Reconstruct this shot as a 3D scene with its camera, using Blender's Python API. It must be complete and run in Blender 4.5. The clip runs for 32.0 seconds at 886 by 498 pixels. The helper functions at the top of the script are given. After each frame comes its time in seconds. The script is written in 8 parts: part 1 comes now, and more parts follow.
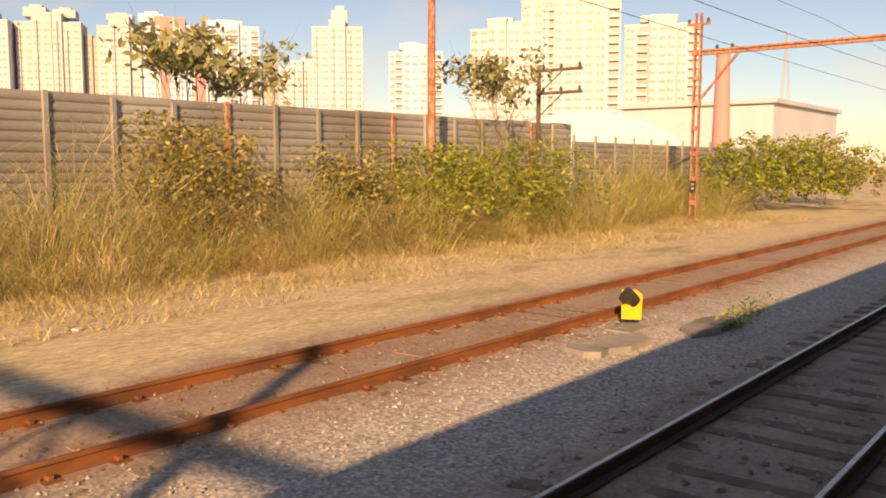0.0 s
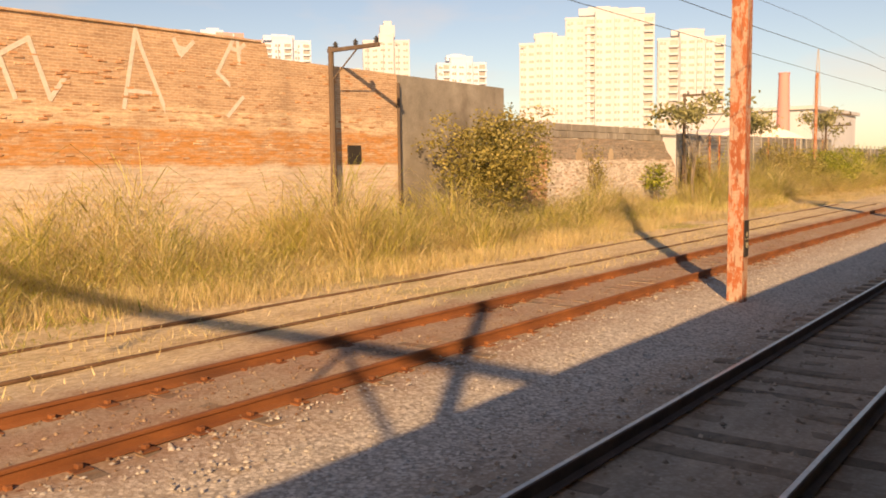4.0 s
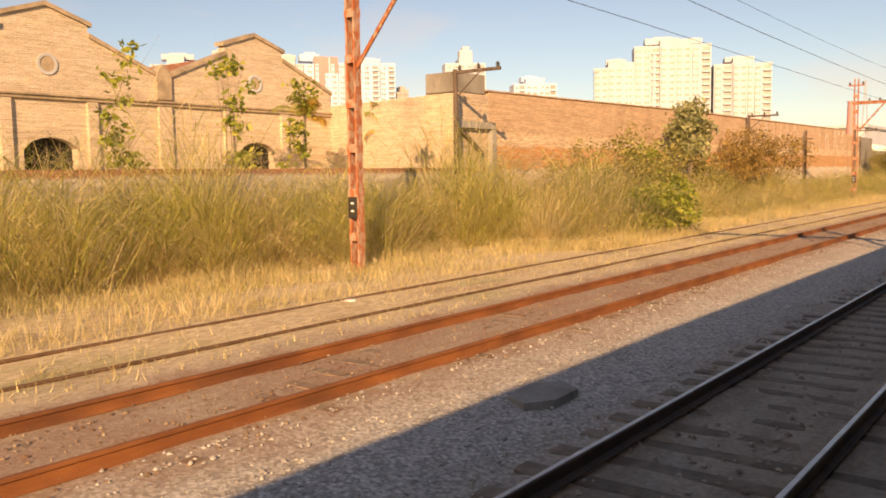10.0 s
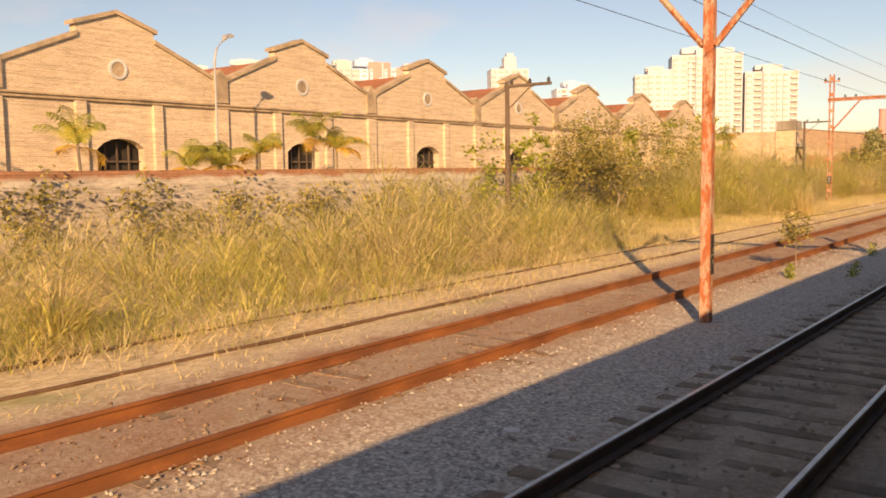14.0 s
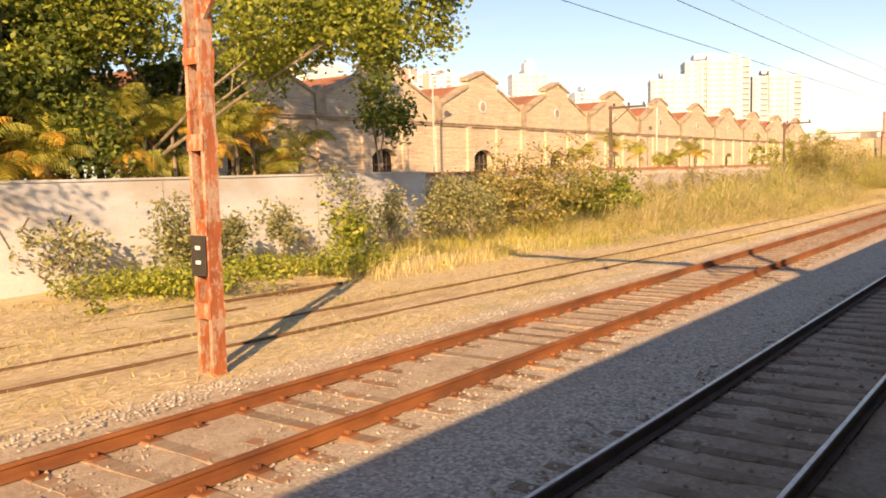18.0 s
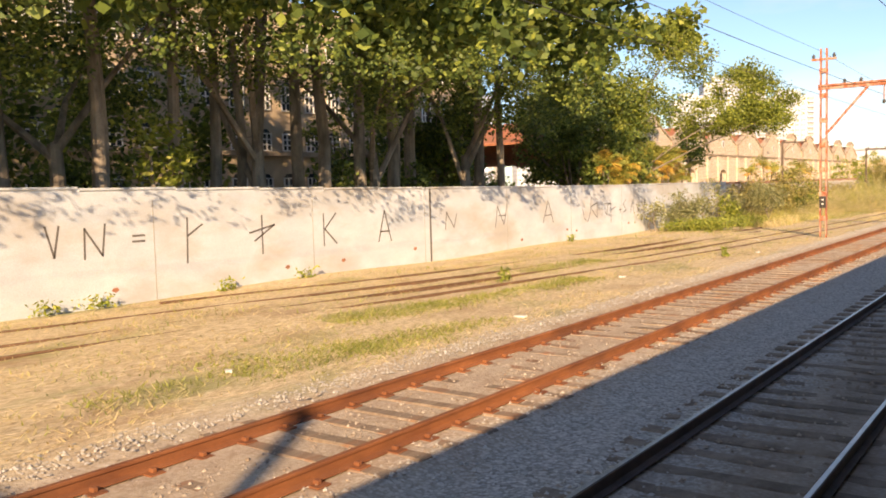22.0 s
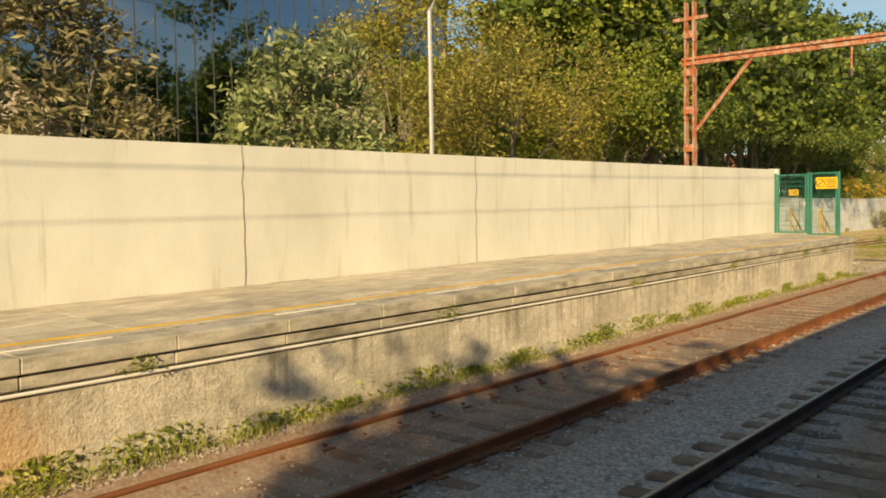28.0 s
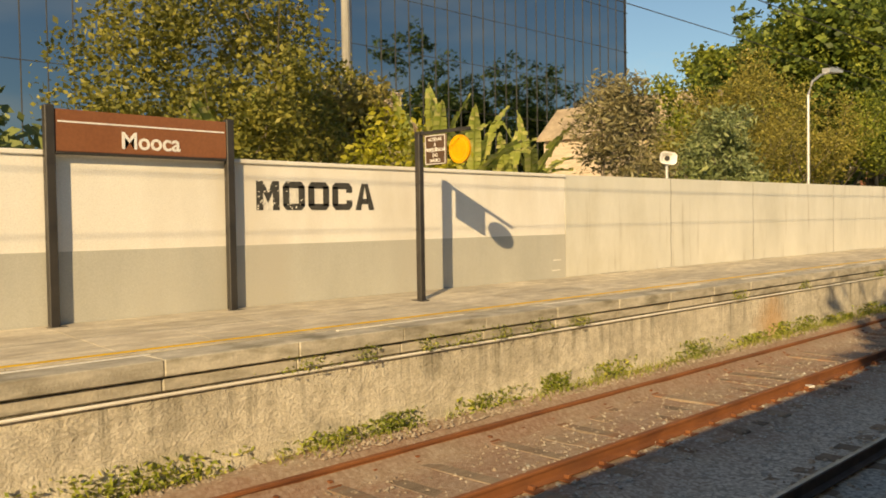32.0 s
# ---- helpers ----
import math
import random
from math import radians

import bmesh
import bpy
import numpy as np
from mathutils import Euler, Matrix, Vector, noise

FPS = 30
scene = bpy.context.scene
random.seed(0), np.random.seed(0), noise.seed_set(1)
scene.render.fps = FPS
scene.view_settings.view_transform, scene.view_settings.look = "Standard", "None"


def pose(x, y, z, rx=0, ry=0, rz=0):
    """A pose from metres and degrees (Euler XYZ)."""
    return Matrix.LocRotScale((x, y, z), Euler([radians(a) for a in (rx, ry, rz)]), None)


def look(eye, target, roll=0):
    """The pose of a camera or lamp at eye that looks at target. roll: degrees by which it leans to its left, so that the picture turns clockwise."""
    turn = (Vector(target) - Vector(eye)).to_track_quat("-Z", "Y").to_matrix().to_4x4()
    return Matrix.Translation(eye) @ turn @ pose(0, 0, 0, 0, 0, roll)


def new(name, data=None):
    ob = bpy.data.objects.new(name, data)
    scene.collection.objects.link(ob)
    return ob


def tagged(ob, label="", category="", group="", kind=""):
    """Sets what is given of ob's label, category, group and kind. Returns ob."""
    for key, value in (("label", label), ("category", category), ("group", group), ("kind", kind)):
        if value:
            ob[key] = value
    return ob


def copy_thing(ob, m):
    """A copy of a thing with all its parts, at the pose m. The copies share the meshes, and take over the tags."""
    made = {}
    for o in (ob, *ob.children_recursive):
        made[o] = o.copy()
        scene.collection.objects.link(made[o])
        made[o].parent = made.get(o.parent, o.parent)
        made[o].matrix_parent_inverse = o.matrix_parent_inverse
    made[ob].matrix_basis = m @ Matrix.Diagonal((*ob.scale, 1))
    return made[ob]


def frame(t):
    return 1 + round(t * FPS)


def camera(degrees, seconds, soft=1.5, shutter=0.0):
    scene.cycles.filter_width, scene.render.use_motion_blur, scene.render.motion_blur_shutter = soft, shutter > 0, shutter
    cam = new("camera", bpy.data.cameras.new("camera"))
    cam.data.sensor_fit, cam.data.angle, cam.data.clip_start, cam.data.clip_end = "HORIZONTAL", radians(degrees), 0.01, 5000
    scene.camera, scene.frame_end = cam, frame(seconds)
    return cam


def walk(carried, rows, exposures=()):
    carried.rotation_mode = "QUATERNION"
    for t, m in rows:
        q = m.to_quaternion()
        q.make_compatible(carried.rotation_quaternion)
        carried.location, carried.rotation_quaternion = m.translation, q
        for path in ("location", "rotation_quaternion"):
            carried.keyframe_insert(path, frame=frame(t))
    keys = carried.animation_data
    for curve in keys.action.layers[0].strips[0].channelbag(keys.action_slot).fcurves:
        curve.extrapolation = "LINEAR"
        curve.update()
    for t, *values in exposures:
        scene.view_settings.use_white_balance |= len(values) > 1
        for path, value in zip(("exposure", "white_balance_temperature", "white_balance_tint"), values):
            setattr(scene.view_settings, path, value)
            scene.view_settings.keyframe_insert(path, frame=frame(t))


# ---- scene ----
cam = camera(54.91, 32.0, 1.8)
PATH = [
    (0.0, pose(0.00, -0.064, 2.494, 84.38, -0.10, -50.94)),
    (0.5, pose(-6.79, -0.066, 2.486, 84.11, 0.05, -51.81)),
    (1.0, pose(-13.41, -0.068, 2.481, 84.06, 0.22, -52.17)),
    (1.5, pose(-19.89, -0.070, 2.477, 84.15, 0.39, -52.11)),
    (2.0, pose(-26.24, -0.073, 2.473, 84.24, 0.51, -51.89)),
    (2.5, pose(-32.56, -0.074, 2.466, 84.28, 0.63, -51.86)),
    (3.0, pose(-38.91, -0.074, 2.457, 84.30, 0.68, -51.79)),
    (3.5, pose(-45.25, -0.073, 2.447, 84.36, 0.69, -51.90)),
    (4.0, pose(-51.63, -0.071, 2.432, 84.41, 0.78, -52.35)),
    (4.5, pose(-58.00, -0.068, 2.415, 84.44, 0.86, -54.06)),
    (5.0, pose(-64.37, -0.062, 2.395, 84.54, 0.94, -54.03)),
    (5.5, pose(-70.73, -0.054, 2.375, 84.68, 1.05, -52.90)),
    (6.0, pose(-77.11, -0.044, 2.356, 84.84, 1.22, -51.28)),
    (6.5, pose(-83.49, -0.029, 2.341, 84.98, 1.45, -49.80)),
    (7.0, pose(-89.90, -0.008, 2.331, 85.07, 1.79, -49.11)),
    (7.5, pose(-96.31, 0.021, 2.326, 85.04, 1.91, -49.19)),
    (8.0, pose(-102.75, 0.051, 2.324, 85.07, 1.75, -49.69)),
    (8.5, pose(-109.22, 0.082, 2.325, 85.12, 1.51, -50.28)),
    (9.0, pose(-115.71, 0.110, 2.329, 85.17, 1.24, -50.85)),
    (9.5, pose(-122.19, 0.136, 2.338, 85.16, 0.94, -52.07)),
    (10.0, pose(-128.67, 0.162, 2.352, 85.00, 0.89, -52.85)),
    (10.5, pose(-135.14, 0.190, 2.369, 85.05, 1.13, -52.87)),
    (11.0, pose(-141.48, 0.219, 2.386, 84.96, 1.12, -52.62)),
    (11.5, pose(-147.78, 0.251, 2.402, 84.87, 1.10, -52.39)),
    (12.0, pose(-154.07, 0.286, 2.414, 84.85, 1.05, -52.23)),
    (12.5, pose(-160.34, 0.325, 2.423, 84.87, 1.00, -52.04)),
    (13.0, pose(-166.53, 0.365, 2.430, 84.84, 0.89, -52.10)),
    (13.5, pose(-172.74, 0.408, 2.439, 84.87, 0.85, -52.31)),
    (14.0, pose(-178.97, 0.451, 2.448, 84.86, 0.76, -52.99)),
    (14.5, pose(-185.07, 0.498, 2.463, 84.89, 0.63, -53.67)),
    (15.0, pose(-191.04, 0.547, 2.482, 84.88, 0.62, -54.13)),
    (15.5, pose(-196.87, 0.598, 2.503, 84.85, 0.70, -54.40)),
    (16.0, pose(-202.55, 0.648, 2.525, 84.80, 0.85, -54.51)),
    (16.5, pose(-208.07, 0.698, 2.547, 84.77, 1.05, -54.51)),
    (17.0, pose(-213.42, 0.745, 2.568, 84.76, 1.27, -54.42)),
    (17.5, pose(-218.60, 0.788, 2.583, 84.72, 1.32, -54.29)),
    (18.0, pose(-223.64, 0.831, 2.595, 84.82, 1.25, -53.99)),
    (18.5, pose(-228.55, 0.874, 2.605, 85.02, 1.16, -53.86)),
    (19.0, pose(-233.23, 0.916, 2.611, 85.26, 1.06, -53.54)),
    (19.5, pose(-237.81, 0.959, 2.614, 85.43, 1.13, -53.06)),
    (20.0, pose(-242.31, 1.003, 2.616, 85.46, 1.38, -53.19)),
    (20.5, pose(-246.73, 1.047, 2.616, 85.52, 1.61, -53.39)),
    (21.0, pose(-251.06, 1.090, 2.615, 85.71, 1.78, -53.41)),
    (21.5, pose(-255.28, 1.131, 2.612, 85.88, 1.73, -53.67)),
    (22.0, pose(-259.38, 1.169, 2.606, 86.00, 1.55, -54.04)),
    (22.5, pose(-263.32, 1.200, 2.598, 86.08, 1.47, -54.49)),
    (23.0, pose(-267.09, 1.228, 2.588, 86.14, 1.42, -54.51)),
    (23.5, pose(-270.70, 1.252, 2.576, 86.29, 1.32, -54.48)),
    (24.0, pose(-274.26, 1.272, 2.564, 86.51, 1.10, -54.62)),
    (24.5, pose(-277.61, 1.289, 2.555, 86.68, 0.98, -54.26)),
    (25.0, pose(-280.76, 1.306, 2.548, 86.79, 0.89, -53.76)),
    (25.5, pose(-283.75, 1.325, 2.545, 86.86, 0.85, -53.13)),
    (26.0, pose(-286.58, 1.343, 2.544, 86.91, 0.85, -52.39)),
    (26.5, pose(-289.27, 1.361, 2.545, 86.97, 0.91, -51.56)),
    (27.0, pose(-291.85, 1.376, 2.547, 87.05, 1.02, -50.67)),
    (27.5, pose(-294.30, 1.388, 2.550, 87.10, 1.06, -50.39)),
    (28.0, pose(-296.58, 1.396, 2.552, 87.12, 0.95, -50.22)),
    (28.5, pose(-298.85, 1.401, 2.552, 87.33, 0.72, -50.35)),
    (29.0, pose(-301.01, 1.403, 2.548, 87.61, 0.48, -50.80)),
    (29.5, pose(-303.06, 1.403, 2.540, 87.89, 0.19, -50.90)),
    (30.0, pose(-304.99, 1.411, 2.533, 88.02, -0.02, -49.78)),
    (30.5, pose(-306.80, 1.435, 2.531, 88.02, 0.18, -46.27)),
    (31.0, pose(-308.39, 1.463, 2.535, 88.06, 0.53, -44.97)),
    (31.5, pose(-309.77, 1.488, 2.541, 88.13, 0.76, -44.75)),
    (32.0, pose(-310.94, 1.511, 2.547, 88.19, 0.89, -45.13)),
]
EXPOSURES = [(0.0, 0.45, 10300, 26), (14.0, 0.49, 10500, 26), (17.0, 0.76, 9800, 24), (20.0, 0.95, 8000, 21), (22.0, 0.91, 7500, 18), (24.0, 0.79, 7500, 16), (27.0, 0.34, 8000, 0), (29.0, 0.30, 8300, 1), (32.0, 0.22, 8600, 4)]
walk(cam, PATH, EXPOSURES)

# ---- world and sun ----
SUN_AZ = (0.855, 0.52)          # direction in which shadows fall
SUN_EL = radians(21)
world = bpy.data.worlds.new("world")
scene.world = world
world.use_nodes = True
wn = world.node_tree
sky = wn.nodes.new("ShaderNodeTexSky")
sky.sky_type = "NISHITA"
sky.sun_disc = False
sky.sun_elevation = SUN_EL
sky.sun_rotation = math.atan2(-SUN_AZ[0], -SUN_AZ[1])
sky.air_density, sky.dust_density, sky.ozone_density = 1.0, 0.3, 3.0
# thin streaks of cloud over the whole dome
dome_way = wn.nodes.new("ShaderNodeTexCoord")
flat = wn.nodes.new("ShaderNodeVectorMath")
flat.operation = "MULTIPLY"
flat.inputs[1].default_value = (1.0, 1.0, 3.2)
wn.links.new(dome_way.outputs["Generated"], flat.inputs[0])
cloud = wn.nodes.new("ShaderNodeTexNoise")
cloud.inputs["Scale"].default_value, cloud.inputs["Detail"].default_value = 5.0, 6
wn.links.new(flat.outputs[0], cloud.inputs["Vector"])
veil = wn.nodes.new("ShaderNodeMapRange")
for i_, v_ in ((1, 0.50), (2, 0.78), (3, 0.0), (4, 0.42)):
    veil.inputs[i_].default_value = v_
wn.links.new(cloud.outputs["Fac"], veil.inputs[0])
tinted = wn.nodes.new("ShaderNodeMix")
tinted.data_type, tinted.blend_type = "RGBA", "MULTIPLY"
tinted.inputs[0].default_value = 1.0
tinted.inputs[7].default_value = (0.77, 0.85, 0.94, 1)
wn.links.new(sky.outputs[0], tinted.inputs[6])
cloudy = wn.nodes.new("ShaderNodeMix")
cloudy.data_type = "RGBA"
cloudy.inputs[7].default_value = (5.6, 5.3, 5.1, 1)
wn.links.new(veil.outputs[0], cloudy.inputs[0])
wn.links.new(tinted.outputs[2], cloudy.inputs[6])
wn.links.new(cloudy.outputs[2], wn.nodes["Background"].inputs[0])
wn.nodes["Background"].inputs[1].default_value = 0.11
sun = new("sun", bpy.data.lights.new("sun", "SUN"))
sun.data.energy, sun.data.angle, sun.data.color = 5.2, radians(0.55), (1.0, 0.77, 0.51)
sun_h = math.cos(SUN_EL)
sun.matrix_world = look((0, 0, 80), (SUN_AZ[0] * sun_h, SUN_AZ[1] * sun_h, 80 - math.sin(SUN_EL)))


def shift(x):
    """Sideways drift of the running line against the rusty siding, along the line."""
    return float(np.interp(x, [-330, -311, -270, -240, -200, -150, -100, -60, 60],
                           [1.55, 1.5, 1.26, 1.0, 0.70, 0.27, 0.03, -0.06, -0.07]))


# ---- materials ----
class Mat:
    """A node material with a Principled shader and a few short ways to add nodes."""

    def __init__(self, name, rough=0.85, metal=0.0):
        self.m = bpy.data.materials.new(name)
        self.m.use_nodes = True
        self.t = self.m.node_tree
        self.b = self.t.nodes["Principled BSDF"]
        self.b.inputs["Roughness"].default_value = rough
        self.b.inputs["Metallic"].default_value = metal
        self.pos = self.t.nodes.new("ShaderNodeNewGeometry").outputs["Position"]
        self.xyz = None

    def link(self, a, b):
        self.t.links.new(a, b)

    def axes(self):
        if self.xyz is None:
            self.xyz = self.t.nodes.new("ShaderNodeSeparateXYZ")
            self.link(self.pos, self.xyz.inputs[0])
        return self.xyz.outputs

    def noise(self, scale, detail=4, stretch=None, rough=0.6):
        n = self.t.nodes.new("ShaderNodeTexNoise")
        n.inputs["Scale"].default_value, n.inputs["Detail"].default_value = scale, detail
        n.inputs["Roughness"].default_value = rough
        v = self.pos
        if stretch:
            mp = self.t.nodes.new("ShaderNodeVectorMath")
            mp.operation = "MULTIPLY"
            mp.inputs[1].default_value = stretch
            self.link(v, mp.inputs[0])
            v = mp.outputs[0]
        self.link(v, n.inputs["Vector"])
        return n.outputs["Fac"]

    def ramp(self, fac, stops):
        r = self.t.nodes.new("ShaderNodeValToRGB")
        while len(r.color_ramp.elements) < len(stops):
            r.color_ramp.elements.new(0.5)
        for e, (p, c) in zip(r.color_ramp.elements, stops):
            e.position, e.color = p, (*c, 1) if len(c) == 3 else c
        self.link(fac, r.inputs[0])
        return r.outputs[0]

    def mix(self, fac, a, b, mode="MIX"):
        n = self.t.nodes.new("ShaderNodeMix")
        n.data_type, n.blend_type = "RGBA", mode
        for sock, val in ((n.inputs[0], fac), (n.inputs[6], a), (n.inputs[7], b)):
            if isinstance(val, (int, float)):
                sock.default_value = val
            elif isinstance(val, tuple):
                sock.default_value = (*val, 1)
            else:
                self.link(val, sock)
        return n.outputs[2]

    def math(self, op, a, b=0.0):
        n = self.t.nodes.new("ShaderNodeMath")
        n.operation = op
        for sock, val in zip(n.inputs, (a, b)):
            if isinstance(val, (int, float)):
                sock.default_value = val
            else:
                self.link(val, sock)
        return n.outputs[0]

    def step(self, v, lo, hi):
        n = self.t.nodes.new("ShaderNodeMapRange")
        n.inputs[1].default_value, n.inputs[2].default_value = lo, hi
        self.link(v, n.inputs[0])
        return n.outputs[0]

    def bump(self, height, strength=0.4, distance=0.02, prev=None):
        n = self.t.nodes.new("ShaderNodeBump")
        n.inputs["Strength"].default_value, n.inputs["Distance"].default_value = strength, distance
        self.link(height, n.inputs["Height"])
        if prev is not None:
            self.link(prev, n.inputs["Normal"])
        self.link(n.outputs[0], self.b.inputs["Normal"])
        return n.outputs[0]

    def random(self, island=False):
        if island:
            return self.t.nodes.new("ShaderNodeNewGeometry").outputs["Random Per Island"]
        return self.t.nodes.new("ShaderNodeObjectInfo").outputs["Random"]

    def base(self, col):
        if isinstance(col, tuple):
            self.b.inputs["Base Color"].default_value = (*col, 1)
        else:
            self.link(col, self.b.inputs["Base Color"])
        return self.m

    def voronoi(self, scale, feature="F1"):
        n = self.t.nodes.new("ShaderNodeTexVoronoi")
        n.feature = feature
        n.inputs["Scale"].default_value = scale
        self.link(self.pos, n.inputs["Vector"])
        return n


def surf(name, dark, light, scale=2.0, rough=0.85, metal=0.0, bump=0.3, fine=30.0, stain=None, stain_scale=0.5, stretch=None, rnd=0.0, island=False):
    """A plain worn surface: two tones of grain, larger stains, fine relief."""
    k = Mat(name, rough, metal)
    col = k.ramp(k.noise(scale, 6, stretch), [(0.3, dark), (0.7, light)])
    grain = k.noise(fine, 3)
    col = k.mix(0.35, col, k.ramp(grain, [(0.25, (0.55, 0.55, 0.55)), (0.75, (1.25, 1.25, 1.25))]), "MULTIPLY")
    if stain:
        col = k.mix(k.ramp(k.noise(stain_scale, 5, stretch), [(0.48, (0, 0, 0)), (0.68, (0.8, 0.8, 0.8))]), col, stain)
    if rnd:
        col = k.mix(rnd, col, k.ramp(k.random(island), [(0, (0.45, 0.45, 0.45)), (1, (1.4, 1.4, 1.4))]), "MULTIPLY")
    k.bump(grain, bump, 0.012)
    return k.base(col)


def brick(name, tones, mortar, zones=(), size=(0.24, 0.075), worn=0.5):
    """Brickwork; zones: (z_low, z_high, tone, amount) of limewash, fresh or dirty courses."""
    k = Mat(name, 0.9)
    x, y, z = k.axes()
    cv = k.t.nodes.new("ShaderNodeCombineXYZ")
    k.link(k.math("ADD", x, k.math("MULTIPLY", y, 0.7)), cv.inputs[0])
    k.link(z, cv.inputs[1])
    b = k.t.nodes.new("ShaderNodeTexBrick")
    k.link(cv.outputs[0], b.inputs["Vector"])
    b.inputs["Scale"].default_value = 1.0
    b.inputs["Brick Width"].default_value, b.inputs["Row Height"].default_value = size
    b.inputs["Mortar Size"].default_value, b.inputs["Bias"].default_value = 0.009, -0.1
    b.inputs["Color1"].default_value, b.inputs["Color2"].default_value = (*tones[0], 1), (*tones[1], 1)
    b.inputs["Mortar"].default_value = (*mortar, 1)
    col = k.mix(0.38, b.outputs["Color"], k.ramp(k.noise(0.9, 6, (1, 1, 2.5)), [(0.3, tones[2]), (0.7, tones[1])]))
    wob = k.math("MULTIPLY", k.math("SUBTRACT", k.noise(0.8, 5), 0.5), 0.5)
    zz = k.math("ADD", z, wob)
    rag = k.noise(5.0, 5, (0.4, 0.4, 2.2))
    for lo, hi, tone, amount in zones:
        m = k.math("MULTIPLY", k.step(zz, lo - 0.06, lo + 0.06), k.step(zz, hi + 0.06, hi - 0.06))
        m = k.math("MULTIPLY", m, k.step(rag, 0.62 - 0.5 * amount, 0.75 - 0.35 * amount))
        col = k.mix(m, col, tone)
    col = k.mix(worn, col, k.ramp(k.noise(14.0, 5, (0.6, 0.6, 2.0)), [(0.25, (0.45, 0.42, 0.4)), (0.75, (1.3, 1.3, 1.3))]), "MULTIPLY")
    col = k.mix(worn, col, k.ramp(k.noise(2.6, 7, (0.3, 0.3, 5.5), 0.7), [(0.3, (0.5, 0.46, 0.42)), (0.5, (0.95, 0.95, 0.95)), (0.72, (1.4, 1.4, 1.38))]), "MULTIPLY")
    col = k.mix(k.ramp(k.noise(0.35, 4, (1.5, 1, 0.5)), [(0.55, (0, 0, 0)), (0.8, (0.4, 0.4, 0.4))]), col, (0.16, 0.11, 0.075))
    n1 = k.bump(b.outputs["Fac"], -0.5, 0.015)
    k.bump(k.noise(22.0, 5), 0.5, 0.02, n1)
    return k.base(col)


def leafy(name, dark, light, warm=None, amount=0.25):
    """Foliage: each leaf its own tone, with light through it."""
    k = Mat(name, 0.55)
    col = k.ramp(k.random(True), [(0.0, dark), (0.7, light), (1.0, warm or light)])
    big = k.ramp(k.noise(0.7, 3), [(0.3, (0.6, 0.65, 0.6)), (0.7, (1.25, 1.2, 1.1))])
    col = k.mix(0.7, col, big, "MULTIPLY")
    k.base(col)
    tr = k.t.nodes.new("ShaderNodeBsdfTranslucent")
    k.link(col, tr.inputs[0])
    mx = k.t.nodes.new("ShaderNodeMixShader")
    mx.inputs[0].default_value = amount
    k.link(k.b.outputs[0], mx.inputs[1])
    k.link(tr.outputs[0], mx.inputs[2])
    k.link(mx.outputs[0], k.t.nodes["Material Output"].inputs["Surface"])
    return k.m


def ground_material():
    k = Mat("ground", 0.95)
    x, y, z = k.axes()
    edge = k.math("ADD", y, k.math("MULTIPLY", k.math("SUBTRACT", k.noise(1.3, 5), 0.5), 1.6))
    v = k.voronoi(23.0)
    stones = k.ramp(v.outputs["Color"], [(0.0, (0.25, 0.23, 0.20)), (0.5, (0.52, 0.485, 0.425)), (1.0, (0.76, 0.725, 0.65))])
    stones = k.mix(k.ramp(v.outputs["Distance"], [(0.4, (0, 0, 0)), (0.8, (0.45, 0.45, 0.45))]), stones, (0.18, 0.145, 0.105))
    rusty = k.ramp(k.noise(1.6, 6, (0.5, 1, 1)), [(0.35, (0.27, 0.115, 0.05)), (0.6, (0.31, 0.195, 0.115)), (0.75, (0.42, 0.32, 0.22))])
    tan = k.ramp(k.noise(3.0, 6, (0.5, 1, 1)), [(0.35, (0.36, 0.26, 0.165)), (0.6, (0.50, 0.40, 0.28)), (0.75, (0.62, 0.54, 0.42))])
    rusty = k.mix(k.math("MULTIPLY", k.math("MULTIPLY", k.step(x, -180.0, -194.0), k.step(x, -269.0, -259.0)), 0.8), rusty, tan)
    rm = k.math("MULTIPLY", k.step(edge, 5.7, 6.9), k.step(edge, 10.3, 9.2))
    dust = k.ramp(k.noise(2.2, 6, (0.4, 1, 1)), [(0.3, (0.24, 0.17, 0.115)), (0.7, (0.46, 0.36, 0.265))])
    stones = k.mix(k.math("MULTIPLY", k.step(edge, 4.6, 3.6), 0.75), stones, dust)
    ballast = k.mix(k.math("MULTIPLY", rm, 0.7), stones, rusty)
    straw = k.ramp(k.noise(7.0, 8, (0.6, 1.5, 1), 0.72), [(0.3, (0.33, 0.24, 0.14)), (0.48, (0.60, 0.48, 0.295)), (0.7, (0.86, 0.75, 0.52))])
    straw = k.mix(0.85, straw, k.ramp(k.noise(26.0, 6, (0.3, 1.6, 1), 0.75), [(0.32, (0.45, 0.42, 0.38)), (0.5, (0.95, 0.95, 0.95)), (0.68, (1.4, 1.4, 1.38))]), "MULTIPLY")
    green = k.ramp(k.noise(0.45, 5, (0.5, 1, 1)), [(0.56, (0, 0, 0)), (0.68, (0.7, 0.7, 0.7))])
    straw = k.mix(green, straw, (0.24, 0.25, 0.08))
    dirt = k.ramp(k.noise(0.8, 6, (0.5, 1, 1)), [(0.52, (0, 0, 0)), (0.7, (0.7, 0.7, 0.7))])
    straw = k.mix(dirt, straw, (0.36, 0.24, 0.14))
    col = k.mix(k.step(edge, 9.2, 10.2), ballast, straw)
    n1 = k.bump(v.outputs["Distance"], -0.6, 0.03)
    k.bump(k.noise(40.0, 4), 0.5, 0.02, n1)
    return k.base(col)


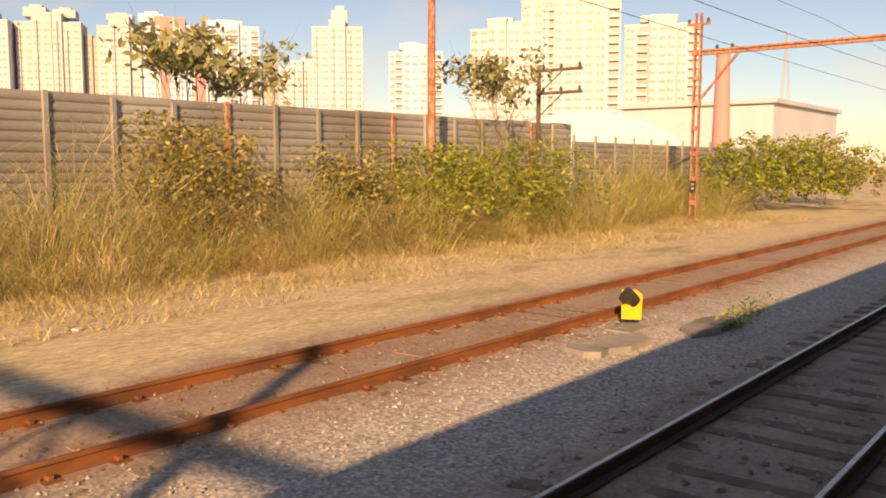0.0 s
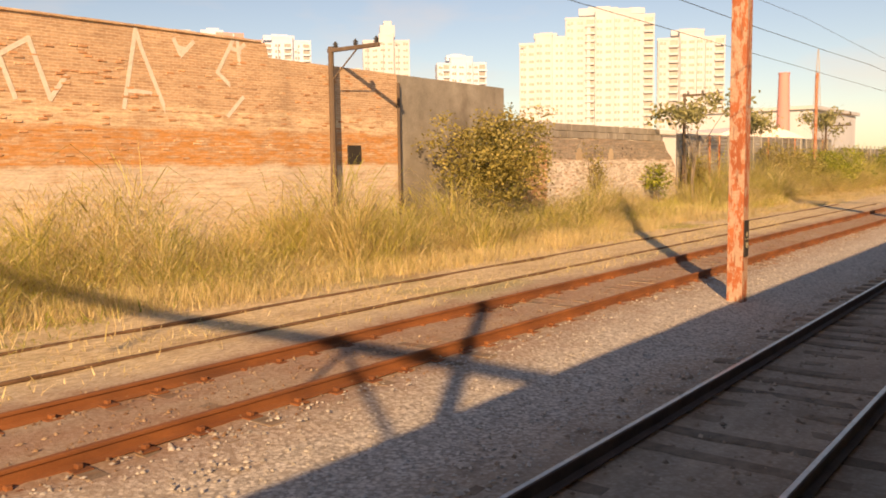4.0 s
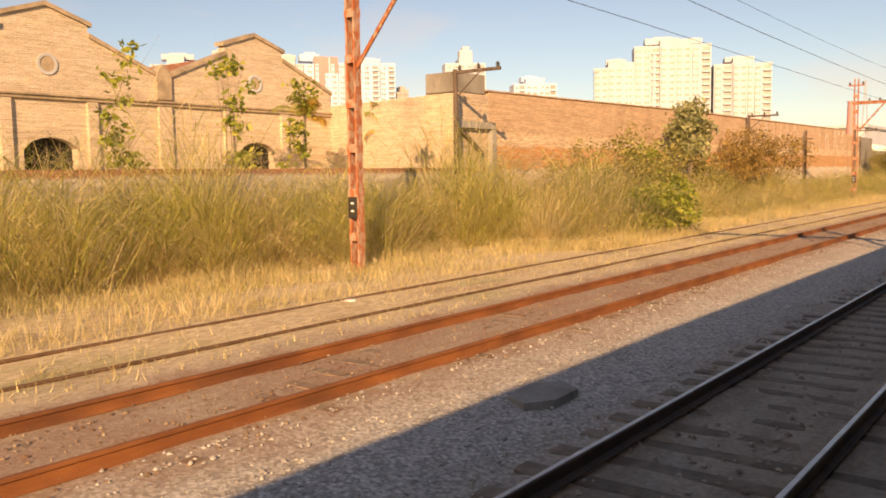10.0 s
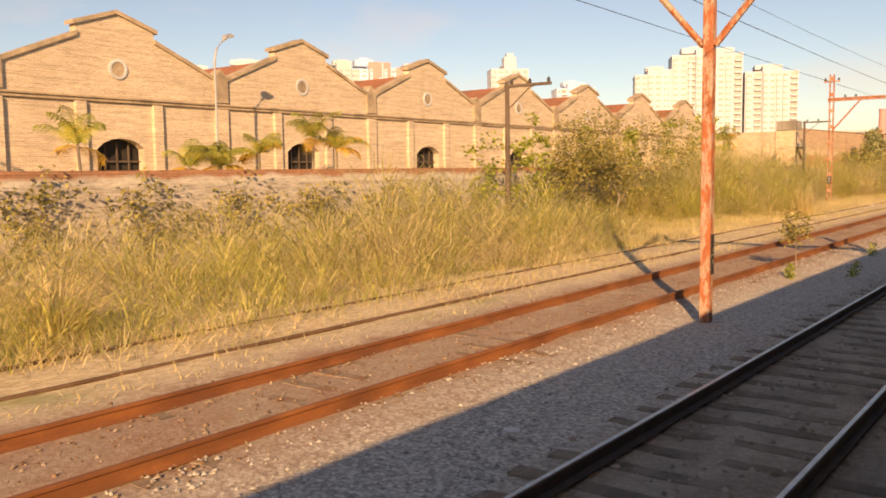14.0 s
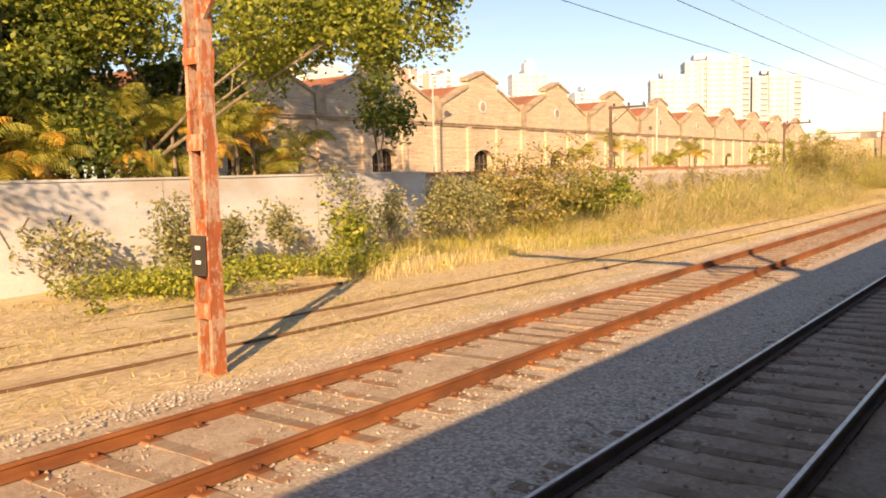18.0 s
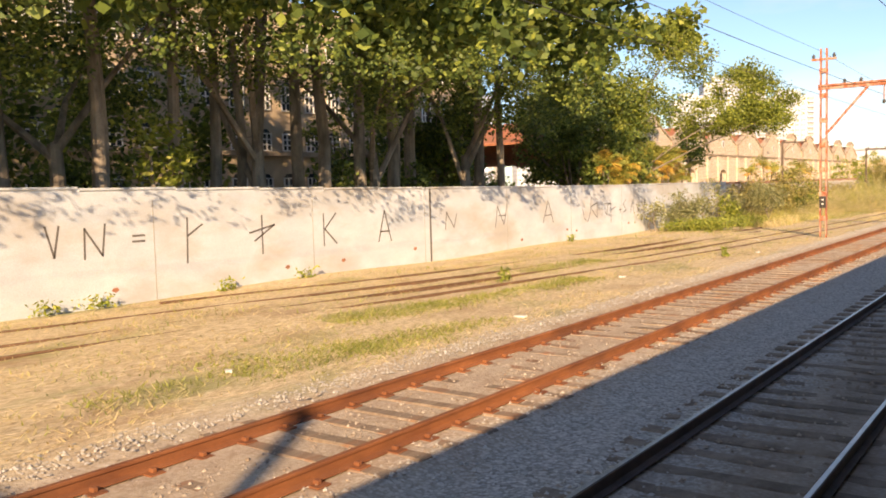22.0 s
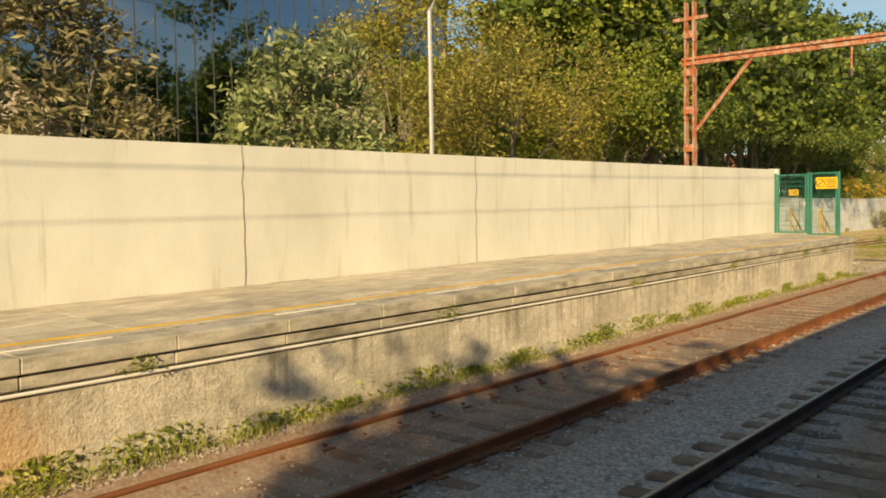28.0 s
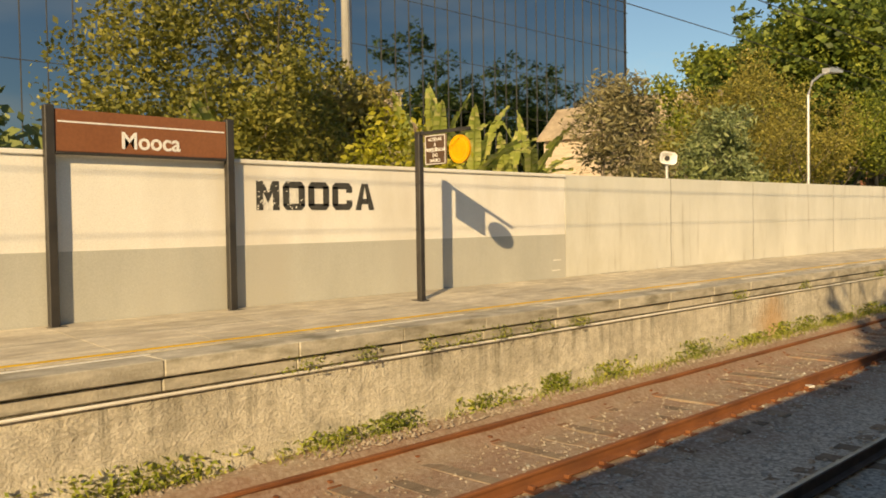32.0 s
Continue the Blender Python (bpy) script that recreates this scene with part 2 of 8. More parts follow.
def face_material():
    """Rough rendered platform face: lumps, grey mould, runs from the ledge and one rusty stain."""
    k = Mat("platform_render", 0.95)
    x, y, z = k.axes()
    lump = k.noise(7.0, 8, (1, 1, 1.2), 0.68)
    col = k.ramp(lump, [(0.25, (0.44, 0.40, 0.315)), (0.5, (0.67, 0.62, 0.51)), (0.75, (0.80, 0.76, 0.65))])
    col = k.mix(k.ramp(k.noise(0.9, 6, (0.8, 1, 1.5)), [(0.46, (0, 0, 0)), (0.66, (0.75, 0.75, 0.75))]), col, (0.40, 0.365, 0.29))
    mould = k.math("MULTIPLY", k.step(k.noise(1.7, 8, (1, 1, 0.8), 0.7), 0.54, 0.66), k.step(k.noise(9.0, 6), 0.35, 0.6))
    col = k.mix(k.math("MULTIPLY", mould, 0.6), col, (0.24, 0.215, 0.165))
    runs = k.math("MULTIPLY", k.step(k.noise(3.0, 4, (2.2, 1, 0.12)), 0.5, 0.72), k.step(k.math("ADD", z, k.noise(1.5, 3)), 0.6, 1.4))
    col = k.mix(k.math("MULTIPLY", runs, 0.75), col, (0.13, 0.12, 0.085))
    spot = k.math("ADD", k.math("ABSOLUTE", k.math("ADD", x, 293.5)), k.math("ABSOLUTE", k.math("SUBTRACT", z, 0.35)))
    rust = k.math("MULTIPLY", k.step(k.math("ADD", spot, k.math("MULTIPLY", lump, 0.8)), 1.5, 0.6), 0.6)
    col = k.mix(rust, col, (0.62, 0.34, 0.13))
    col = k.mix(0.5, col, k.ramp(k.noise(45.0, 3), [(0.3, (0.6, 0.6, 0.6)), (0.7, (1.3, 1.3, 1.3))]), "MULTIPLY")
    n1 = k.bump(lump, 0.7, 0.05)
    k.bump(k.noise(28.0, 6), 0.7, 0.025, n1)
    return k.base(col)


def peeling_material():
    """Red primer on steel posts, peeled in ragged patches to a dull pinkish grey, with rust runs."""
    k = Mat("weathered_red_paint", 0.72)
    body = k.ramp(k.noise(2.4, 5, (1.5, 1.5, 0.4)), [(0.3, (0.30, 0.085, 0.036)), (0.7, (0.46, 0.15, 0.065))])
    bare = k.ramp(k.noise(30, 4), [(0.3, (0.34, 0.24, 0.18)), (0.7, (0.52, 0.40, 0.31))])
    patch = k.step(k.noise(5.5, 8, (1.4, 1.4, 0.6), 0.72), 0.48, 0.53)
    col = k.mix(k.math("MULTIPLY", patch, 0.85), body, bare)
    col = k.mix(k.math("MULTIPLY", k.step(k.noise(9, 6, (2.0, 2.0, 0.25)), 0.55, 0.7), 0.55), col, (0.16, 0.055, 0.025))
    k.bump(k.math("SUBTRACT", k.noise(40, 4), k.math("MULTIPLY", patch, 0.6)), 0.35, 0.01)
    return k.base(col)


def station_material():
    """Cream cement render with soft mottling, grey-green damp, thin dark runs and pitted specks."""
    k = Mat("station_wall_cement", 0.9)
    col = k.ramp(k.noise(0.8, 7, (1, 1, 0.6)), [(0.3, (0.61, 0.605, 0.54)), (0.7, (0.75, 0.74, 0.67))])
    col = k.mix(k.math("MULTIPLY", k.step(k.noise(0.55, 6, (1, 1, 0.5)), 0.5, 0.68), 0.6), col, (0.53, 0.51, 0.42))
    col = k.mix(k.math("MULTIPLY", k.step(k.noise(2.6, 6, (1.6, 1.6, 0.16)), 0.58, 0.72), 0.55), col, (0.42, 0.385, 0.31))
    col = k.mix(k.math("MULTIPLY", k.step(k.noise(6.0, 6, (1, 1, 1.6), 0.75), 0.66, 0.74), 0.5), col, (0.30, 0.28, 0.22))
    grain = k.noise(55.0, 4)
    col = k.mix(0.2, col, k.ramp(grain, [(0.25, (0.6, 0.6, 0.6)), (0.75, (1.25, 1.25, 1.25))]), "MULTIPLY")
    k.bump(k.noise(4.0, 6), 0.2, 0.03, k.bump(grain, 0.2, 0.008))
    return k.base(col)


def tower_material(name, wall, alt, glass=(0.16, 0.17, 0.18)):
    k = Mat(name, 0.8)
    x, y, z = k.axes()
    col = k.ramp(k.noise(0.12, 4, (1, 1, 0.3)), [(0.35, wall), (0.65, alt)])
    return k.base(col)


RUST = surf("rust_steel", (0.15, 0.05, 0.02), (0.33, 0.125, 0.045), 3.0, 0.8, 0.0, 0.35, 60.0, (0.12, 0.05, 0.025), 1.3, (0.35, 1, 1))
POLEM = peeling_material()
STEEL = surf("worn_rail_top", (0.30, 0.29, 0.28), (0.50, 0.48, 0.46), 6.0, 0.35, 0.85, 0.1, 50.0)
DARKRAIL = surf("dark_rail_side", (0.05, 0.035, 0.028), (0.11, 0.07, 0.05), 4.0, 0.7, 0.0, 0.3, 50.0)
SLEEPER = surf("old_sleeper_wood", (0.20, 0.145, 0.10), (0.37, 0.29, 0.21), 3.0, 0.95, 0.0, 0.7, 35.0, (0.30, 0.14, 0.07), 0.9, (0.4, 3.5, 1), 0.5)
CONCRETE = surf("grey_concrete", (0.30, 0.29, 0.26), (0.44, 0.42, 0.38), 1.6, 0.9, 0.0, 0.3, 40.0, (0.20, 0.19, 0.17), 0.7, (1, 1, 0.4))
STATION = station_material()
WHITEP = surf("white_wall_paint", (0.80, 0.78, 0.72), (0.87, 0.85, 0.79), 1.4, 0.85, 0.0, 0.25, 70.0, (0.66, 0.62, 0.54), 0.5, (1, 1, 0.35))
GREYP = surf("grey_wall_paint", (0.45, 0.45, 0.405), (0.53, 0.53, 0.475), 1.4, 0.85, 0.0, 0.25, 70.0, (0.48, 0.46, 0.40), 0.5, (1, 1, 0.35))
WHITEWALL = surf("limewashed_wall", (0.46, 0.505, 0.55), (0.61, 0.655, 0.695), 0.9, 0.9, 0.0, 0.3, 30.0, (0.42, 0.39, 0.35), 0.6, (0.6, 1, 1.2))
FACE = face_material()
COPING = surf("platform_edge_stone", (0.37, 0.34, 0.275), (0.62, 0.575, 0.475), 4.0, 0.9, 0.0, 0.6, 30.0, (0.17, 0.155, 0.105), 2.3, (0.6, 1, 2.0), 0.3)
PAVING = surf("platform_paving", (0.44, 0.385, 0.30), (0.74, 0.67, 0.53), 5.0, 0.9, 0.0, 0.35, 25.0, (0.40, 0.345, 0.27), 2.2, (0.5, 1.3, 1), 0.3)
FENCE = surf("galvanised_sheet", (0.30, 0.30, 0.29), (0.46, 0.45, 0.42), 1.2, 0.6, 0.35, 0.15, 30.0, (0.24, 0.20, 0.16), 0.6, (0.5, 1, 1), 0.35)
OLDTOP = surf("dirty_block_wall", (0.25, 0.235, 0.205), (0.41, 0.385, 0.335), 1.0, 0.95, 0.0, 0.5, 18.0, (0.15, 0.13, 0.105), 0.6, (1, 1, 0.7), 0.25)
DUSTY = surf("ballast_dusted_sleeper", (0.17, 0.125, 0.09), (0.30, 0.235, 0.175), 3.0, 0.95, 0.0, 0.7, 35.0, (0.33, 0.265, 0.20), 1.5, (1.0, 1.5, 1), 0.3)
WOODP = surf("dark_pole_wood", (0.085, 0.06, 0.045), (0.16, 0.12, 0.09), 2.5, 0.9, 0.0, 0.5, 40.0, None, 1, (2, 2, 0.3))
BLACKP = surf("black_paint", (0.028, 0.026, 0.025), (0.05, 0.045, 0.04), 3.0, 0.5)
BROWNP = surf("brown_sign_enamel", (0.23, 0.085, 0.035), (0.27, 0.105, 0.045), 1.5, 0.4, 0.0, 0.05)
NOTICEP = surf("dark_brown_enamel", (0.085, 0.05, 0.03), (0.12, 0.07, 0.042), 1.5, 0.4, 0.0, 0.05)
WHITESIGN = surf("white_lettering", (0.78, 0.77, 0.74), (0.84, 0.83, 0.80), 3.0, 0.5, 0.0, 0.05)
YELLOW = surf("yellow_paint", (0.68, 0.42, 0.02), (0.80, 0.52, 0.03), 3.0, 0.5, 0.0, 0.1, 40.0, (0.5, 0.32, 0.06), 2.0)
ORANGE = surf("orange_sign_face", (0.78, 0.33, 0.01), (0.85, 0.40, 0.015), 3.0, 0.45, 0.0, 0.05)
GREENP = surf("green_fence_paint", (0.02, 0.15, 0.115), (0.035, 0.21, 0.16), 3.0, 0.45, 0.0, 0.1)
PALEPAINT = surf("faded_number_paint", (0.62, 0.58, 0.40), (0.74, 0.70, 0.52), 8.0, 0.7)
GRAFF_D = surf("dark_spray_paint", (0.10, 0.09, 0.085), (0.17, 0.155, 0.14), 9.0, 0.8)
GRAFF_W = surf("white_spray_paint", (0.62, 0.57, 0.50), (0.78, 0.73, 0.65), 6.0, 0.85)
STENCIL = surf("worn_black_stencil", (0.035, 0.035, 0.035), (0.07, 0.068, 0.06), 12.0, 0.85)
TILE = surf("red_roof_tiles", (0.30, 0.11, 0.055), (0.46, 0.19, 0.10), 4.0, 0.9, 0.0, 0.6, 12.0, (0.22, 0.11, 0.07), 0.7)
STONE = surf("sandstone_coping", (0.36, 0.28, 0.20), (0.52, 0.42, 0.30), 2.5, 0.9, 0.0, 0.5, 25.0, (0.20, 0.16, 0.12), 1.0)
# near-black that stands in for the lack of light inside buildings and holes
DARKIN = surf("unlit_interior", (0.02, 0.018, 0.016), (0.04, 0.035, 0.03), 2.0, 0.9)
BARK = surf("grey_bark", (0.17, 0.14, 0.11), (0.34, 0.29, 0.23), 4.0, 0.95, 0.0, 0.8, 25.0, (0.08, 0.07, 0.05), 1.5, (1, 1, 0.4))
WIREM = surf("dark_cable", (0.03, 0.03, 0.032), (0.06, 0.058, 0.055), 2.0, 0.6)
GALV = surf("galvanised_tube", (0.45, 0.46, 0.46), (0.60, 0.60, 0.59), 3.0, 0.45, 0.5, 0.05)
HALLBRICK = brick("hall_brick", ((0.48, 0.38, 0.275), (0.68, 0.575, 0.44), (0.53, 0.43, 0.315)), (0.76, 0.70, 0.59), ((4.2, 4.9, (0.72, 0.60, 0.46), 0.35), (0.5, 2.4, (0.66, 0.54, 0.41), 0.3)), worn=0.6)
YARDBRICK = brick("yard_wall_brick", ((0.46, 0.275, 0.165), (0.66, 0.46, 0.305), (0.49, 0.33, 0.215)), (0.70, 0.59, 0.45),
                  ((2.55, 3.55, (0.60, 0.29, 0.11), 0.5), (3.58, 4.15, (0.76, 0.62, 0.44), 0.4), (-0.5, 2.5, (0.66, 0.58, 0.48), 0.72)))
OLDBRICK = brick("ruined_wall_brick", ((0.42, 0.26, 0.17), (0.66, 0.55, 0.43), (0.46, 0.34, 0.25)), (0.30, 0.24, 0.185),
                 ((-0.5, 2.62, (0.78, 0.73, 0.65), 0.5), (2.64, 3.66, (0.34, 0.30, 0.25), 0.7)), (0.26, 0.095), worn=0.85)
REDBAND = brick("low_wall_brick", ((0.34, 0.14, 0.075), (0.44, 0.20, 0.11), (0.30, 0.13, 0.075)), (0.42, 0.33, 0.26),
                ((-0.5, 2.42, (0.56, 0.53, 0.47), 0.85), (0.3, 2.2, (0.34, 0.31, 0.27), 0.4)))
HOUSEBRICK = brick("house_brick", ((0.56, 0.43, 0.32), (0.74, 0.63, 0.50), (0.58, 0.47, 0.36)), (0.50, 0.43, 0.34), worn=0.4)
BEIGE = surf("beige_render", (0.46, 0.36, 0.25), (0.60, 0.49, 0.35), 0.8, 0.9, 0.0, 0.2, 25.0, (0.38, 0.29, 0.20), 0.5, (1, 1, 0.4))
GROUND = ground_material()
def grass_material(name, green, straw, dead, share, amount=0.35):
    """Wild grass: drifts of green and of straw, each blade its own tone."""
    k = Mat(name, 0.6)
    r = k.random(True)
    fresh = k.ramp(r, [(0.0, green[0]), (0.8, green[1]), (1.0, straw[0])])
    dry = k.ramp(r, [(0.0, dead), (0.35, straw[0]), (1.0, straw[1])])
    drift = k.step(k.math("ADD", k.noise(0.42, 4, (1, 1, 0.5)), k.math("MULTIPLY", k.math("SUBTRACT", r, 0.5), 0.22)), share - 0.05, share + 0.05)
    col = k.mix(drift, fresh, dry)
    k.base(col)
    tr = k.t.nodes.new("ShaderNodeBsdfTranslucent")
    k.link(col, tr.inputs[0])
    mx = k.t.nodes.new("ShaderNodeMixShader")
    mx.inputs[0].default_value = amount
    k.link(k.b.outputs[0], mx.inputs[1])
    k.link(tr.outputs[0], mx.inputs[2])
    k.link(mx.outputs[0], k.t.nodes["Material Output"].inputs["Surface"])
    return k.m


DEADGRASS = leafy("dead_brown_grass", (0.26, 0.155, 0.07), (0.52, 0.35, 0.17), (0.70, 0.53, 0.28), 0.3)
GRASS = grass_material("tall_grass", ((0.30, 0.32, 0.07), (0.78, 0.73, 0.22)), ((0.70, 0.58, 0.26), (0.92, 0.81, 0.47)), (0.46, 0.31, 0.13), 0.53, 0.45)
DRYGRASS = leafy("dry_grass", (0.50, 0.40, 0.205), (0.80, 0.685, 0.43), (0.56, 0.51, 0.21), 0.35)
# leaf tones darkened: the shade of the grove is put into the colour
FICUS = leafy("shade_toned_leaves", (0.05, 0.09, 0.024), (0.16, 0.225, 0.05), (0.35, 0.41, 0.085), 0.4)
BUSHG = leafy("green_bush_leaves", (0.14, 0.19, 0.03), (0.36, 0.41, 0.075), (0.56, 0.54, 0.13), 0.4)
BUSHO = leafy("olive_bush_leaves", (0.17, 0.155, 0.05), (0.37, 0.33, 0.11), (0.53, 0.44, 0.17), 0.3)
RUSSET = leafy("russet_bush_leaves", (0.2, 0.135, 0.045), (0.39, 0.27, 0.09), (0.54, 0.36, 0.14), 0.3)
# brighter copy of the FICUS tones, with sunlight put into the colour
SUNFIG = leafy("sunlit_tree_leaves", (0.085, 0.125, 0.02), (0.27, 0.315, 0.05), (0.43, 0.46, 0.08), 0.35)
YELLOWING = leafy("yellowing_leaves", (0.2, 0.2, 0.035), (0.45, 0.42, 0.075), (0.62, 0.56, 0.11), 0.38)
YELLOWLEAF = leafy("bright_yellow_leaves", (0.20, 0.21, 0.018), (0.40, 0.38, 0.04), (0.55, 0.50, 0.06), 0.35)
OLIVETHICKET = leafy("thicket_leaves", (0.17, 0.155, 0.035), (0.36, 0.32, 0.075), (0.52, 0.46, 0.12), 0.38)
DROOPING = leafy("drooping_green_leaves", (0.115, 0.15, 0.062), (0.28, 0.34, 0.15), (0.42, 0.46, 0.24), 0.3)
BROAD = leafy("broad_green_leaves", (0.11, 0.145, 0.05), (0.26, 0.31, 0.11), (0.42, 0.45, 0.19), 0.3)
NARROW = leafy("narrow_grey_leaves", (0.15, 0.135, 0.065), (0.30, 0.27, 0.145), (0.43, 0.39, 0.23), 0.3)
GREENTURF = leafy("green_turf", (0.20, 0.23, 0.05), (0.34, 0.36, 0.09), (0.44, 0.42, 0.13), 0.3)
PALE = leafy("pale_tree_leaves", (0.17, 0.19, 0.085), (0.38, 0.38, 0.185), (0.54, 0.52, 0.29), 0.35)
PALMG = leafy("palm_leaves", (0.2, 0.23, 0.05), (0.42, 0.43, 0.11), (0.6, 0.5, 0.1), 0.3)
WEEPING = leafy("weeping_olive_leaves", (0.12, 0.13, 0.03), (0.29, 0.28, 0.06), (0.44, 0.40, 0.10), 0.4)
BANANA = leafy("banana_leaves", (0.34, 0.41, 0.09), (0.54, 0.57, 0.17), (0.66, 0.62, 0.26), 0.5)
GLASS = Mat("window_glass", 0.12)
GLASS = GLASS.base((0.05, 0.055, 0.06))
MIRROR = Mat("mirror_glass", 0.03, 1.0).base((0.33, 0.38, 0.43))
GLINT = surf("pale_litter", (0.55, 0.53, 0.5), (0.75, 0.73, 0.7), 5.0, 0.6)


# ---- mesh helpers ----
class Geo:
    """Vertices and faces gathered for one mesh."""

    def __init__(self):
        self.v, self.f = [], []

    def add(self, vs, fs):
        n = len(self.v)
        self.v += [tuple(p) for p in vs]
        self.f += [tuple(i + n for i in q) for q in fs]
        return self

    def box(self, a, b, c=0.0):
        """A box between two corners, its edges cut by c."""
        x0, x1, y0, y1, z0, z1 = min(a[0], b[0]), max(a[0], b[0]), min(a[1], b[1]), max(a[1], b[1]), min(a[2], b[2]), max(a[2], b[2])
        if c <= 0:
            v = [(x, y, z) for x in (x0, x1) for y in (y0, y1) for z in (z0, z1)]
            return self.add(v, [(0, 1, 3, 2), (4, 6, 7, 5), (0, 4, 5, 1), (2, 3, 7, 6), (0, 2, 6, 4), (1, 5, 7, 3)])
        bm = bmesh.new()
        bmesh.ops.create_cube(bm, size=1)
        for q in bm.verts:
            q.co = Vector(((x0 + x1) / 2 + q.co.x * (x1 - x0), (y0 + y1) / 2 + q.co.y * (y1 - y0), (z0 + z1) / 2 + q.co.z * (z1 - z0)))
        bmesh.ops.bevel(bm, geom=list(bm.edges), offset=c, segments=1, affect="EDGES")
        bm.verts.index_update()
        self.add([q.co[:] for q in bm.verts], [[q.index for q in fc.verts] for fc in bm.faces])
        bm.free()
        return self

    def prism(self, outline, place, depth):
        """A flat outline of (a, b) pairs given depth; place(a, b, d) makes the point."""
        n = len(outline)
        v = [place(a, b, 0) for a, b in outline] + [place(a, b, depth) for a, b in outline]
        f = [tuple(range(n))[::-1], tuple(range(n, 2 * n))] + [(i, (i + 1) % n, n + (i + 1) % n, n + i) for i in range(n)]
        return self.add(v, f)

    def tube(self, pts, r, sides=8, cap=True):
        """A round bar through the points; r: one radius or one for each point."""
        pts = [Vector(p) for p in pts]
        rs = r if isinstance(r, (list, tuple)) else [r] * len(pts)
        rings = []
        for i, p in enumerate(pts):
            d = (pts[min(i + 1, len(pts) - 1)] - pts[max(i - 1, 0)]).normalized()
            a = d.orthogonal().normalized() if abs(d.z) > 0.9 else d.cross(Vector((0, 0, 1))).normalized()
            b = d.cross(a)
            rings.append([p + (a * math.cos(2 * math.pi * k / sides) + b * math.sin(2 * math.pi * k / sides)) * rs[i] for k in range(sides)])
        f = []
        for i in range(len(pts) - 1):
            for k in range(sides):
                f.append((i * sides + k, i * sides + (k + 1) % sides, (i + 1) * sides + (k + 1) % sides, (i + 1) * sides + k))
        if cap:
            f += [tuple(range(sides))[::-1], tuple((len(pts) - 1) * sides + k for k in range(sides))]
        return self.add([q for ring in rings for q in ring], f)

    def mesh(self, name, mat):
        m = bpy.data.meshes.new(name)
        m.from_pydata(self.v, [], self.f)
        m.materials.append(mat)
        m.update()
        return m


def thing(name, label, category, at=(0, 0, 0), group="", kind=""):
    ob = new(name)
    ob.location = at
    ob.empty_display_size = 0.2
    return tagged(ob, label, category, group, kind)


def part(name, geo, mat, parent, label=""):
    ob = new(name, geo.mesh(name, mat))
    ob.parent = parent
    if parent is not None:
        ob.matrix_parent_inverse = Matrix.Translation(-world_at(parent))
    if label:
        tagged(ob, label)
    return ob


def world_at(ob):
    p = Vector(ob.location)
    return p if ob.parent is None else p


def solid(name, geo, mat, label, category="", kind="structure", group=""):
    return tagged(new(name, geo.mesh(name, mat)), label, category, group, kind)


def big_mesh(name, verts, faces, mat):
    """A mesh from arrays: verts (n, 3), faces (m, k) with k = 3 or 4."""
    m = bpy.data.meshes.new(name)
    k = faces.shape[1]
    m.vertices.add(len(verts))
    m.vertices.foreach_set("co", np.ascontiguousarray(verts, dtype=np.float32).ravel())
    m.loops.add(faces.size)
    m.loops.foreach_set("vertex_index", np.ascontiguousarray(faces, dtype=np.int32).ravel())
    m.polygons.add(len(faces))
    m.polygons.foreach_set("loop_start", np.arange(0, faces.size, k, dtype=np.int32))
    m.polygons.foreach_set("loop_total", np.full(len(faces), k, dtype=np.int32))
    m.materials.append(mat)
    m.update(calc_edges=True)
    return m


def lettering(text, size, at, rot, mat, parent, label="", depth=0.004, width=None):
    c = bpy.data.curves.new("lettering", "FONT")
    c.body, c.size, c.extrude, c.align_x, c.align_y = text, size, depth, "CENTER", "CENTER"
    c.offset = 0.018 * size
    tmp = new("lettering", c)
    dg = bpy.context.evaluated_depsgraph_get()
    m = bpy.data.meshes.new_from_object(tmp.evaluated_get(dg))
    bpy.data.objects.remove(tmp)
    xs = [v.co.x for v in m.vertices]
    s = width / (max(xs) - min(xs)) if width else 1.0
    mt = Matrix.Translation(at) @ Euler([radians(a) for a in rot]).to_matrix().to_4x4() @ Matrix.Diagonal((s, 1, 1, 1))
    m.transform(mt)
    m.materials.clear()
    m.materials.append(mat)
    ob = new("lettering", m)
    ob.parent = parent
    ob.matrix_parent_inverse = Matrix.Translation(-world_at(parent))
    if label:
        tagged(ob, label)
    return ob


rng = np.random.default_rng(7)

# ---- ground ----
def ground_height(x, y):
    c = np.interp(x, [-330, -311, -270, -240, -200, -150, -100, -60, 60], [1.55, 1.5, 1.26, 1.0, 0.70, 0.27, 0.03, -0.06, -0.07])
    z = np.full_like(x, -0.205)
    z = np.where(y > 9.3, -0.14, z)
    z = np.where((y > 6.25) & (y < 9.3), np.where(x > -186, -0.158, -0.176), z)
    plat = np.clip((x + 262) / -6.0, 0, 1)
    z = z + plat * np.where((y > 8.8) & (y < 11.8), 0.20, 0)
    z = z + np.where((y > c + 3.6) & (y < 6.3), 0.03 * np.sin(y * 2.1 + x * 0.13), 0)
    z = z + np.where(y > 13, 0.06 * np.sin(x * 0.4) * np.sin(y * 0.5), 0)
    return z


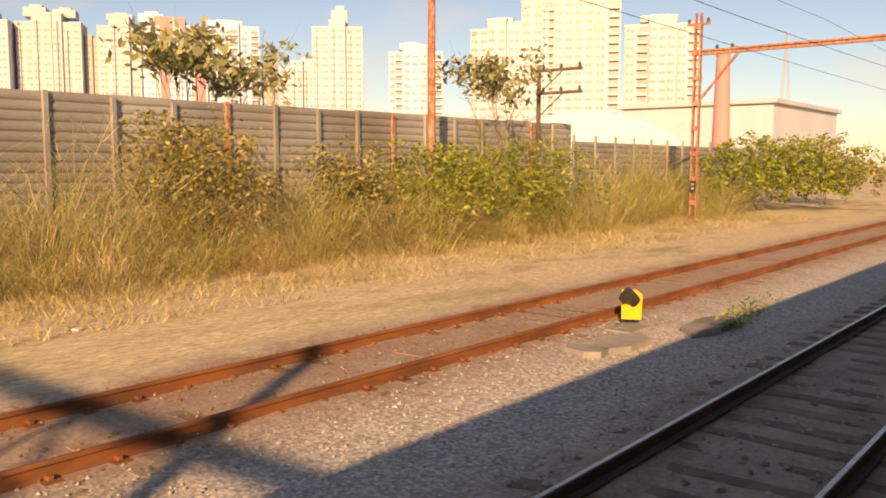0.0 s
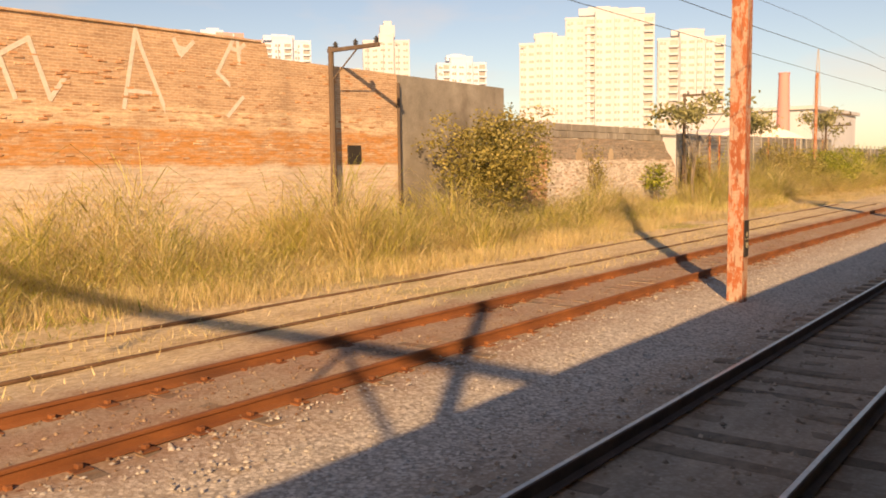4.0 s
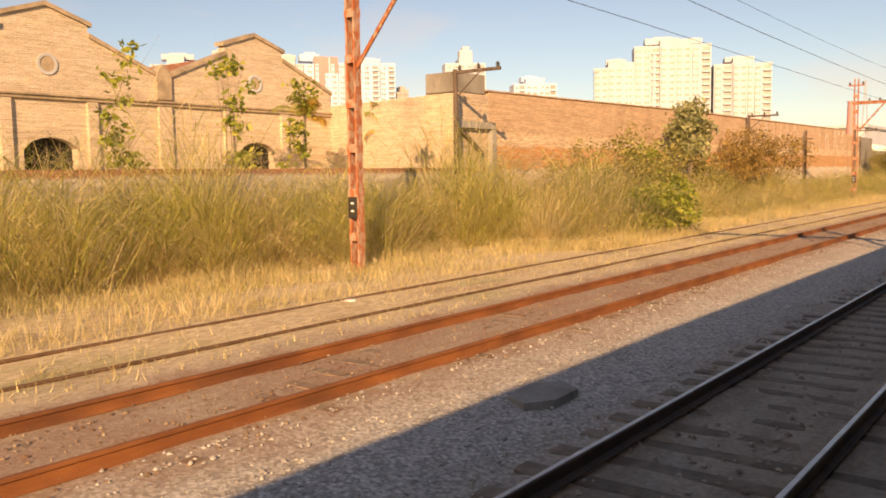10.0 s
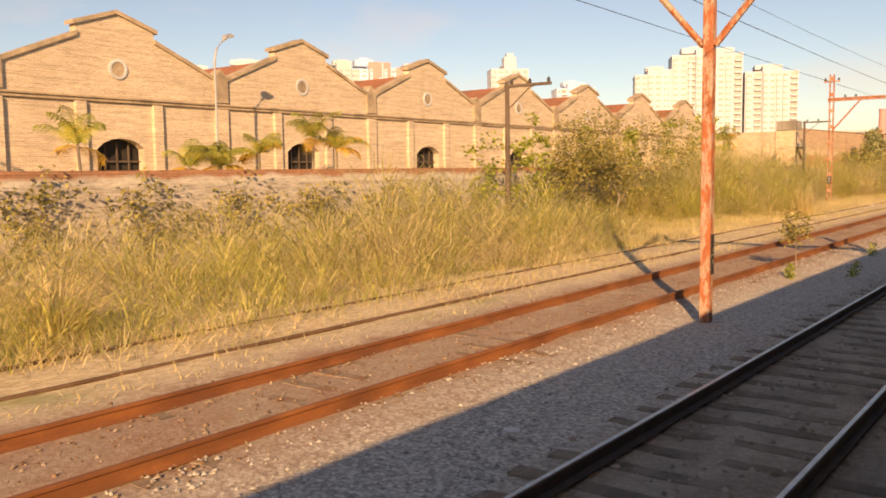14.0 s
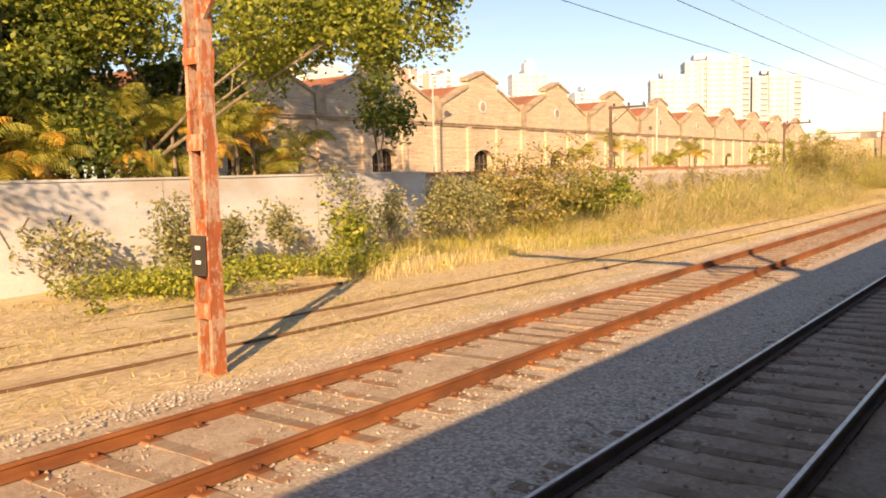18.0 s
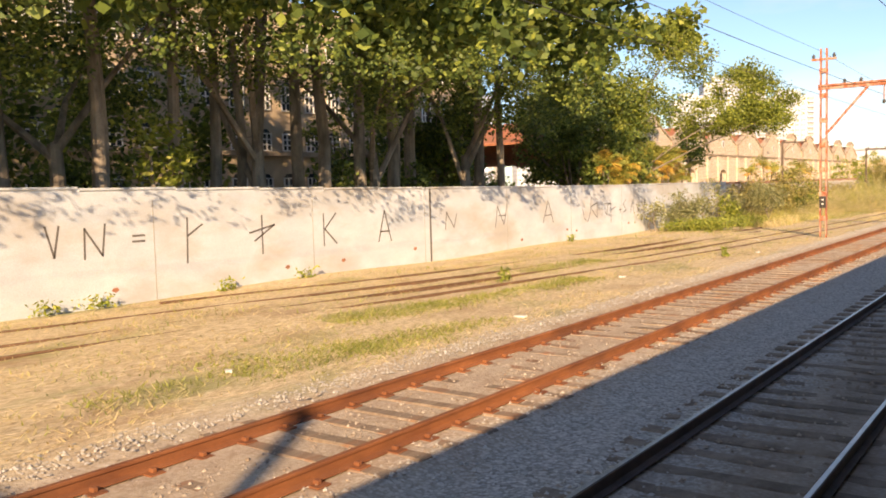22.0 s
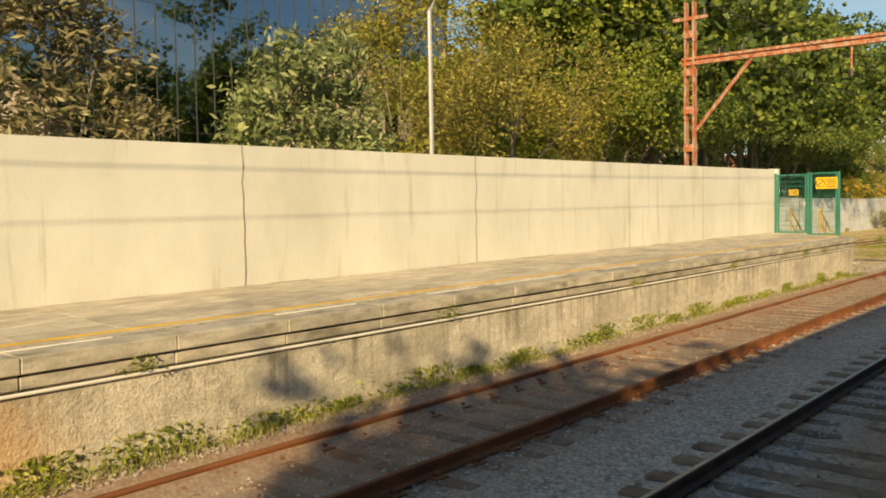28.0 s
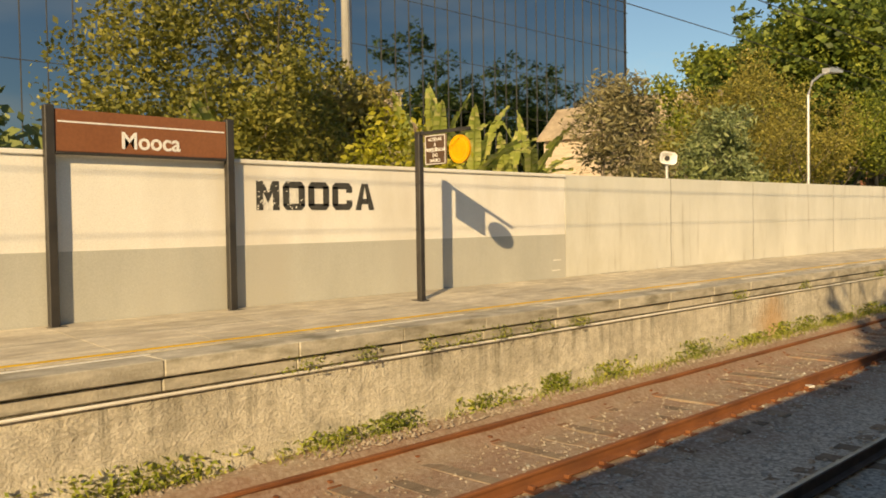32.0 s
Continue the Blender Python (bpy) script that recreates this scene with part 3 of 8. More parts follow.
def build_ground():
    xs = np.concatenate([np.linspace(-1500, -350, 12), np.arange(-345, 66, 1.2), np.linspace(75, 2500, 25)])
    ys = np.concatenate([np.linspace(-800, -12, 10), np.arange(-10, 23, 0.4), np.linspace(24, 2500, 25)])
    gx, gy = np.meshgrid(xs, ys, indexing="ij")
    gz = ground_height(gx, gy) + np.where((gy > -3) & (gy < 20), rng.normal(0, 0.012, gx.shape), 0)
    v = np.stack([gx, gy, gz], -1).reshape(-1, 3)
    n = len(ys)
    i, j = np.meshgrid(np.arange(len(xs) - 1), np.arange(n - 1), indexing="ij")
    a = (i * n + j).ravel()
    f = np.stack([a, a + n, a + n + 1, a + 1], -1)
    ob = new("ground", big_mesh("ground", v, f, GROUND))
    tagged(ob, "stony ballast and dry straw-covered dirt beside the tracks", "ground", "", "structure")


build_ground()


# ---- tracks ----
def rail_profile(top, h=0.16, head=0.07, foot=0.14):
    return [(-foot / 2, top - h), (foot / 2, top - h), (foot / 2, top - h + 0.012), (0.012, top - h + 0.035), (0.012, top - 0.045),
            (head / 2, top - 0.035), (head / 2, top - 0.008), (head / 2 - 0.01, top), (-head / 2 + 0.01, top), (-head / 2, top - 0.008),
            (-head / 2, top - 0.035), (-0.012, top - 0.045), (-0.012, top - h + 0.035), (-foot / 2, top - h + 0.012)]


def rail(line, top, mat, parent, label="", cap=None, profile=None):
    """A rail swept along (x, y) points."""
    prof = profile or rail_profile(top)
    g, n = Geo(), len(prof)
    vs = [(x, y + a, b) for x, y in line for a, b in prof]
    fs = [(i * n + k, i * n + (k + 1) % n, (i + 1) * n + (k + 1) % n, (i + 1) * n + k) for i in range(len(line) - 1) for k in range(n)]
    fs += [tuple(range(n))[::-1], tuple((len(line) - 1) * n + k for k in range(n))]
    ob = part("rail", g.add(vs, fs), mat, parent, label)
    if cap:
        gc = Geo()
        vs = [(x, y + a, top + b) for x, y in line for a, b in ((-0.024, 0.0), (0.024, 0.0), (0.02, 0.002), (-0.02, 0.002))]
        fs = [(i * 4 + k, i * 4 + (k + 1) % 4, i * 4 + 4 + (k + 1) % 4, i * 4 + 4 + k) for i in range(len(line) - 1) for k in range(4)]
        part("running_surface", gc.add(vs, fs), cap, ob, "polished bright running surface")
    return ob


XS = list(range(70, -345, -12))
siding = thing("railway_track", "disused railway track with orange rusty rails on timber sleepers", "railway track", (-130, 7.8, -0.2))
rail([(x, 6.965) for x in XS], 0.0, RUST, siding, "orange rusted steel rail")
rail([(x, 8.635) for x in XS], 0.0, RUST, siding, "orange rusted steel rail")
main_track = thing("railway_track", "running line with bright worn rails, in the train's shade", "railway track", (-130, 2.5, -0.2))
for off in (1.72, 3.37):
    rail([(x, shift(x) + off) for x in XS], 0.0, DARKRAIL, main_track, "dark rail", STEEL)
own_track = thing("railway_track", "running line under the standing train", "railway track", (-130, -1.3, -0.2))
for off in (-2.2, -0.55):
    rail([(x, shift(x) + off) for x in XS], 0.0, DARKRAIL, own_track, "dark rail")
buried = thing("railway_track", "old track almost buried in dirt and dry grass", "railway track", (-130, 11, -0.2))
LOWRAIL = rail_profile(-0.095, 0.12, 0.07, 0.12)
OLDRAIL = surf("dark_old_rail", (0.10, 0.055, 0.03), (0.19, 0.11, 0.065), 3.0, 0.9, 0.0, 0.4, 40.0)
for line in ([(3, 10.3), (-40, 10.33), (-130, 10.35), (-185, 10.45), (-200, 10.8), (-215, 11.6), (-231, 12.8), (-244.8, 14.9), (-252, 16.1), (-262, 18.2)],
             [(1.5, 12.0), (-40, 12.05), (-130, 12.0), (-185, 12.05), (-200, 12.3), (-215, 12.95), (-230.5, 14.0), (-243.6, 16.0), (-250.5, 17.1), (-261, 19.3)],
             [(-212, 14.4), (-229, 15.4), (-235, 15.9), (-242, 17.2), (-249.5, 18.8), (-256, 20.3)],
             [(-208, 15.4), (-228, 16.6), (-233.5, 17.3), (-240, 18.5), (-246, 20.0)]):
    rail(line, 0, OLDRAIL, buried, profile=LOWRAIL)

# sleepers and fastenings of the rusty siding; those nearest to the walk are pieces of their own
slp = [Geo().box((-0.115, -1.4, -0.30), (0.115, 1.4, -0.165), 0.02).mesh("sleeper", SLEEPER) for _ in range(3)]
for m_, (dx, dy) in zip(slp, ((0, 0), (0.012, 0.02), (-0.01, -0.015))):
    for v_ in m_.vertices:
        v_.co.x += dx * math.copysign(1, v_.co.y)
        v_.co.z += dy * 0.3 * v_.co.y
clip_geo = Geo().box((-0.09, -0.20, -0.166), (0.09, 0.20, -0.148), 0.004)
for s_ in (-1, 1):
    clip_geo.box((-0.03, s_ * 0.10 - 0.035, -0.150), (0.03, s_ * 0.10 + 0.035, -0.105), 0.008)
clip_mesh = clip_geo.mesh("rail_fastening", RUST)


def sleepers(parent, xs, yfun, keep, with_clips=True, drop=0.0, shapes=slp, mat=SLEEPER):
    rest, clips = Geo(), Geo()
    for i, x in enumerate(xs):
        y = yfun(x) + random.uniform(-0.05, 0.05)
        turn = random.uniform(-0.012, 0.012)
        if keep(x):
            ob = new("sleeper", shapes[i % 3])
            ob.parent, ob.location, ob.rotation_euler = parent, Vector((x, y, random.uniform(-0.012, 0.012) - drop)) - Vector(parent.location), (0, 0, turn)
            if with_clips:
                for side in (-0.835, 0.835):
                    cl = new("rail_fastening", clip_mesh)
                    cl.parent, cl.location = ob, (0, yfun(x) - y + side, 0)
        else:
            m_ = slp[i % 3]
            n = len(rest.v)
            rest.v += [(x + v_.co.x, y + v_.co.y, v_.co.z - drop) for v_ in m_.vertices]
            rest.f += [tuple(n + k for k in p.vertices) for p in m_.polygons]
    if rest.v:
        tagged(part("sleeper_rest", rest, mat, parent), kind="stuff")


def siding_xs():
    x, out = 66.0, []
    while x > -340:
        x -= 0.62 + random.uniform(-0.04, 0.04)
        out.append(x)
    return out


SX = siding_xs()
sleepers(siding, SX, lambda x: 7.8, lambda x: -58 < x < 18 or -312 < x < -205)
dusty = [m_.copy() for m_ in slp]
for m_ in dusty:
    m_.materials[0] = DUSTY
sleepers(main_track, [66 - 0.62 * i for i in range(650)], lambda x: shift(x) + 2.55, lambda x: -305 < x < -215 or -50 < x < 12, False, 0.03, dusty, DUSTY)

# ---- ballast stones ----
def stones(name, n, x0, x1, yfun, size, mat, label):
    oct_v = np.array([(1, 0, 0), (-1, 0, 0), (0, 1, 0), (0, -1, 0), (0, 0, 0.8), (0, 0, -0.8)], float)
    oct_f = np.array([(0, 2, 4), (2, 1, 4), (1, 3, 4), (3, 0, 4)])
    x = rng.uniform(x0, x1, n)
    y = yfun(x)
    z = ground_height(x, y)
    s = rng.uniform(size[0], size[1], n)
    v = oct_v[None] * rng.uniform(0.6, 1.3, (n, 6, 1)) * s[:, None, None] * rng.uniform(0.7, 1.25, (n, 1, 3))
    a = rng.uniform(0, 6.28, n)
    ca, sa = np.cos(a)[:, None], np.sin(a)[:, None]
    vx, vy = v[:, :, 0] * ca - v[:, :, 1] * sa, v[:, :, 0] * sa + v[:, :, 1] * ca
    v = np.stack([vx + x[:, None], vy + y[:, None], v[:, :, 2] + (z + s * 0.25)[:, None]], -1)
    f = oct_f[None] + (np.arange(n) * 6)[:, None, None]
    ob = new(name, big_mesh(name, v.reshape(-1, 3), f.reshape(-1, 3), mat))
    return tagged(ob, label, "gravel", "", "stuff")


def stone_material(name, a, b, c):
    k = Mat(name, 0.9)
    k.bump(k.noise(60.0, 3), 0.4, 0.01)
    return k.base(k.mix(0.4, k.ramp(k.random(True), [(0, a), (0.55, b), (1, c)]), k.ramp(k.noise(30.0, 4), [(0.3, (0.6, 0.6, 0.6)), (0.7, (1.3, 1.3, 1.3))]), "MULTIPLY"))


BALLAST = stone_material("ballast_stone", (0.34, 0.315, 0.275), (0.50, 0.465, 0.405), (0.62, 0.585, 0.515))
DUSTBALLAST = stone_material("dust_browned_stone", (0.22, 0.16, 0.11), (0.38, 0.29, 0.21), (0.54, 0.45, 0.35))
SIDESTONE = stone_material("tan_ballast_stone", (0.26, 0.195, 0.14), (0.41, 0.33, 0.25), (0.53, 0.455, 0.36))
RUSTBALLAST = stone_material("rust_stained_stone", (0.19, 0.10, 0.055), (0.30, 0.195, 0.12), (0.43, 0.335, 0.24))
stones("ballast_stones", 46000, -314, 14, lambda x: rng.uniform(3.6, 6.75, len(x)) + 0.5 * np.interp(x, [-311, -150, 60], [1.5, 0.27, -0.07]), (0.014, 0.034), BALLAST, "loose pale grey crushed ballast stones between the tracks")
stones("track_stones", 19000, -200, 14, lambda x: rng.uniform(6.4, 9.3, len(x)), (0.016, 0.036), RUSTBALLAST, "rust-stained ballast stones lying between the sleepers")
stones("siding_stones", 21000, -314, -186, lambda x: rng.uniform(6.35, 9.35, len(x)), (0.015, 0.034), SIDESTONE, "pale tan ballast stones between the sleepers")
stones("shaded_stones", 14000, -312, 12, lambda x: rng.uniform(1.5, 4.0, len(x)) + np.interp(x, [-311, -150, 60], [1.5, 0.27, -0.07]), (0.02, 0.045), DUSTBALLAST, "brown dusty ballast stones between the running rails")
stones("verge_stones", 9000, -263, -184, lambda x: 9.62 + rng.normal(0, 0.2, len(x)), (0.014, 0.034), BALLAST, "pale grey stones along the edge of the dry grass")
stones("shoulder_stones", 9000, -312, -262, lambda x: rng.uniform(8.8, 9.35, len(x)), (0.016, 0.038), SIDESTONE, "tan stones heaped against the platform base")

# ---- the train that carries the view: a long shell behind the window line ----
train = thing("passenger_train", "long passenger train standing on the running line", "train", (-130, -1.4, 0))


def train_strip(name, prof, mat, label=""):
    g, n = Geo(), len(prof)
    xs = list(range(60, -345, -15))
    g.add([(x, shift(x) + a, b) for x in xs for a, b in prof], [(i * n + k, i * n + (k + 1) % n, (i + 1) * n + (k + 1) % n, (i + 1) * n + k) for i in range(len(xs) - 1) for k in range(n)])
    part(name, g, mat, train, label)


TRAINP = surf("train_grey_paint", (0.42, 0.42, 0.43), (0.52, 0.52, 0.53), 1.0, 0.4, 0.3, 0.05)
train_strip("roof", [(0.42, 3.42), (0.2, 3.62), (-0.4, 3.78), (-1.4, 3.84), (-2.4, 3.78), (-3.0, 3.62), (-3.2, 3.4), (-3.1, 3.38), (-2.3, 3.7), (-1.4, 3.76), (-0.4, 3.7), (0.3, 3.38)], TRAINP)
train_strip("far_side", [(-3.15, 3.4), (-3.05, 3.4), (-3.05, 0.9), (-3.15, 0.9)], TRAINP)
train_strip("floor", [(0.3, 1.05), (-3.1, 1.05), (-3.1, 0.85), (0.3, 0.85)], TRAINP)
train_strip("underframe", [(-0.2, 0.85), (-2.6, 0.85), (-2.6, 0.25), (-0.2, 0.25)], DARKRAIL)

# ---- gantries and poles ----
def lattice_pole(x, y, top, parent, base=-0.25):
    """A twin-channel column tied by flat bars."""
    for s in (-1, 1):
        g = Geo().box((x - 0.12, y + s * 0.13 - 0.03, base), (x + 0.12, y + s * 0.13 + 0.03, top), 0.008)
        part("channel", g, POLEM, parent)
    z = base + 0.9
    while z < top - 0.3:
        part("tie_plate", Geo().box((x - 0.13, y - 0.17, z), (x - 0.118, y + 0.17, z + 0.22)), POLEM, parent)
        part("tie_plate", Geo().box((x + 0.118, y - 0.17, z), (x + 0.13, y + 0.17, z + 0.22)), POLEM, parent)
        z += 1.15


def number_plate(x, y, z, parent):
    part("number_plate", Geo().box((x - 0.16, y - 0.15, z), (x - 0.137, y + 0.15, z + 0.55), 0.004), BLACKP, parent, "small black painted plate with pale marks")
    for k in (0.16, 0.36):
        part("mark", Geo().box((x - 0.166, y - 0.05, z + k), (x - 0.161, y + 0.05, z + k + 0.05)), WHITESIGN, parent)


def insulator(x, y, z, parent):
    g = Geo()
    for i, r in enumerate((0.05, 0.085, 0.05, 0.085, 0.05, 0.03)):
        g.tube([(x, y, z + i * 0.035), (x, y, z + i * 0.035 + 0.03)], r, 8)
    part("insulator", g, BLACKP, parent, "dark ribbed insulator")


def near_mast(x, beam_z, parent, top=1.8):
    """The mast on the far side of the train, and the hanger over the train's own line."""
    y = -3.45 if x > -190 else -3.1
    part("mast", Geo().box((x - 0.075, y - 0.11, -0.25), (x + 0.075, y + 0.11, beam_z + top), 0.01), POLEM, parent)
    own = shift(x) - 1.35
    part("brace", Geo().tube([(x, y + 0.1, beam_z - 1.6), (x, own, beam_z - 0.1)], 0.05, 6), POLEM, parent)
    part("hanger", Geo().tube([(x, own, beam_z), (x, own, beam_z - 0.9)], 0.05, 6), POLEM, parent)


def gantry(x, y, beam_z, near=-8.5, top=None, beam=True, solid_pole=False, w=0.15, twin=False, number=""):
    g = thing("catenary_gantry", "rusty red steel portal carrying the overhead wires", "gantry", (x, y, -0.2), "gantries over the line")
    tp = top or beam_z + 1.8
    if twin:
        # two deep channels set apart along the line, tied by riveted plates
        for s in (-1, 1):
            ch = Geo().prism([(-0.16, 0), (0.16, 0), (0.16, 0.1), (0.135, 0.1), (0.135, 0.025), (-0.135, 0.025), (-0.135, 0.1), (-0.16, 0.1)], lambda a, b, d: (x + s * (0.32 - b), y + a, d - 0.25), tp + 0.25)
            part("channel", ch, POLEM, g, "red-painted steel channel, peeled to pale grey")
        for z_, h_ in ((2.62, 0.26), (4.42, 0.34), (6.2, 0.3), (7.9, 0.3)):
            for f_ in (-1, 1):
                tie = part("tie_plate", Geo().box((x - 0.34, y + f_ * 0.163 - 0.006, z_), (x + 0.34, y + f_ * 0.163 + 0.006, z_ + h_)), POLEM, g)
                if f_ < 0:
                    for rx_ in (-0.29, -0.24, 0.24, 0.29):
                        for rz_ in (0.05, h_ - 0.05):
                            part("rivet", Geo().tube([(x + rx_, y - 0.165, z_ + rz_), (x + rx_, y - 0.182, z_ + rz_)], [0.016, 0.009], 6), POLEM, tie)
        pl_ = part("number_plate", Geo().box((x - 0.33, y - 0.20, 0.70), (x + 0.33, y - 0.178, 0.97), 0.004), BLACKP, g, "small black painted plate with yellowish numerals")
        lettering("4  –11", 0.17, (x, y - 0.203, 0.835), (90, 0, 0), PALEPAINT, pl_, "pale painted numerals", 0.001)
    elif solid_pole:
        dp = w
        part("web", Geo().box((x - w, y - 0.02, -0.25), (x + w, y + 0.02, tp), 0.004).box((x - w, y - dp, -0.25), (x + w, y - dp + 0.025, 0.25), 0.004), POLEM, g)
        for s in (-1, 1):
            part("flange", Geo().box((x + s * w - 0.015, y - dp, -0.25), (x + s * w + 0.015, y + dp, tp), 0.006), POLEM, g)
        part("front_plate", Geo().box((x - w - 0.005, y - dp - 0.01, -0.25), (x + w + 0.005, y - dp + 0.02, tp), 0.005), POLEM, g)
        pl_ = part("number_plate", Geo().box((x - w * 0.8, y - dp - 0.032, 0.66), (x + w * 0.8, y - dp - 0.012, 1.34), 0.004), BLACKP, g, "small black painted plate with pale marks")
        part("mark", Geo().box((x - 0.6 * w, y - dp - 0.036, 0.985), (x + 0.6 * w, y - dp - 0.031, 0.995)), PALEPAINT, pl_)
        for txt_, z_ in zip(number.split("/"), (1.07, 0.87)):
            lettering(txt_, w, (x, y - dp - 0.034, z_), (90, 0, 0), PALEPAINT, pl_, "pale painted numeral", 0.001)
    else:
        lattice_pole(x, y, tp, g)
        number_plate(x, y, 1.25, g)
    if beam:
        part("cross_beam", Geo().box((x - 0.09, near, beam_z - 0.12), (x + 0.09, y + 0.25, beam_z - 0.04)).box((x - 0.09, near, beam_z + 0.04), (x + 0.09, y + 0.25, beam_z + 0.12)).box((x - 0.015, near, beam_z - 0.06), (x + 0.015, y + 0.25, beam_z + 0.06)), POLEM, g)
        part("brace", Geo().tube([(x, y - 0.1, beam_z - 2.2), (x, y - 1.9, beam_z - 0.1)], 0.06, 6), POLEM, g)
        for yy in (7.8, 2.5):
            if yy < y - 1:
                part("hanger", Geo().tube([(x, yy, beam_z), (x, yy, beam_z - 0.75)], 0.03, 6), POLEM, g)
                insulator(x, yy, beam_z - 0.95, g)
        for yy in (y - 0.9, y - 1.6):
            insulator(x, yy, beam_z + 0.12, g)
    part("top_arm", Geo().box((x - 0.05, y - 0.55, tp - 0.55), (x + 0.05, y + 0.55, tp - 0.45)), POLEM, g)
    insulator(x, y - 0.45, tp - 0.44, g)
    insulator(x, y + 0.45, tp - 0.44, g)
    return g


GANTRIES = [(38.4, 16.0, 7.65), (-59.1, 14.3, 7.15), (-112.2, 15.5, 7.3), (-216.1, 10.35, 6.9), (-271.4, 12.4, 6.85)]
for gx_, gy_, gz_ in GANTRIES:
    g_ = gantry(gx_, gy_, gz_)
    near_mast(gx_, gz_, g_)
MIDPOLES = [(-12.0, 5.4), (-35.6, 5.32), (-164.7, 5.6)]
for gx_, gy_ in MIDPOLES:
    g_ = gantry(gx_, gy_, 6.7 if gx_ < -100 else 7.3, top=9.0, beam=gx_ != -35.6, solid_pole=True, w=0.08 if gx_ < -100 else 0.14, twin=gx_ == -12.0, number="4/10" if gx_ == -35.6 else "1/5")
    if gx_ < -100:
        part("brace", Geo().tube([(gx_, gy_ + 0.1, 4.5), (gx_, gy_ + 1.9, 6.62)], 0.06, 6), POLEM, g_)
        part("side_beam", Geo().box((gx_ - 0.08, gy_ + 0.252, 6.6), (gx_ + 0.08, gy_ + 2.6, 6.8), 0.01), POLEM, g_)
    if gx_ != -35.6:
        near_mast(gx_, 6.7 if gx_ < -100 else 7.3, g_)
# overhead wires
wires = thing("overhead_wires", "thin dark overhead contact wires above the tracks", "wires", (-130, 3, 5))
SUPPORTS = [90, 38.4, -12.0, -59.1, -112.2, -164.7, -216.1, -271.4, -325, -378]


def wire(yfun, z_high, sag, r=0.011, name="wire"):
    pts = []
    for a, b in zip(SUPPORTS, SUPPORTS[1:]):
        for i in range(6):
            u = i / 6
            x = a + (b - a) * u
            pts.append((x, yfun(x), z_high - sag * 4 * u * (1 - u)))
    part(name, Geo().tube(pts, r, 5, False), WIREM, wires)


for yy, follow in ((2.55, 1), (7.8, 0)):
    wire(lambda x: yy + follow * shift(x), 6.35, 0.22, 0.009, "carrying_wire")
    wire(lambda x: yy + follow * shift(x), 5.45, 0.04, 0.007, "contact_wire")
wire(lambda x: 10.5, 8.6, 0.25, 0.008, "feeder_wire")


def telegraph_pole(x, y, top, arm=2.1, base=-0.2, arms=1):
    g = thing("telegraph_pole", "dark weathered pole with one cross arm and small insulators", "utility pole", (x, y, base), "telegraph poles along the wall")
    part("post", Geo().tube([(x, y, base), (x, y, top * 0.5), (x, y, top)], [0.12, 0.105, 0.09], 8), WOODP, g)
    for k in range(arms):
        z = top - 0.12 - 0.95 * k
        part("cross_arm", Geo().box((x - 0.06, y - arm, z - 0.06), (x + 0.06, y + 0.12, z + 0.06), 0.01), WOODP, g)
        for j in range(3):
            insulator(x, y - arm + 0.12 + j * arm * 0.42, z + 0.06, g)
        part("stay", Geo().tube([(x, y - 0.1, z - 0.9), (x, y - arm * 0.55, z - 0.05)], 0.025, 6), WOODP, g)


for x_, y_, t_, n_ in ((31.2, 20.0, 6.6, 2), (-2.1, 19.9, 6.5, 1), (-31.6, 19.9, 6.3, 1), (-64.9, 20.3, 6.35, 1), (-101.6, 20.0, 6.4, 1), (-148.5, 20.0, 6.1, 1), (-178.5, 21.8, 6.1, 1)):
    telegraph_pole(x_, y_, t_, arms=n_)
g_ = thing("wooden_pole", "plain rust-brown pole standing in the grass", "utility pole", (22.5, 18.7, -0.2))
part("post", Geo().tube([(22.5, 18.7, -0.2), (22.5, 18.7, 9.5)], [0.15, 0.12], 8), POLEM, g_)
g_ = thing("fence_post", "thin grey concrete post standing in the grass", "post", (-6.5, 15.3, -0.2))
part("shaft", Geo().box((-6.56, 15.24, -0.3), (-6.44, 15.36, 1.72), 0.015), CONCRETE, g_)
part("foot", Geo().box((-6.68, 15.14, -0.25), (-6.34, 15.48, -0.02), 0.04), CONCRETE, g_)
g_ = thing("wooden_pole", "short dark broken post by the brick wall", "utility pole", (-49.6, 20.2, -0.2))
part("post", Geo().tube([(-49.6, 20.2, -0.2), (-49.6, 20.2, 5.7)], [0.13, 0.10], 8), WOODP, g_)
part("bracket", Geo().box((-49.66, 19.6, 4.9), (-49.54, 20.2, 5.0)), WOODP, g_)

# ---- boundary walls and fences ----
def rib_sheet(x0, x1, y, z0, z1, n):
    """A corrugated sheet: n rounded horizontal ribs."""
    prof = []
    h = (z1 - z0) / n
    for i in range(n):
        b = z0 + i * h
        prof += [(0.0, b), (-0.035, b + 0.05), (-0.045, b + h * 0.5), (-0.035, b + h - 0.05), (0.0, b + h - 0.012)]
    prof += [(0.02, z1), (0.02, z0)]
    g, k = Geo(), len(prof)
    g.add([(x, y + a, b) for x in (x0, x1) for a, b in prof], [(i, (i + 1) % k, k + (i + 1) % k, k + i) for i in range(k)] + [tuple(range(k)), tuple(range(2 * k - 1, k - 1, -1))])
    return g


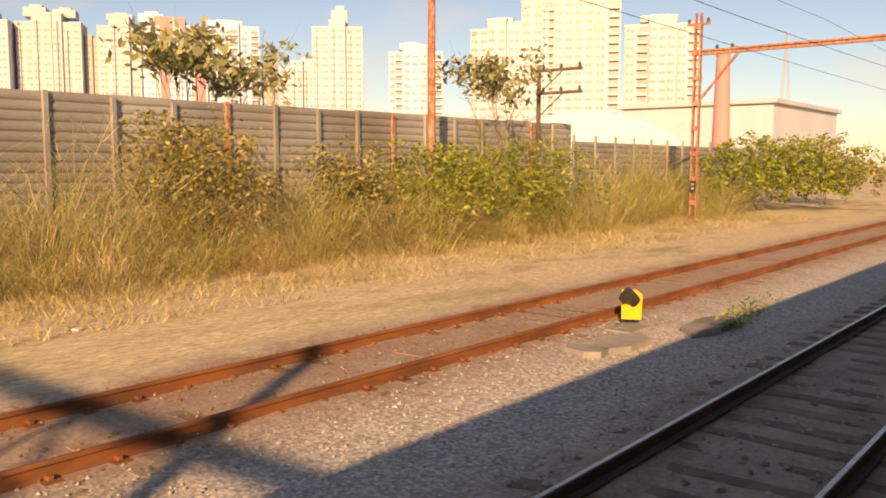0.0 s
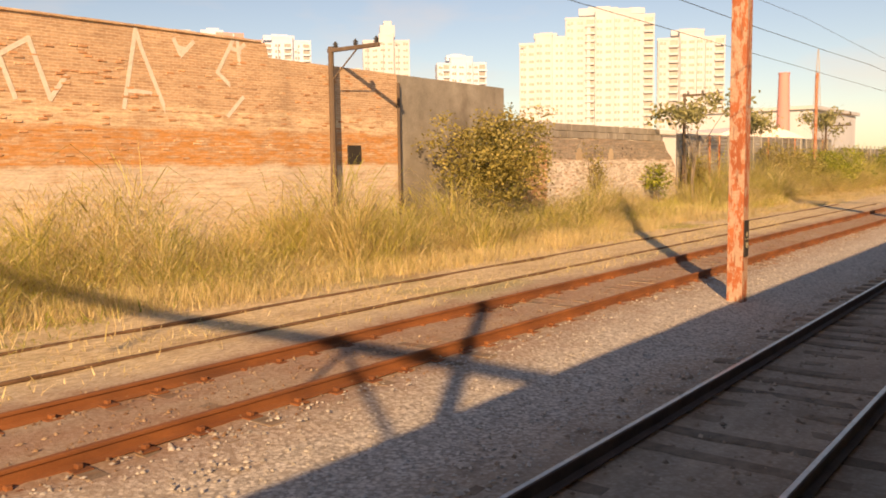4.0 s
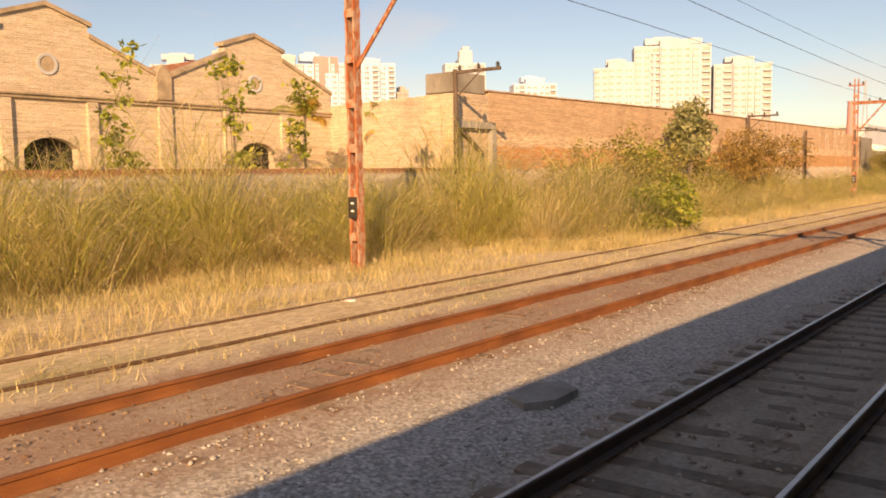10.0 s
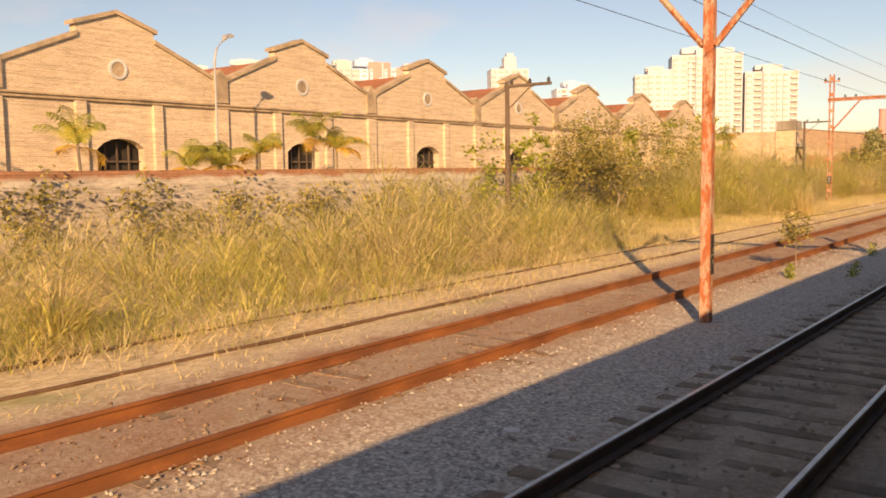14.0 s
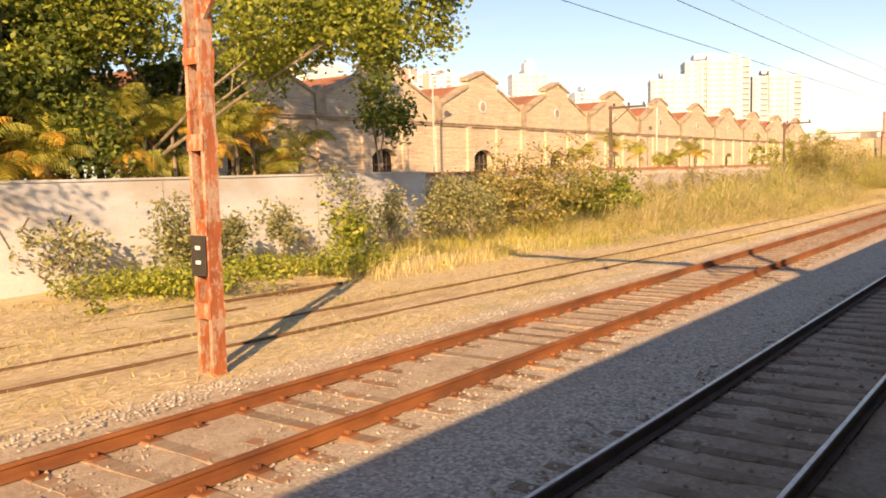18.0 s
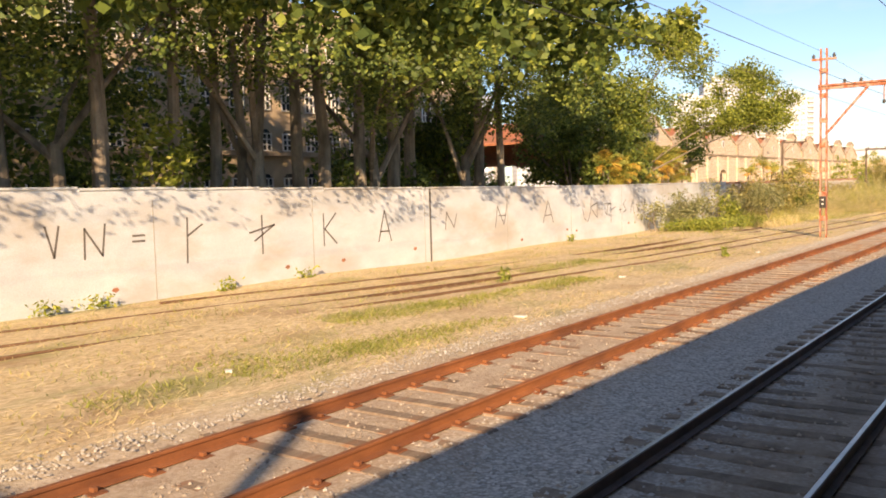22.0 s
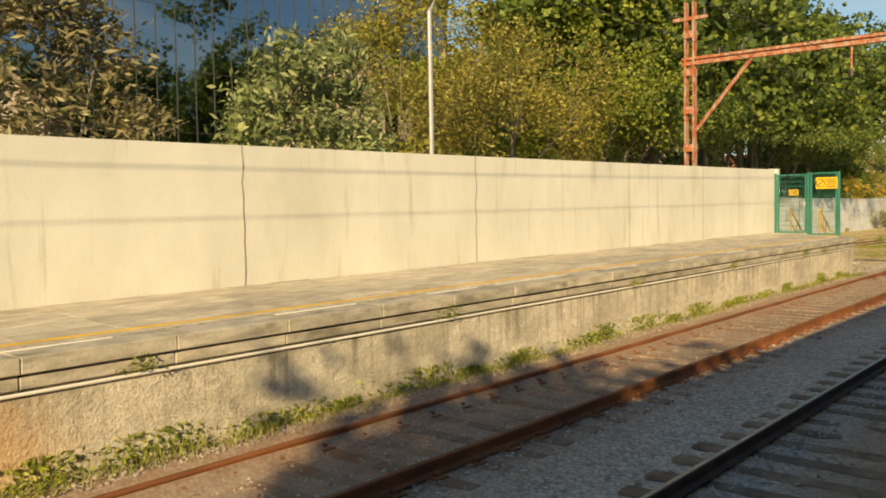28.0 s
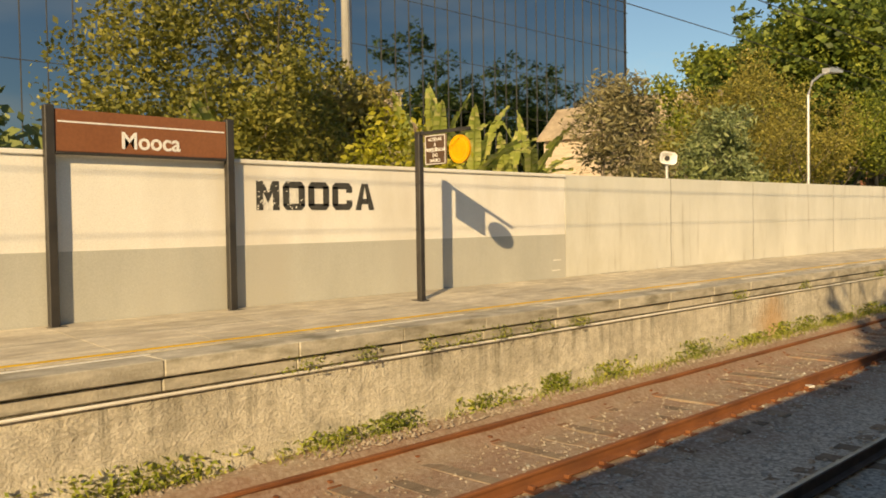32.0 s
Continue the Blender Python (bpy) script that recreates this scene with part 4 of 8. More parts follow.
fence = thing("sheet_metal_fence", "grey ribbed sheet metal fence with rusty posts", "fence", (14, 20.3, -0.2))
x_ = -2.3
while x_ < 34:
    t_ = 4.18 + 0.006 * max(x_, 0) + random.uniform(-0.03, 0.03)
    part("panel", rib_sheet(x_, x_ + 1.74, 20.3 + random.uniform(-0.02, 0.02), 0.1, t_, 17), FENCE, fence)
    part("post", Geo().box((x_ - 0.07, 20.14, -0.3), (x_ + 0.07, 20.24, t_ + random.uniform(-0.1, 0.03)), 0.008), POLEM if random.random() < 0.14 else FENCE, fence)
    x_ += 1.75
low_fence = thing("sheet_metal_fence", "lower weathered sheet metal fence further along the line", "fence", (50, 20.3, -0.2))
x_ = 34.2
while x_ < 62:
    part("panel", rib_sheet(x_, x_ + 1.98, 20.1, 0.0, 3.6, 14), FENCE, low_fence)
    part("post", Geo().box((x_ - 0.06, 19.95, -0.3), (x_ + 0.06, 20.04, 3.9), 0.008), FENCE, low_fence)
    x_ += 2.0


def wall_run(name, pts, thick, mat, label, z0=-0.3, category="wall"):
    """A wall along (x, y, top) points."""
    g = Geo()
    n = len(pts)
    vs = []
    for x, y, t in pts:
        vs += [(x, y, z0), (x, y, t), (x, y + thick, t), (x, y + thick, z0)]
    fs = [(i * 4 + k, i * 4 + (k + 1) % 4, i * 4 + 4 + (k + 1) % 4, i * 4 + 4 + k) for i in range(n - 1) for k in range(4)]
    fs += [(3, 2, 1, 0), (n * 4 - 4, n * 4 - 3, n * 4 - 2, n * 4 - 1)]
    return solid(name, g.add(vs, fs), mat, label, category)


# ruined wall with a ragged, slanting end
rw = [(-2.3, 1.1), (-2.45, 2.2), (-3.1, 2.8), (-3.7, 3.1), (-4.1, 3.62)]
for i in range(16):
    rw.append((-4.3 - i * 1.05, 3.66 + random.uniform(-0.03, 0.03)))
rw += [(-21.0, 3.66), (-21.0, -0.3), (-2.2, -0.3)]
ruined = solid("wall_ruined", Geo().prism(rw, lambda a, b, d: (a, 20.3 + d, b), 0.35), OLDBRICK, "ruined limewashed brick wall with crumbling dark upper courses", "wall")
x_ = -4.35
blk = []
while x_ > -21.0:
    for r_ in range(2):
        w_ = 0.86
        off = 0.43 * r_
        b0, b1 = x_ - w_ + 0.02 - off, x_ - off
        if b0 < -21.0:
            b0 = -21.0
        if b1 - b0 > 0.1:
            ob = part("concrete_block", Geo().box((b0, 20.26 + random.uniform(0, 0.02), 3.67 + 0.34 * r_), (b1, 20.56, 3.67 + 0.34 * r_ + 0.325), 0.012), OLDTOP, ruined)
    x_ -= 0.86
for ax, az in ((-10.9, 2.62), (-14.3, 2.62), (-17.2, 2.6)):
    part("bricked_arch", Geo().prism([(ax - 0.27, az), (ax + 0.27, az), (ax + 0.29, az + 0.36), (ax + 0.16, az + 0.56), (ax, az + 0.62), (ax - 0.18, az + 0.55), (ax - 0.28, az + 0.34)], lambda a, b, d: (a, 20.285 + d, b), 0.04), BEIGE, ruined)
    for k_ in range(7):
        a_ = math.pi * (k_ + 0.5) / 7
        bx, bz = ax + 0.36 * math.cos(a_), az + 0.34 + 0.34 * math.sin(a_)
        part("arch_brick", Geo().prism([(bx + 0.1 * math.cos(a_) * s1 - 0.04 * math.sin(a_) * s2, bz + 0.1 * math.sin(a_) * s1 + 0.04 * math.cos(a_) * s2) for s1, s2 in ((-1, -1), (1, -1), (1, 1), (-1, 1))], lambda a, b, d: (a, 20.27 + random.uniform(0, 0.015) + d, b), 0.06), OLDTOP, ruined)
# near-black blocks on the face give the shade of small holes
for bx, bz in ((-9.6, 2.75), (-9.6, 3.15), (-9.1, 2.85), (-9.05, 3.2), (-8.6, 2.8), (-8.5, 3.15), (-8.1, 2.95)):
    part("hole_shade_block", Geo().box((bx, 20.294, bz), (bx + random.uniform(0.06, 0.1), 20.33, bz + random.uniform(0.08, 0.14))), DARKIN, ruined)
wall_run("wall_grey", [(-21.0, 20.25, 5.66), (-28.0, 20.25, 5.72)], 0.3, OLDTOP, "tall dirty grey rendered wall")
yard_pts = [(-28.0, 20.2, 5.72), (-33.9, 20.28, 5.78), (-34.0, 20.28, 6.2), (-50, 20.52, 6.16), (-76, 20.88, 6.12), (-90, 21.05, 5.96), (-97.6, 21.15, 5.9)]
yard_wall = wall_run("wall_brick", yard_pts, 0.4, YARDBRICK, "long weathered orange brick yard wall with a limewashed base")
yard_y = lambda x: float(np.interp(-x, [28, 97.6], [20.2, 21.15]))
# window and hole are near-black blocks, their inner shade put in as colour
part("small_window_shade", Geo().box((-30.6, 20.19, 2.52), (-29.95, 20.6, 3.16), 0.01), DARKIN, yard_wall, "near-black block for the shade in a small window opening")
part("wall_hole_shade", Geo().box((-70.5, yard_y(-70.4) - 0.02, 5.0), (-70.2, yard_y(-70.4) + 0.2, 5.3)), DARKIN, yard_wall)
part("drain_pipe", Geo().tube([(-28.05, 20.1, -0.2), (-28.05, 20.1, 5.4)], 0.06, 8), WOODP, yard_wall)
x_ = -34.2
while x_ > -97:
    w_ = random.uniform(1.1, 1.6)
    part("coping_course", Geo().box((x_ - w_, yard_y(x_) - 0.05, np.interp(-x_, [34, 50, 76, 90, 98], [6.2, 6.16, 6.12, 5.96, 5.9]) - 0.01), (x_ - 0.01, yard_y(x_) + 0.44, np.interp(-x_, [34, 50, 76, 90, 98], [6.2, 6.16, 6.12, 5.96, 5.9]) + 0.06), 0.012), YARDBRICK, yard_wall)
    x_ -= w_

# corner pier with a concrete tank, concrete door frame and the side wall
pier = thing("brick_pier", "limewashed brick corner pier topped by a grey concrete tank", "building", (-99.3, 22, -0.2))
part("pier_wall", Geo().box((-99.9, 21.1, -0.3), (-97.65, 22.9, 5.72), 0.03), brick("pier_brick", ((0.52, 0.33, 0.2), (0.66, 0.5, 0.34), (0.6, 0.5, 0.38)), (0.6, 0.53, 0.43), ((-0.5, 6, (0.64, 0.54, 0.42), 0.35),), worn=0.7), pier)
part("tank", Geo().box((-99.95, 21.15, 5.74), (-97.85, 22.8, 6.58), 0.04), OLDTOP, pier, "dirty grey concrete water tank")
part("lintel", Geo().box((-100.1, 20.85, 4.25), (-97.5, 21.09, 4.55), 0.02), CONCRETE, pier)
part("jamb", Geo().box((-97.8, 20.85, -0.2), (-97.45, 21.1, 4.25), 0.02), CONCRETE, pier)
part("diagonal_strut", Geo().tube([(-100.0, 20.95, 4.2), (-98.4, 20.95, 3.2)], 0.1, 6), WOODP, pier)
g_ = Geo().prism([(22.9, -0.3), (29.99, -0.3), (29.99, 5.75), (22.9, 5.7)], lambda a, b, d: (-99.75 + (a - 22.9) * 0.2 + d, a, b), 0.35)
solid("wall_side", g_, HALLBRICK, "pale brick side wall joining the halls", "wall")
wall_run("wall_low", [(-98.0, 21.0, 2.62), (-150, 21.0, 2.62), (-197.0, 21.05, 2.58)], 0.25, REDBAND, "low rendered wall with a red brick top, overgrown with creepers")
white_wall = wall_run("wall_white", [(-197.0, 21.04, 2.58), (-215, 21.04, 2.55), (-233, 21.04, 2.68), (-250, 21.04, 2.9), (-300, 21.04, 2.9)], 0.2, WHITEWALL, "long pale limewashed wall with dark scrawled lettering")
for x_ in [-203 - 6.05 * i for i in range(9)]:
    part("joint", Geo().box((x_ - 0.012, 21.034, -0.3), (x_ + 0.012, 21.05, 2.54)), CONCRETE, white_wall)
part("crack", Geo().box((-232.93, 21.03, -0.2), (-232.83, 21.05, 2.66)), GRAFF_D, white_wall, "dark vertical gap with a thin post")
x_ = -197.0
while x_ > -262:
    w_ = random.uniform(2.4, 3.2)
    zt = float(np.interp(-x_, [197, 215, 233, 250], [2.58, 2.55, 2.68, 2.9]))
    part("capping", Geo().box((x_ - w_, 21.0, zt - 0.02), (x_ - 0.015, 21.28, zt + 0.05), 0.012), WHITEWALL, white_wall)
    x_ -= w_


def strokes(parent, mat, lines, y, w, name="painted_stroke"):
    """Hand-painted strokes on a wall that faces the line: polylines of (x, z)."""
    for line in lines:
        g = Geo()
        for (x0, z0), (x1, z1) in zip(line, line[1:]):
            d = Vector((x1 - x0, z1 - z0))
            if d.length < 1e-4:
                continue
            n = Vector((-d.y, d.x)).normalized() * w / 2
            e = d.normalized() * w * 0.4
            yy = (y(x0) if callable(y) else y) - 0.006
            q = [(x0 - e.x + n.x, z0 - e.y + n.y), (x1 + e.x + n.x, z1 + e.y + n.y), (x1 + e.x - n.x, z1 + e.y - n.y), (x0 - e.x - n.x, z0 - e.y - n.y)]
            g.prism(q, lambda a, b, dd: (a, yy + dd, b), 0.003)
        if g.v:
            part(name, g, mat, parent)


# scrawled marks on the white wall: V N = Y and a row of spiky letters
L = strokes
L(white_wall, GRAFF_D, [[(-248.4, 1.94), (-248.2, 1.2), (-248.05, 1.95)], [(-247.4, 1.1), (-247.37, 1.85), (-246.9, 1.15), (-246.8, 1.95)],
                        [(-246.0, 1.6), (-245.65, 1.6)], [(-246.0, 1.45), (-245.65, 1.45)], [(-244.3, 0.75), (-244.25, 2.0)], [(-244.25, 1.5), (-243.75, 1.8)],
                        [(-242.0, 1.45), (-241.0, 1.65), (-241.8, 1.2)], [(-241.5, 1.95), (-241.5, 0.8)],
                        [(-238.8, 1.9), (-238.8, 0.85)], [(-238.2, 1.9), (-238.75, 1.4), (-238.2, 0.9)],
                        [(-236.0, 0.8), (-235.65, 1.9), (-235.3, 0.8)], [(-235.9, 1.15), (-235.4, 1.15)]], 21.04, 0.055)
L(white_wall, GRAFF_D, [[(-231.9, 1.0), (-231.8, 1.7), (-231.3, 1.05), (-231.1, 1.6)], [(-228.2, 0.9), (-228.0, 1.8), (-227.5, 1.0), (-227.2, 1.9)], [(-227.9, 1.4), (-227.3, 1.4)],
                        [(-224.0, 0.9), (-223.5, 1.95), (-223.0, 0.9)], [(-223.8, 1.25), (-223.2, 1.25)],
                        [(-219.9, 1.45), (-219.7, 0.9), (-219.3, 0.75), (-219.0, 1.2), (-218.9, 2.0)], [(-218.9, 1.5), (-218.2, 1.7), (-218.2, 0.9)], [(-218.9, 1.4), (-218.2, 0.9)],
                        [(-217.65, 1.3), (-217.62, 1.38)], [(-217.65, 1.0), (-217.62, 1.08)],
                        [(-217.3, 1.6), (-216.5, 1.6), (-216.9, 1.55), (-217.0, 1.0), (-217.25, 1.15)], [(-216.6, 1.75), (-216.5, 0.6)], [(-216.5, 1.25), (-215.9, 1.4)],
                        [(-215.5, 1.2), (-215.1, 1.25)], [(-215.3, 1.45), (-215.3, 1.05)], [(-214.6, 1.75), (-214.9, 1.5), (-214.5, 1.2), (-214.9, 1.05)],
                        [(-213.9, 1.0), (-213.7, 1.6), (-213.4, 1.0)], [(-212.9, 1.7), (-213.1, 1.4), (-212.7, 1.1), (-213.0, 1.0)], [(-212.4, 1.6), (-212.1, 1.2), (-211.8, 1.7), (-212.2, 0.9)]], 21.04, 0.045)
L(white_wall, GRAFF_D, [[(-199.6, 1.9), (-199.3, 1.5), (-199.4, 1.2), (-199.7, 1.0)], [(-199.1, 1.0), (-198.9, 1.9), (-198.6, 1.2)], [(-198.4, 1.9), (-198.6, 1.5), (-198.2, 1.2)]], 21.04, 0.06)
for x_ in (-240.5, -237.9, -233.9, -226, -221.6, -220.6, -214.2, -246.6, -250.2):
    z_ = random.uniform(0.2, 0.5)
    part("exposed_brick", Geo().prism([(x_ - 0.1, z_), (x_ + 0.02, z_ - 0.05), (x_ + 0.12, z_ + 0.01), (x_ + 0.07, z_ + 0.08), (x_ - 0.05, z_ + 0.07)], lambda a, b, d: (a, 21.033 + d, b), 0.006), TILE, white_wall)

# white strokes on the yard wall
L(yard_wall, GRAFF_W, [[(-41.93, 5.17), (-41.24, 5.59), (-40.78, 4.19), (-40.37, 4.76)], [(-41.93, 5.04), (-41.64, 4.18)], [(-38.82, 4.07), (-38.38, 6.12), (-38.24, 5.65), (-37.55, 4.0)], [(-38.66, 4.52), (-37.7, 4.45)], [(-37.22, 5.98), (-37.02, 5.57), (-36.6, 5.97)], [(-37.05, 5.77), (-36.83, 5.74)], [(-35.18, 6.23), (-35.81, 5.2), (-34.93, 4.52), (-35.49, 3.97)], [(-35.32, 5.94), (-34.79, 5.82)], [(-35.06, 6.18), (-35.01, 5.53)], [(-34.82, 6.07), (-35.07, 5.88)]], yard_y, 0.12)
L(yard_wall, GRAFF_W, [[(-61.55, 6.25), (-61.84, 4.65)], [(-61.64, 5.9), (-61.16, 5.59), (-61.02, 4.1)], [(-61.21, 6.16), (-61.19, 5.59)], [(-59.62, 6.26), (-59.99, 4.95), (-60.02, 4.12), (-59.62, 4.08)], [(-59.75, 6.01), (-60.32, 4.93), (-60.08, 4.83)], [(-59.42, 6.03), (-59.33, 5.09), (-59.73, 4.48), (-59.49, 4.18), (-59.52, 5.67)], [(-57.69, 6.38), (-57.78, 5.27), (-58.57, 5.12)], [(-58.23, 5.01), (-57.95, 3.96)], [(-55.86, 6.19), (-55.94, 5.09), (-56.42, 5.02)], [(-56.28, 4.95), (-55.86, 4.84)], [(-56.33, 4.87), (-56.03, 3.89)], [(-54.75, 4.09), (-54.34, 6.12), (-53.86, 5.3)], [(-53.94, 6.14), (-53.74, 3.97)], [(-51.91, 6.19), (-51.96, 4.14)], [(-52.66, 4.8), (-52.31, 5.63), (-51.97, 6.05), (-51.42, 5.67), (-51.27, 4.84)], [(-52.5, 4.67), (-51.93, 5.37), (-51.39, 4.7)], [(-49.62, 5.89), (-49.54, 4.18)]], yard_y, 0.07)
L(yard_wall, GRAFF_W, [[(-46.34, 5.74), (-46.36, 4.23)], [(-44.06, 5.83), (-44.07, 4.27)], [(-44.06, 5.36), (-43.7, 5.44)]], yard_y, 0.07)


# ---- brick halls with stepped gables ----
HALL_Y, PITCH = 30.0, 9.52
hall = thing("brick_hall", "old pale brick factory hall with stepped gable and red roof", "factory hall", (0, HALL_Y, -0.2), "row of gabled halls")
HALF = PITCH / 2
gab = [(-HALF, -0.3), (HALF, -0.3), (HALF, 6.3), (1.62, 7.62), (1.62, 8.02), (0, 8.55), (-1.62, 8.02), (-1.62, 7.62), (-HALF, 6.3)]
arch = [(-1.0, -0.25), (1.0, -0.25), (1.0, 3.5), (0.7, 3.74), (0.35, 3.86), (0, 3.9), (-0.35, 3.86), (-0.7, 3.74), (-1.0, 3.5)]
# the front is built of three pieces round the opening, so that it goes through
fr = Geo()
pl = lambda a, b, d: (a, HALL_Y + d, b)
fr.prism([(-HALF, -0.3), (-1.0, -0.3), (-1.0, 3.5), (-HALF, 3.5)], pl, 0.4)
fr.prism([(1.0, -0.3), (HALF, -0.3), (HALF, 3.5), (1.0, 3.5)], pl, 0.4)
fr.prism([(-HALF, 3.5), (-1.0, 3.5), (-0.7, 3.74), (-0.35, 3.86), (0, 3.9), (0.35, 3.86), (0.7, 3.74), (1.0, 3.5), (HALF, 3.5)] + gab[2:], pl, 0.4)
front = part("front_wall", fr, HALLBRICK, hall)
# near-black sheet behind the arch stands for the shade inside
part("opening_shade_sheet", Geo().box((-1.1, HALL_Y + 0.45, -0.25), (1.1, HALL_Y + 0.5, 4.0)), DARKIN, front, "near-black sheet for the shade behind the arched opening")
for i in (-0.5, 0, 0.5):
    part("window_bar", Geo().box((i - 0.025, HALL_Y + 0.3, 0), (i + 0.025, HALL_Y + 0.35, 3.75)), WOODP, front)
part("window_bar", Geo().box((-1.0, HALL_Y + 0.3, 3.0), (1.0, HALL_Y + 0.35, 3.06)), WOODP, front)
part("window_arch", Geo().prism([(-1.12, 3.45), (-0.78, 3.8), (-0.4, 3.97), (0, 4.02), (0.4, 3.97), (0.78, 3.8), (1.12, 3.45), (1.0, 3.5), (0.7, 3.74), (0.35, 3.86), (0, 3.9), (-0.35, 3.86), (-0.7, 3.74), (-1.0, 3.5)], lambda a, b, d: (a, HALL_Y - 0.03 + d, b), 0.1), HALLBRICK, front)
for px in (-HALF, -1.62, 1.62):
    w = 0.32 if px == -HALF else 0.22
    part("pilaster", Geo().box((px - w, HALL_Y - 0.14, -0.3), (px + w, HALL_Y + 0.05, 5.22), 0.02), HALLBRICK, hall)
part("pilaster_cap", Geo().prism([(-HALF - 0.34, 5.5), (-HALF + 0.34, 5.5), (-HALF + 0.34, 6.55), (-HALF, 6.9), (-HALF - 0.34, 6.55)], lambda a, b, d: (a, HALL_Y - 0.12 + d, b), 0.55), STONE, hall)
part("cornice", Geo().box((-HALF, HALL_Y - 0.18, 5.36), (HALF, HALL_Y, 5.44), 0.01).box((-HALF, HALL_Y - 0.11, 5.24), (HALF, HALL_Y, 5.36), 0.01), STONE, hall)
for x0, z0, x1, z1 in ((HALF, 6.3, 1.62, 7.62), (1.75, 8.0, 0, 8.57), (-HALF, 6.3, -1.62, 7.62), (-1.75, 8.0, 0, 8.57)):
    part("coping", Geo().prism([(x0, z0 - 0.02), (x1, z1 - 0.02), (x1, z1 + 0.14), (x0, z0 + 0.14)], lambda a, b, d: (a, HALL_Y - 0.1 + d, b), 0.6), STONE, hall)
ring = Geo()
n = 24
for r0, r1, y0 in ((0.28, 0.385, HALL_Y - 0.05),):
    vs = [(r * math.cos(2 * math.pi * k / n), yy, 6.5 + r * math.sin(2 * math.pi * k / n)) for yy in (y0, HALL_Y + 0.02) for r in (r0, r1) for k in range(n)]
    fs = []
    for k in range(n):
        k2 = (k + 1) % n
        fs += [(k, n + k, n + k2, k2), (n + k, 3 * n + k, 3 * n + k2, n + k2), (k, k2, 2 * n + k2, 2 * n + k)]
    ring.add(vs, fs)
part("rosette", ring, WHITEWALL, hall, "round white vent surround")
part("rosette_core", Geo().tube([(0, HALL_Y + 0.01, 6.5), (0, HALL_Y - 0.025, 6.5)], 0.29, 20), STONE, hall)
rf = Geo()
for s in (-1, 1):
    rf.add([(0, HALL_Y + 0.35, 7.9), (s * HALF, HALL_Y + 0.35, 6.05), (s * HALF, 75, 6.05), (0, 75, 7.9), (0, HALL_Y + 0.35, 7.75), (s * HALF, HALL_Y + 0.35, 5.9), (s * HALF, 75, 5.9), (0, 75, 7.75)],
           [(0, 1, 2, 3), (4, 5, 6, 7), (0, 1, 5, 4), (1, 2, 6, 5), (2, 3, 7, 6)])
part("roof", rf, TILE, hall, "red clay tile roof slopes")
hall.location = (-103.05, HALL_Y, -0.2)
for o in hall.children:
    o.matrix_parent_inverse = Matrix.Translation((0, -HALL_Y, 0.2))
for k_ in range(1, 11):
    copy_thing(hall, Matrix.Translation((-103.05 - PITCH * k_, HALL_Y, -0.2)))

# street lamps among the halls and at the station
def street_lamp(x, y, base, top, dx, label):
    g = thing("street_lamp", label, "street lamp", (x, y, base), "street lamps")
    part("post", Geo().tube([(x, y, base), (x, y, top - 0.9), (x + dx * 0.12, y, top - 0.45), (x + dx * 0.4, y, top - 0.15), (x + dx * 0.7, y, top)], [0.055, 0.045, 0.04, 0.035, 0.03], 8), GALV, g)
    part("lamp_head", Geo().prism([(0.55, -0.05), (1.0, 0.07), (1.0, 0.15), (0.8, 0.2), (0.55, 0.1)], lambda a, b, d: (x + dx * a, y - 0.12 + d, top + b), 0.24), GALV, g)


street_lamp(-157.6, 27.5, 0, 7.75, 0.9, "thin grey street lamp before the brick halls")
street_lamp(-187.7, 27.5, 0, 7.7, 0.9, "thin grey street lamp before the brick halls")
street_lamp(-283.8, 12.3, 0, 7.25, 2.6, "curved galvanised street lamp behind the platform wall")

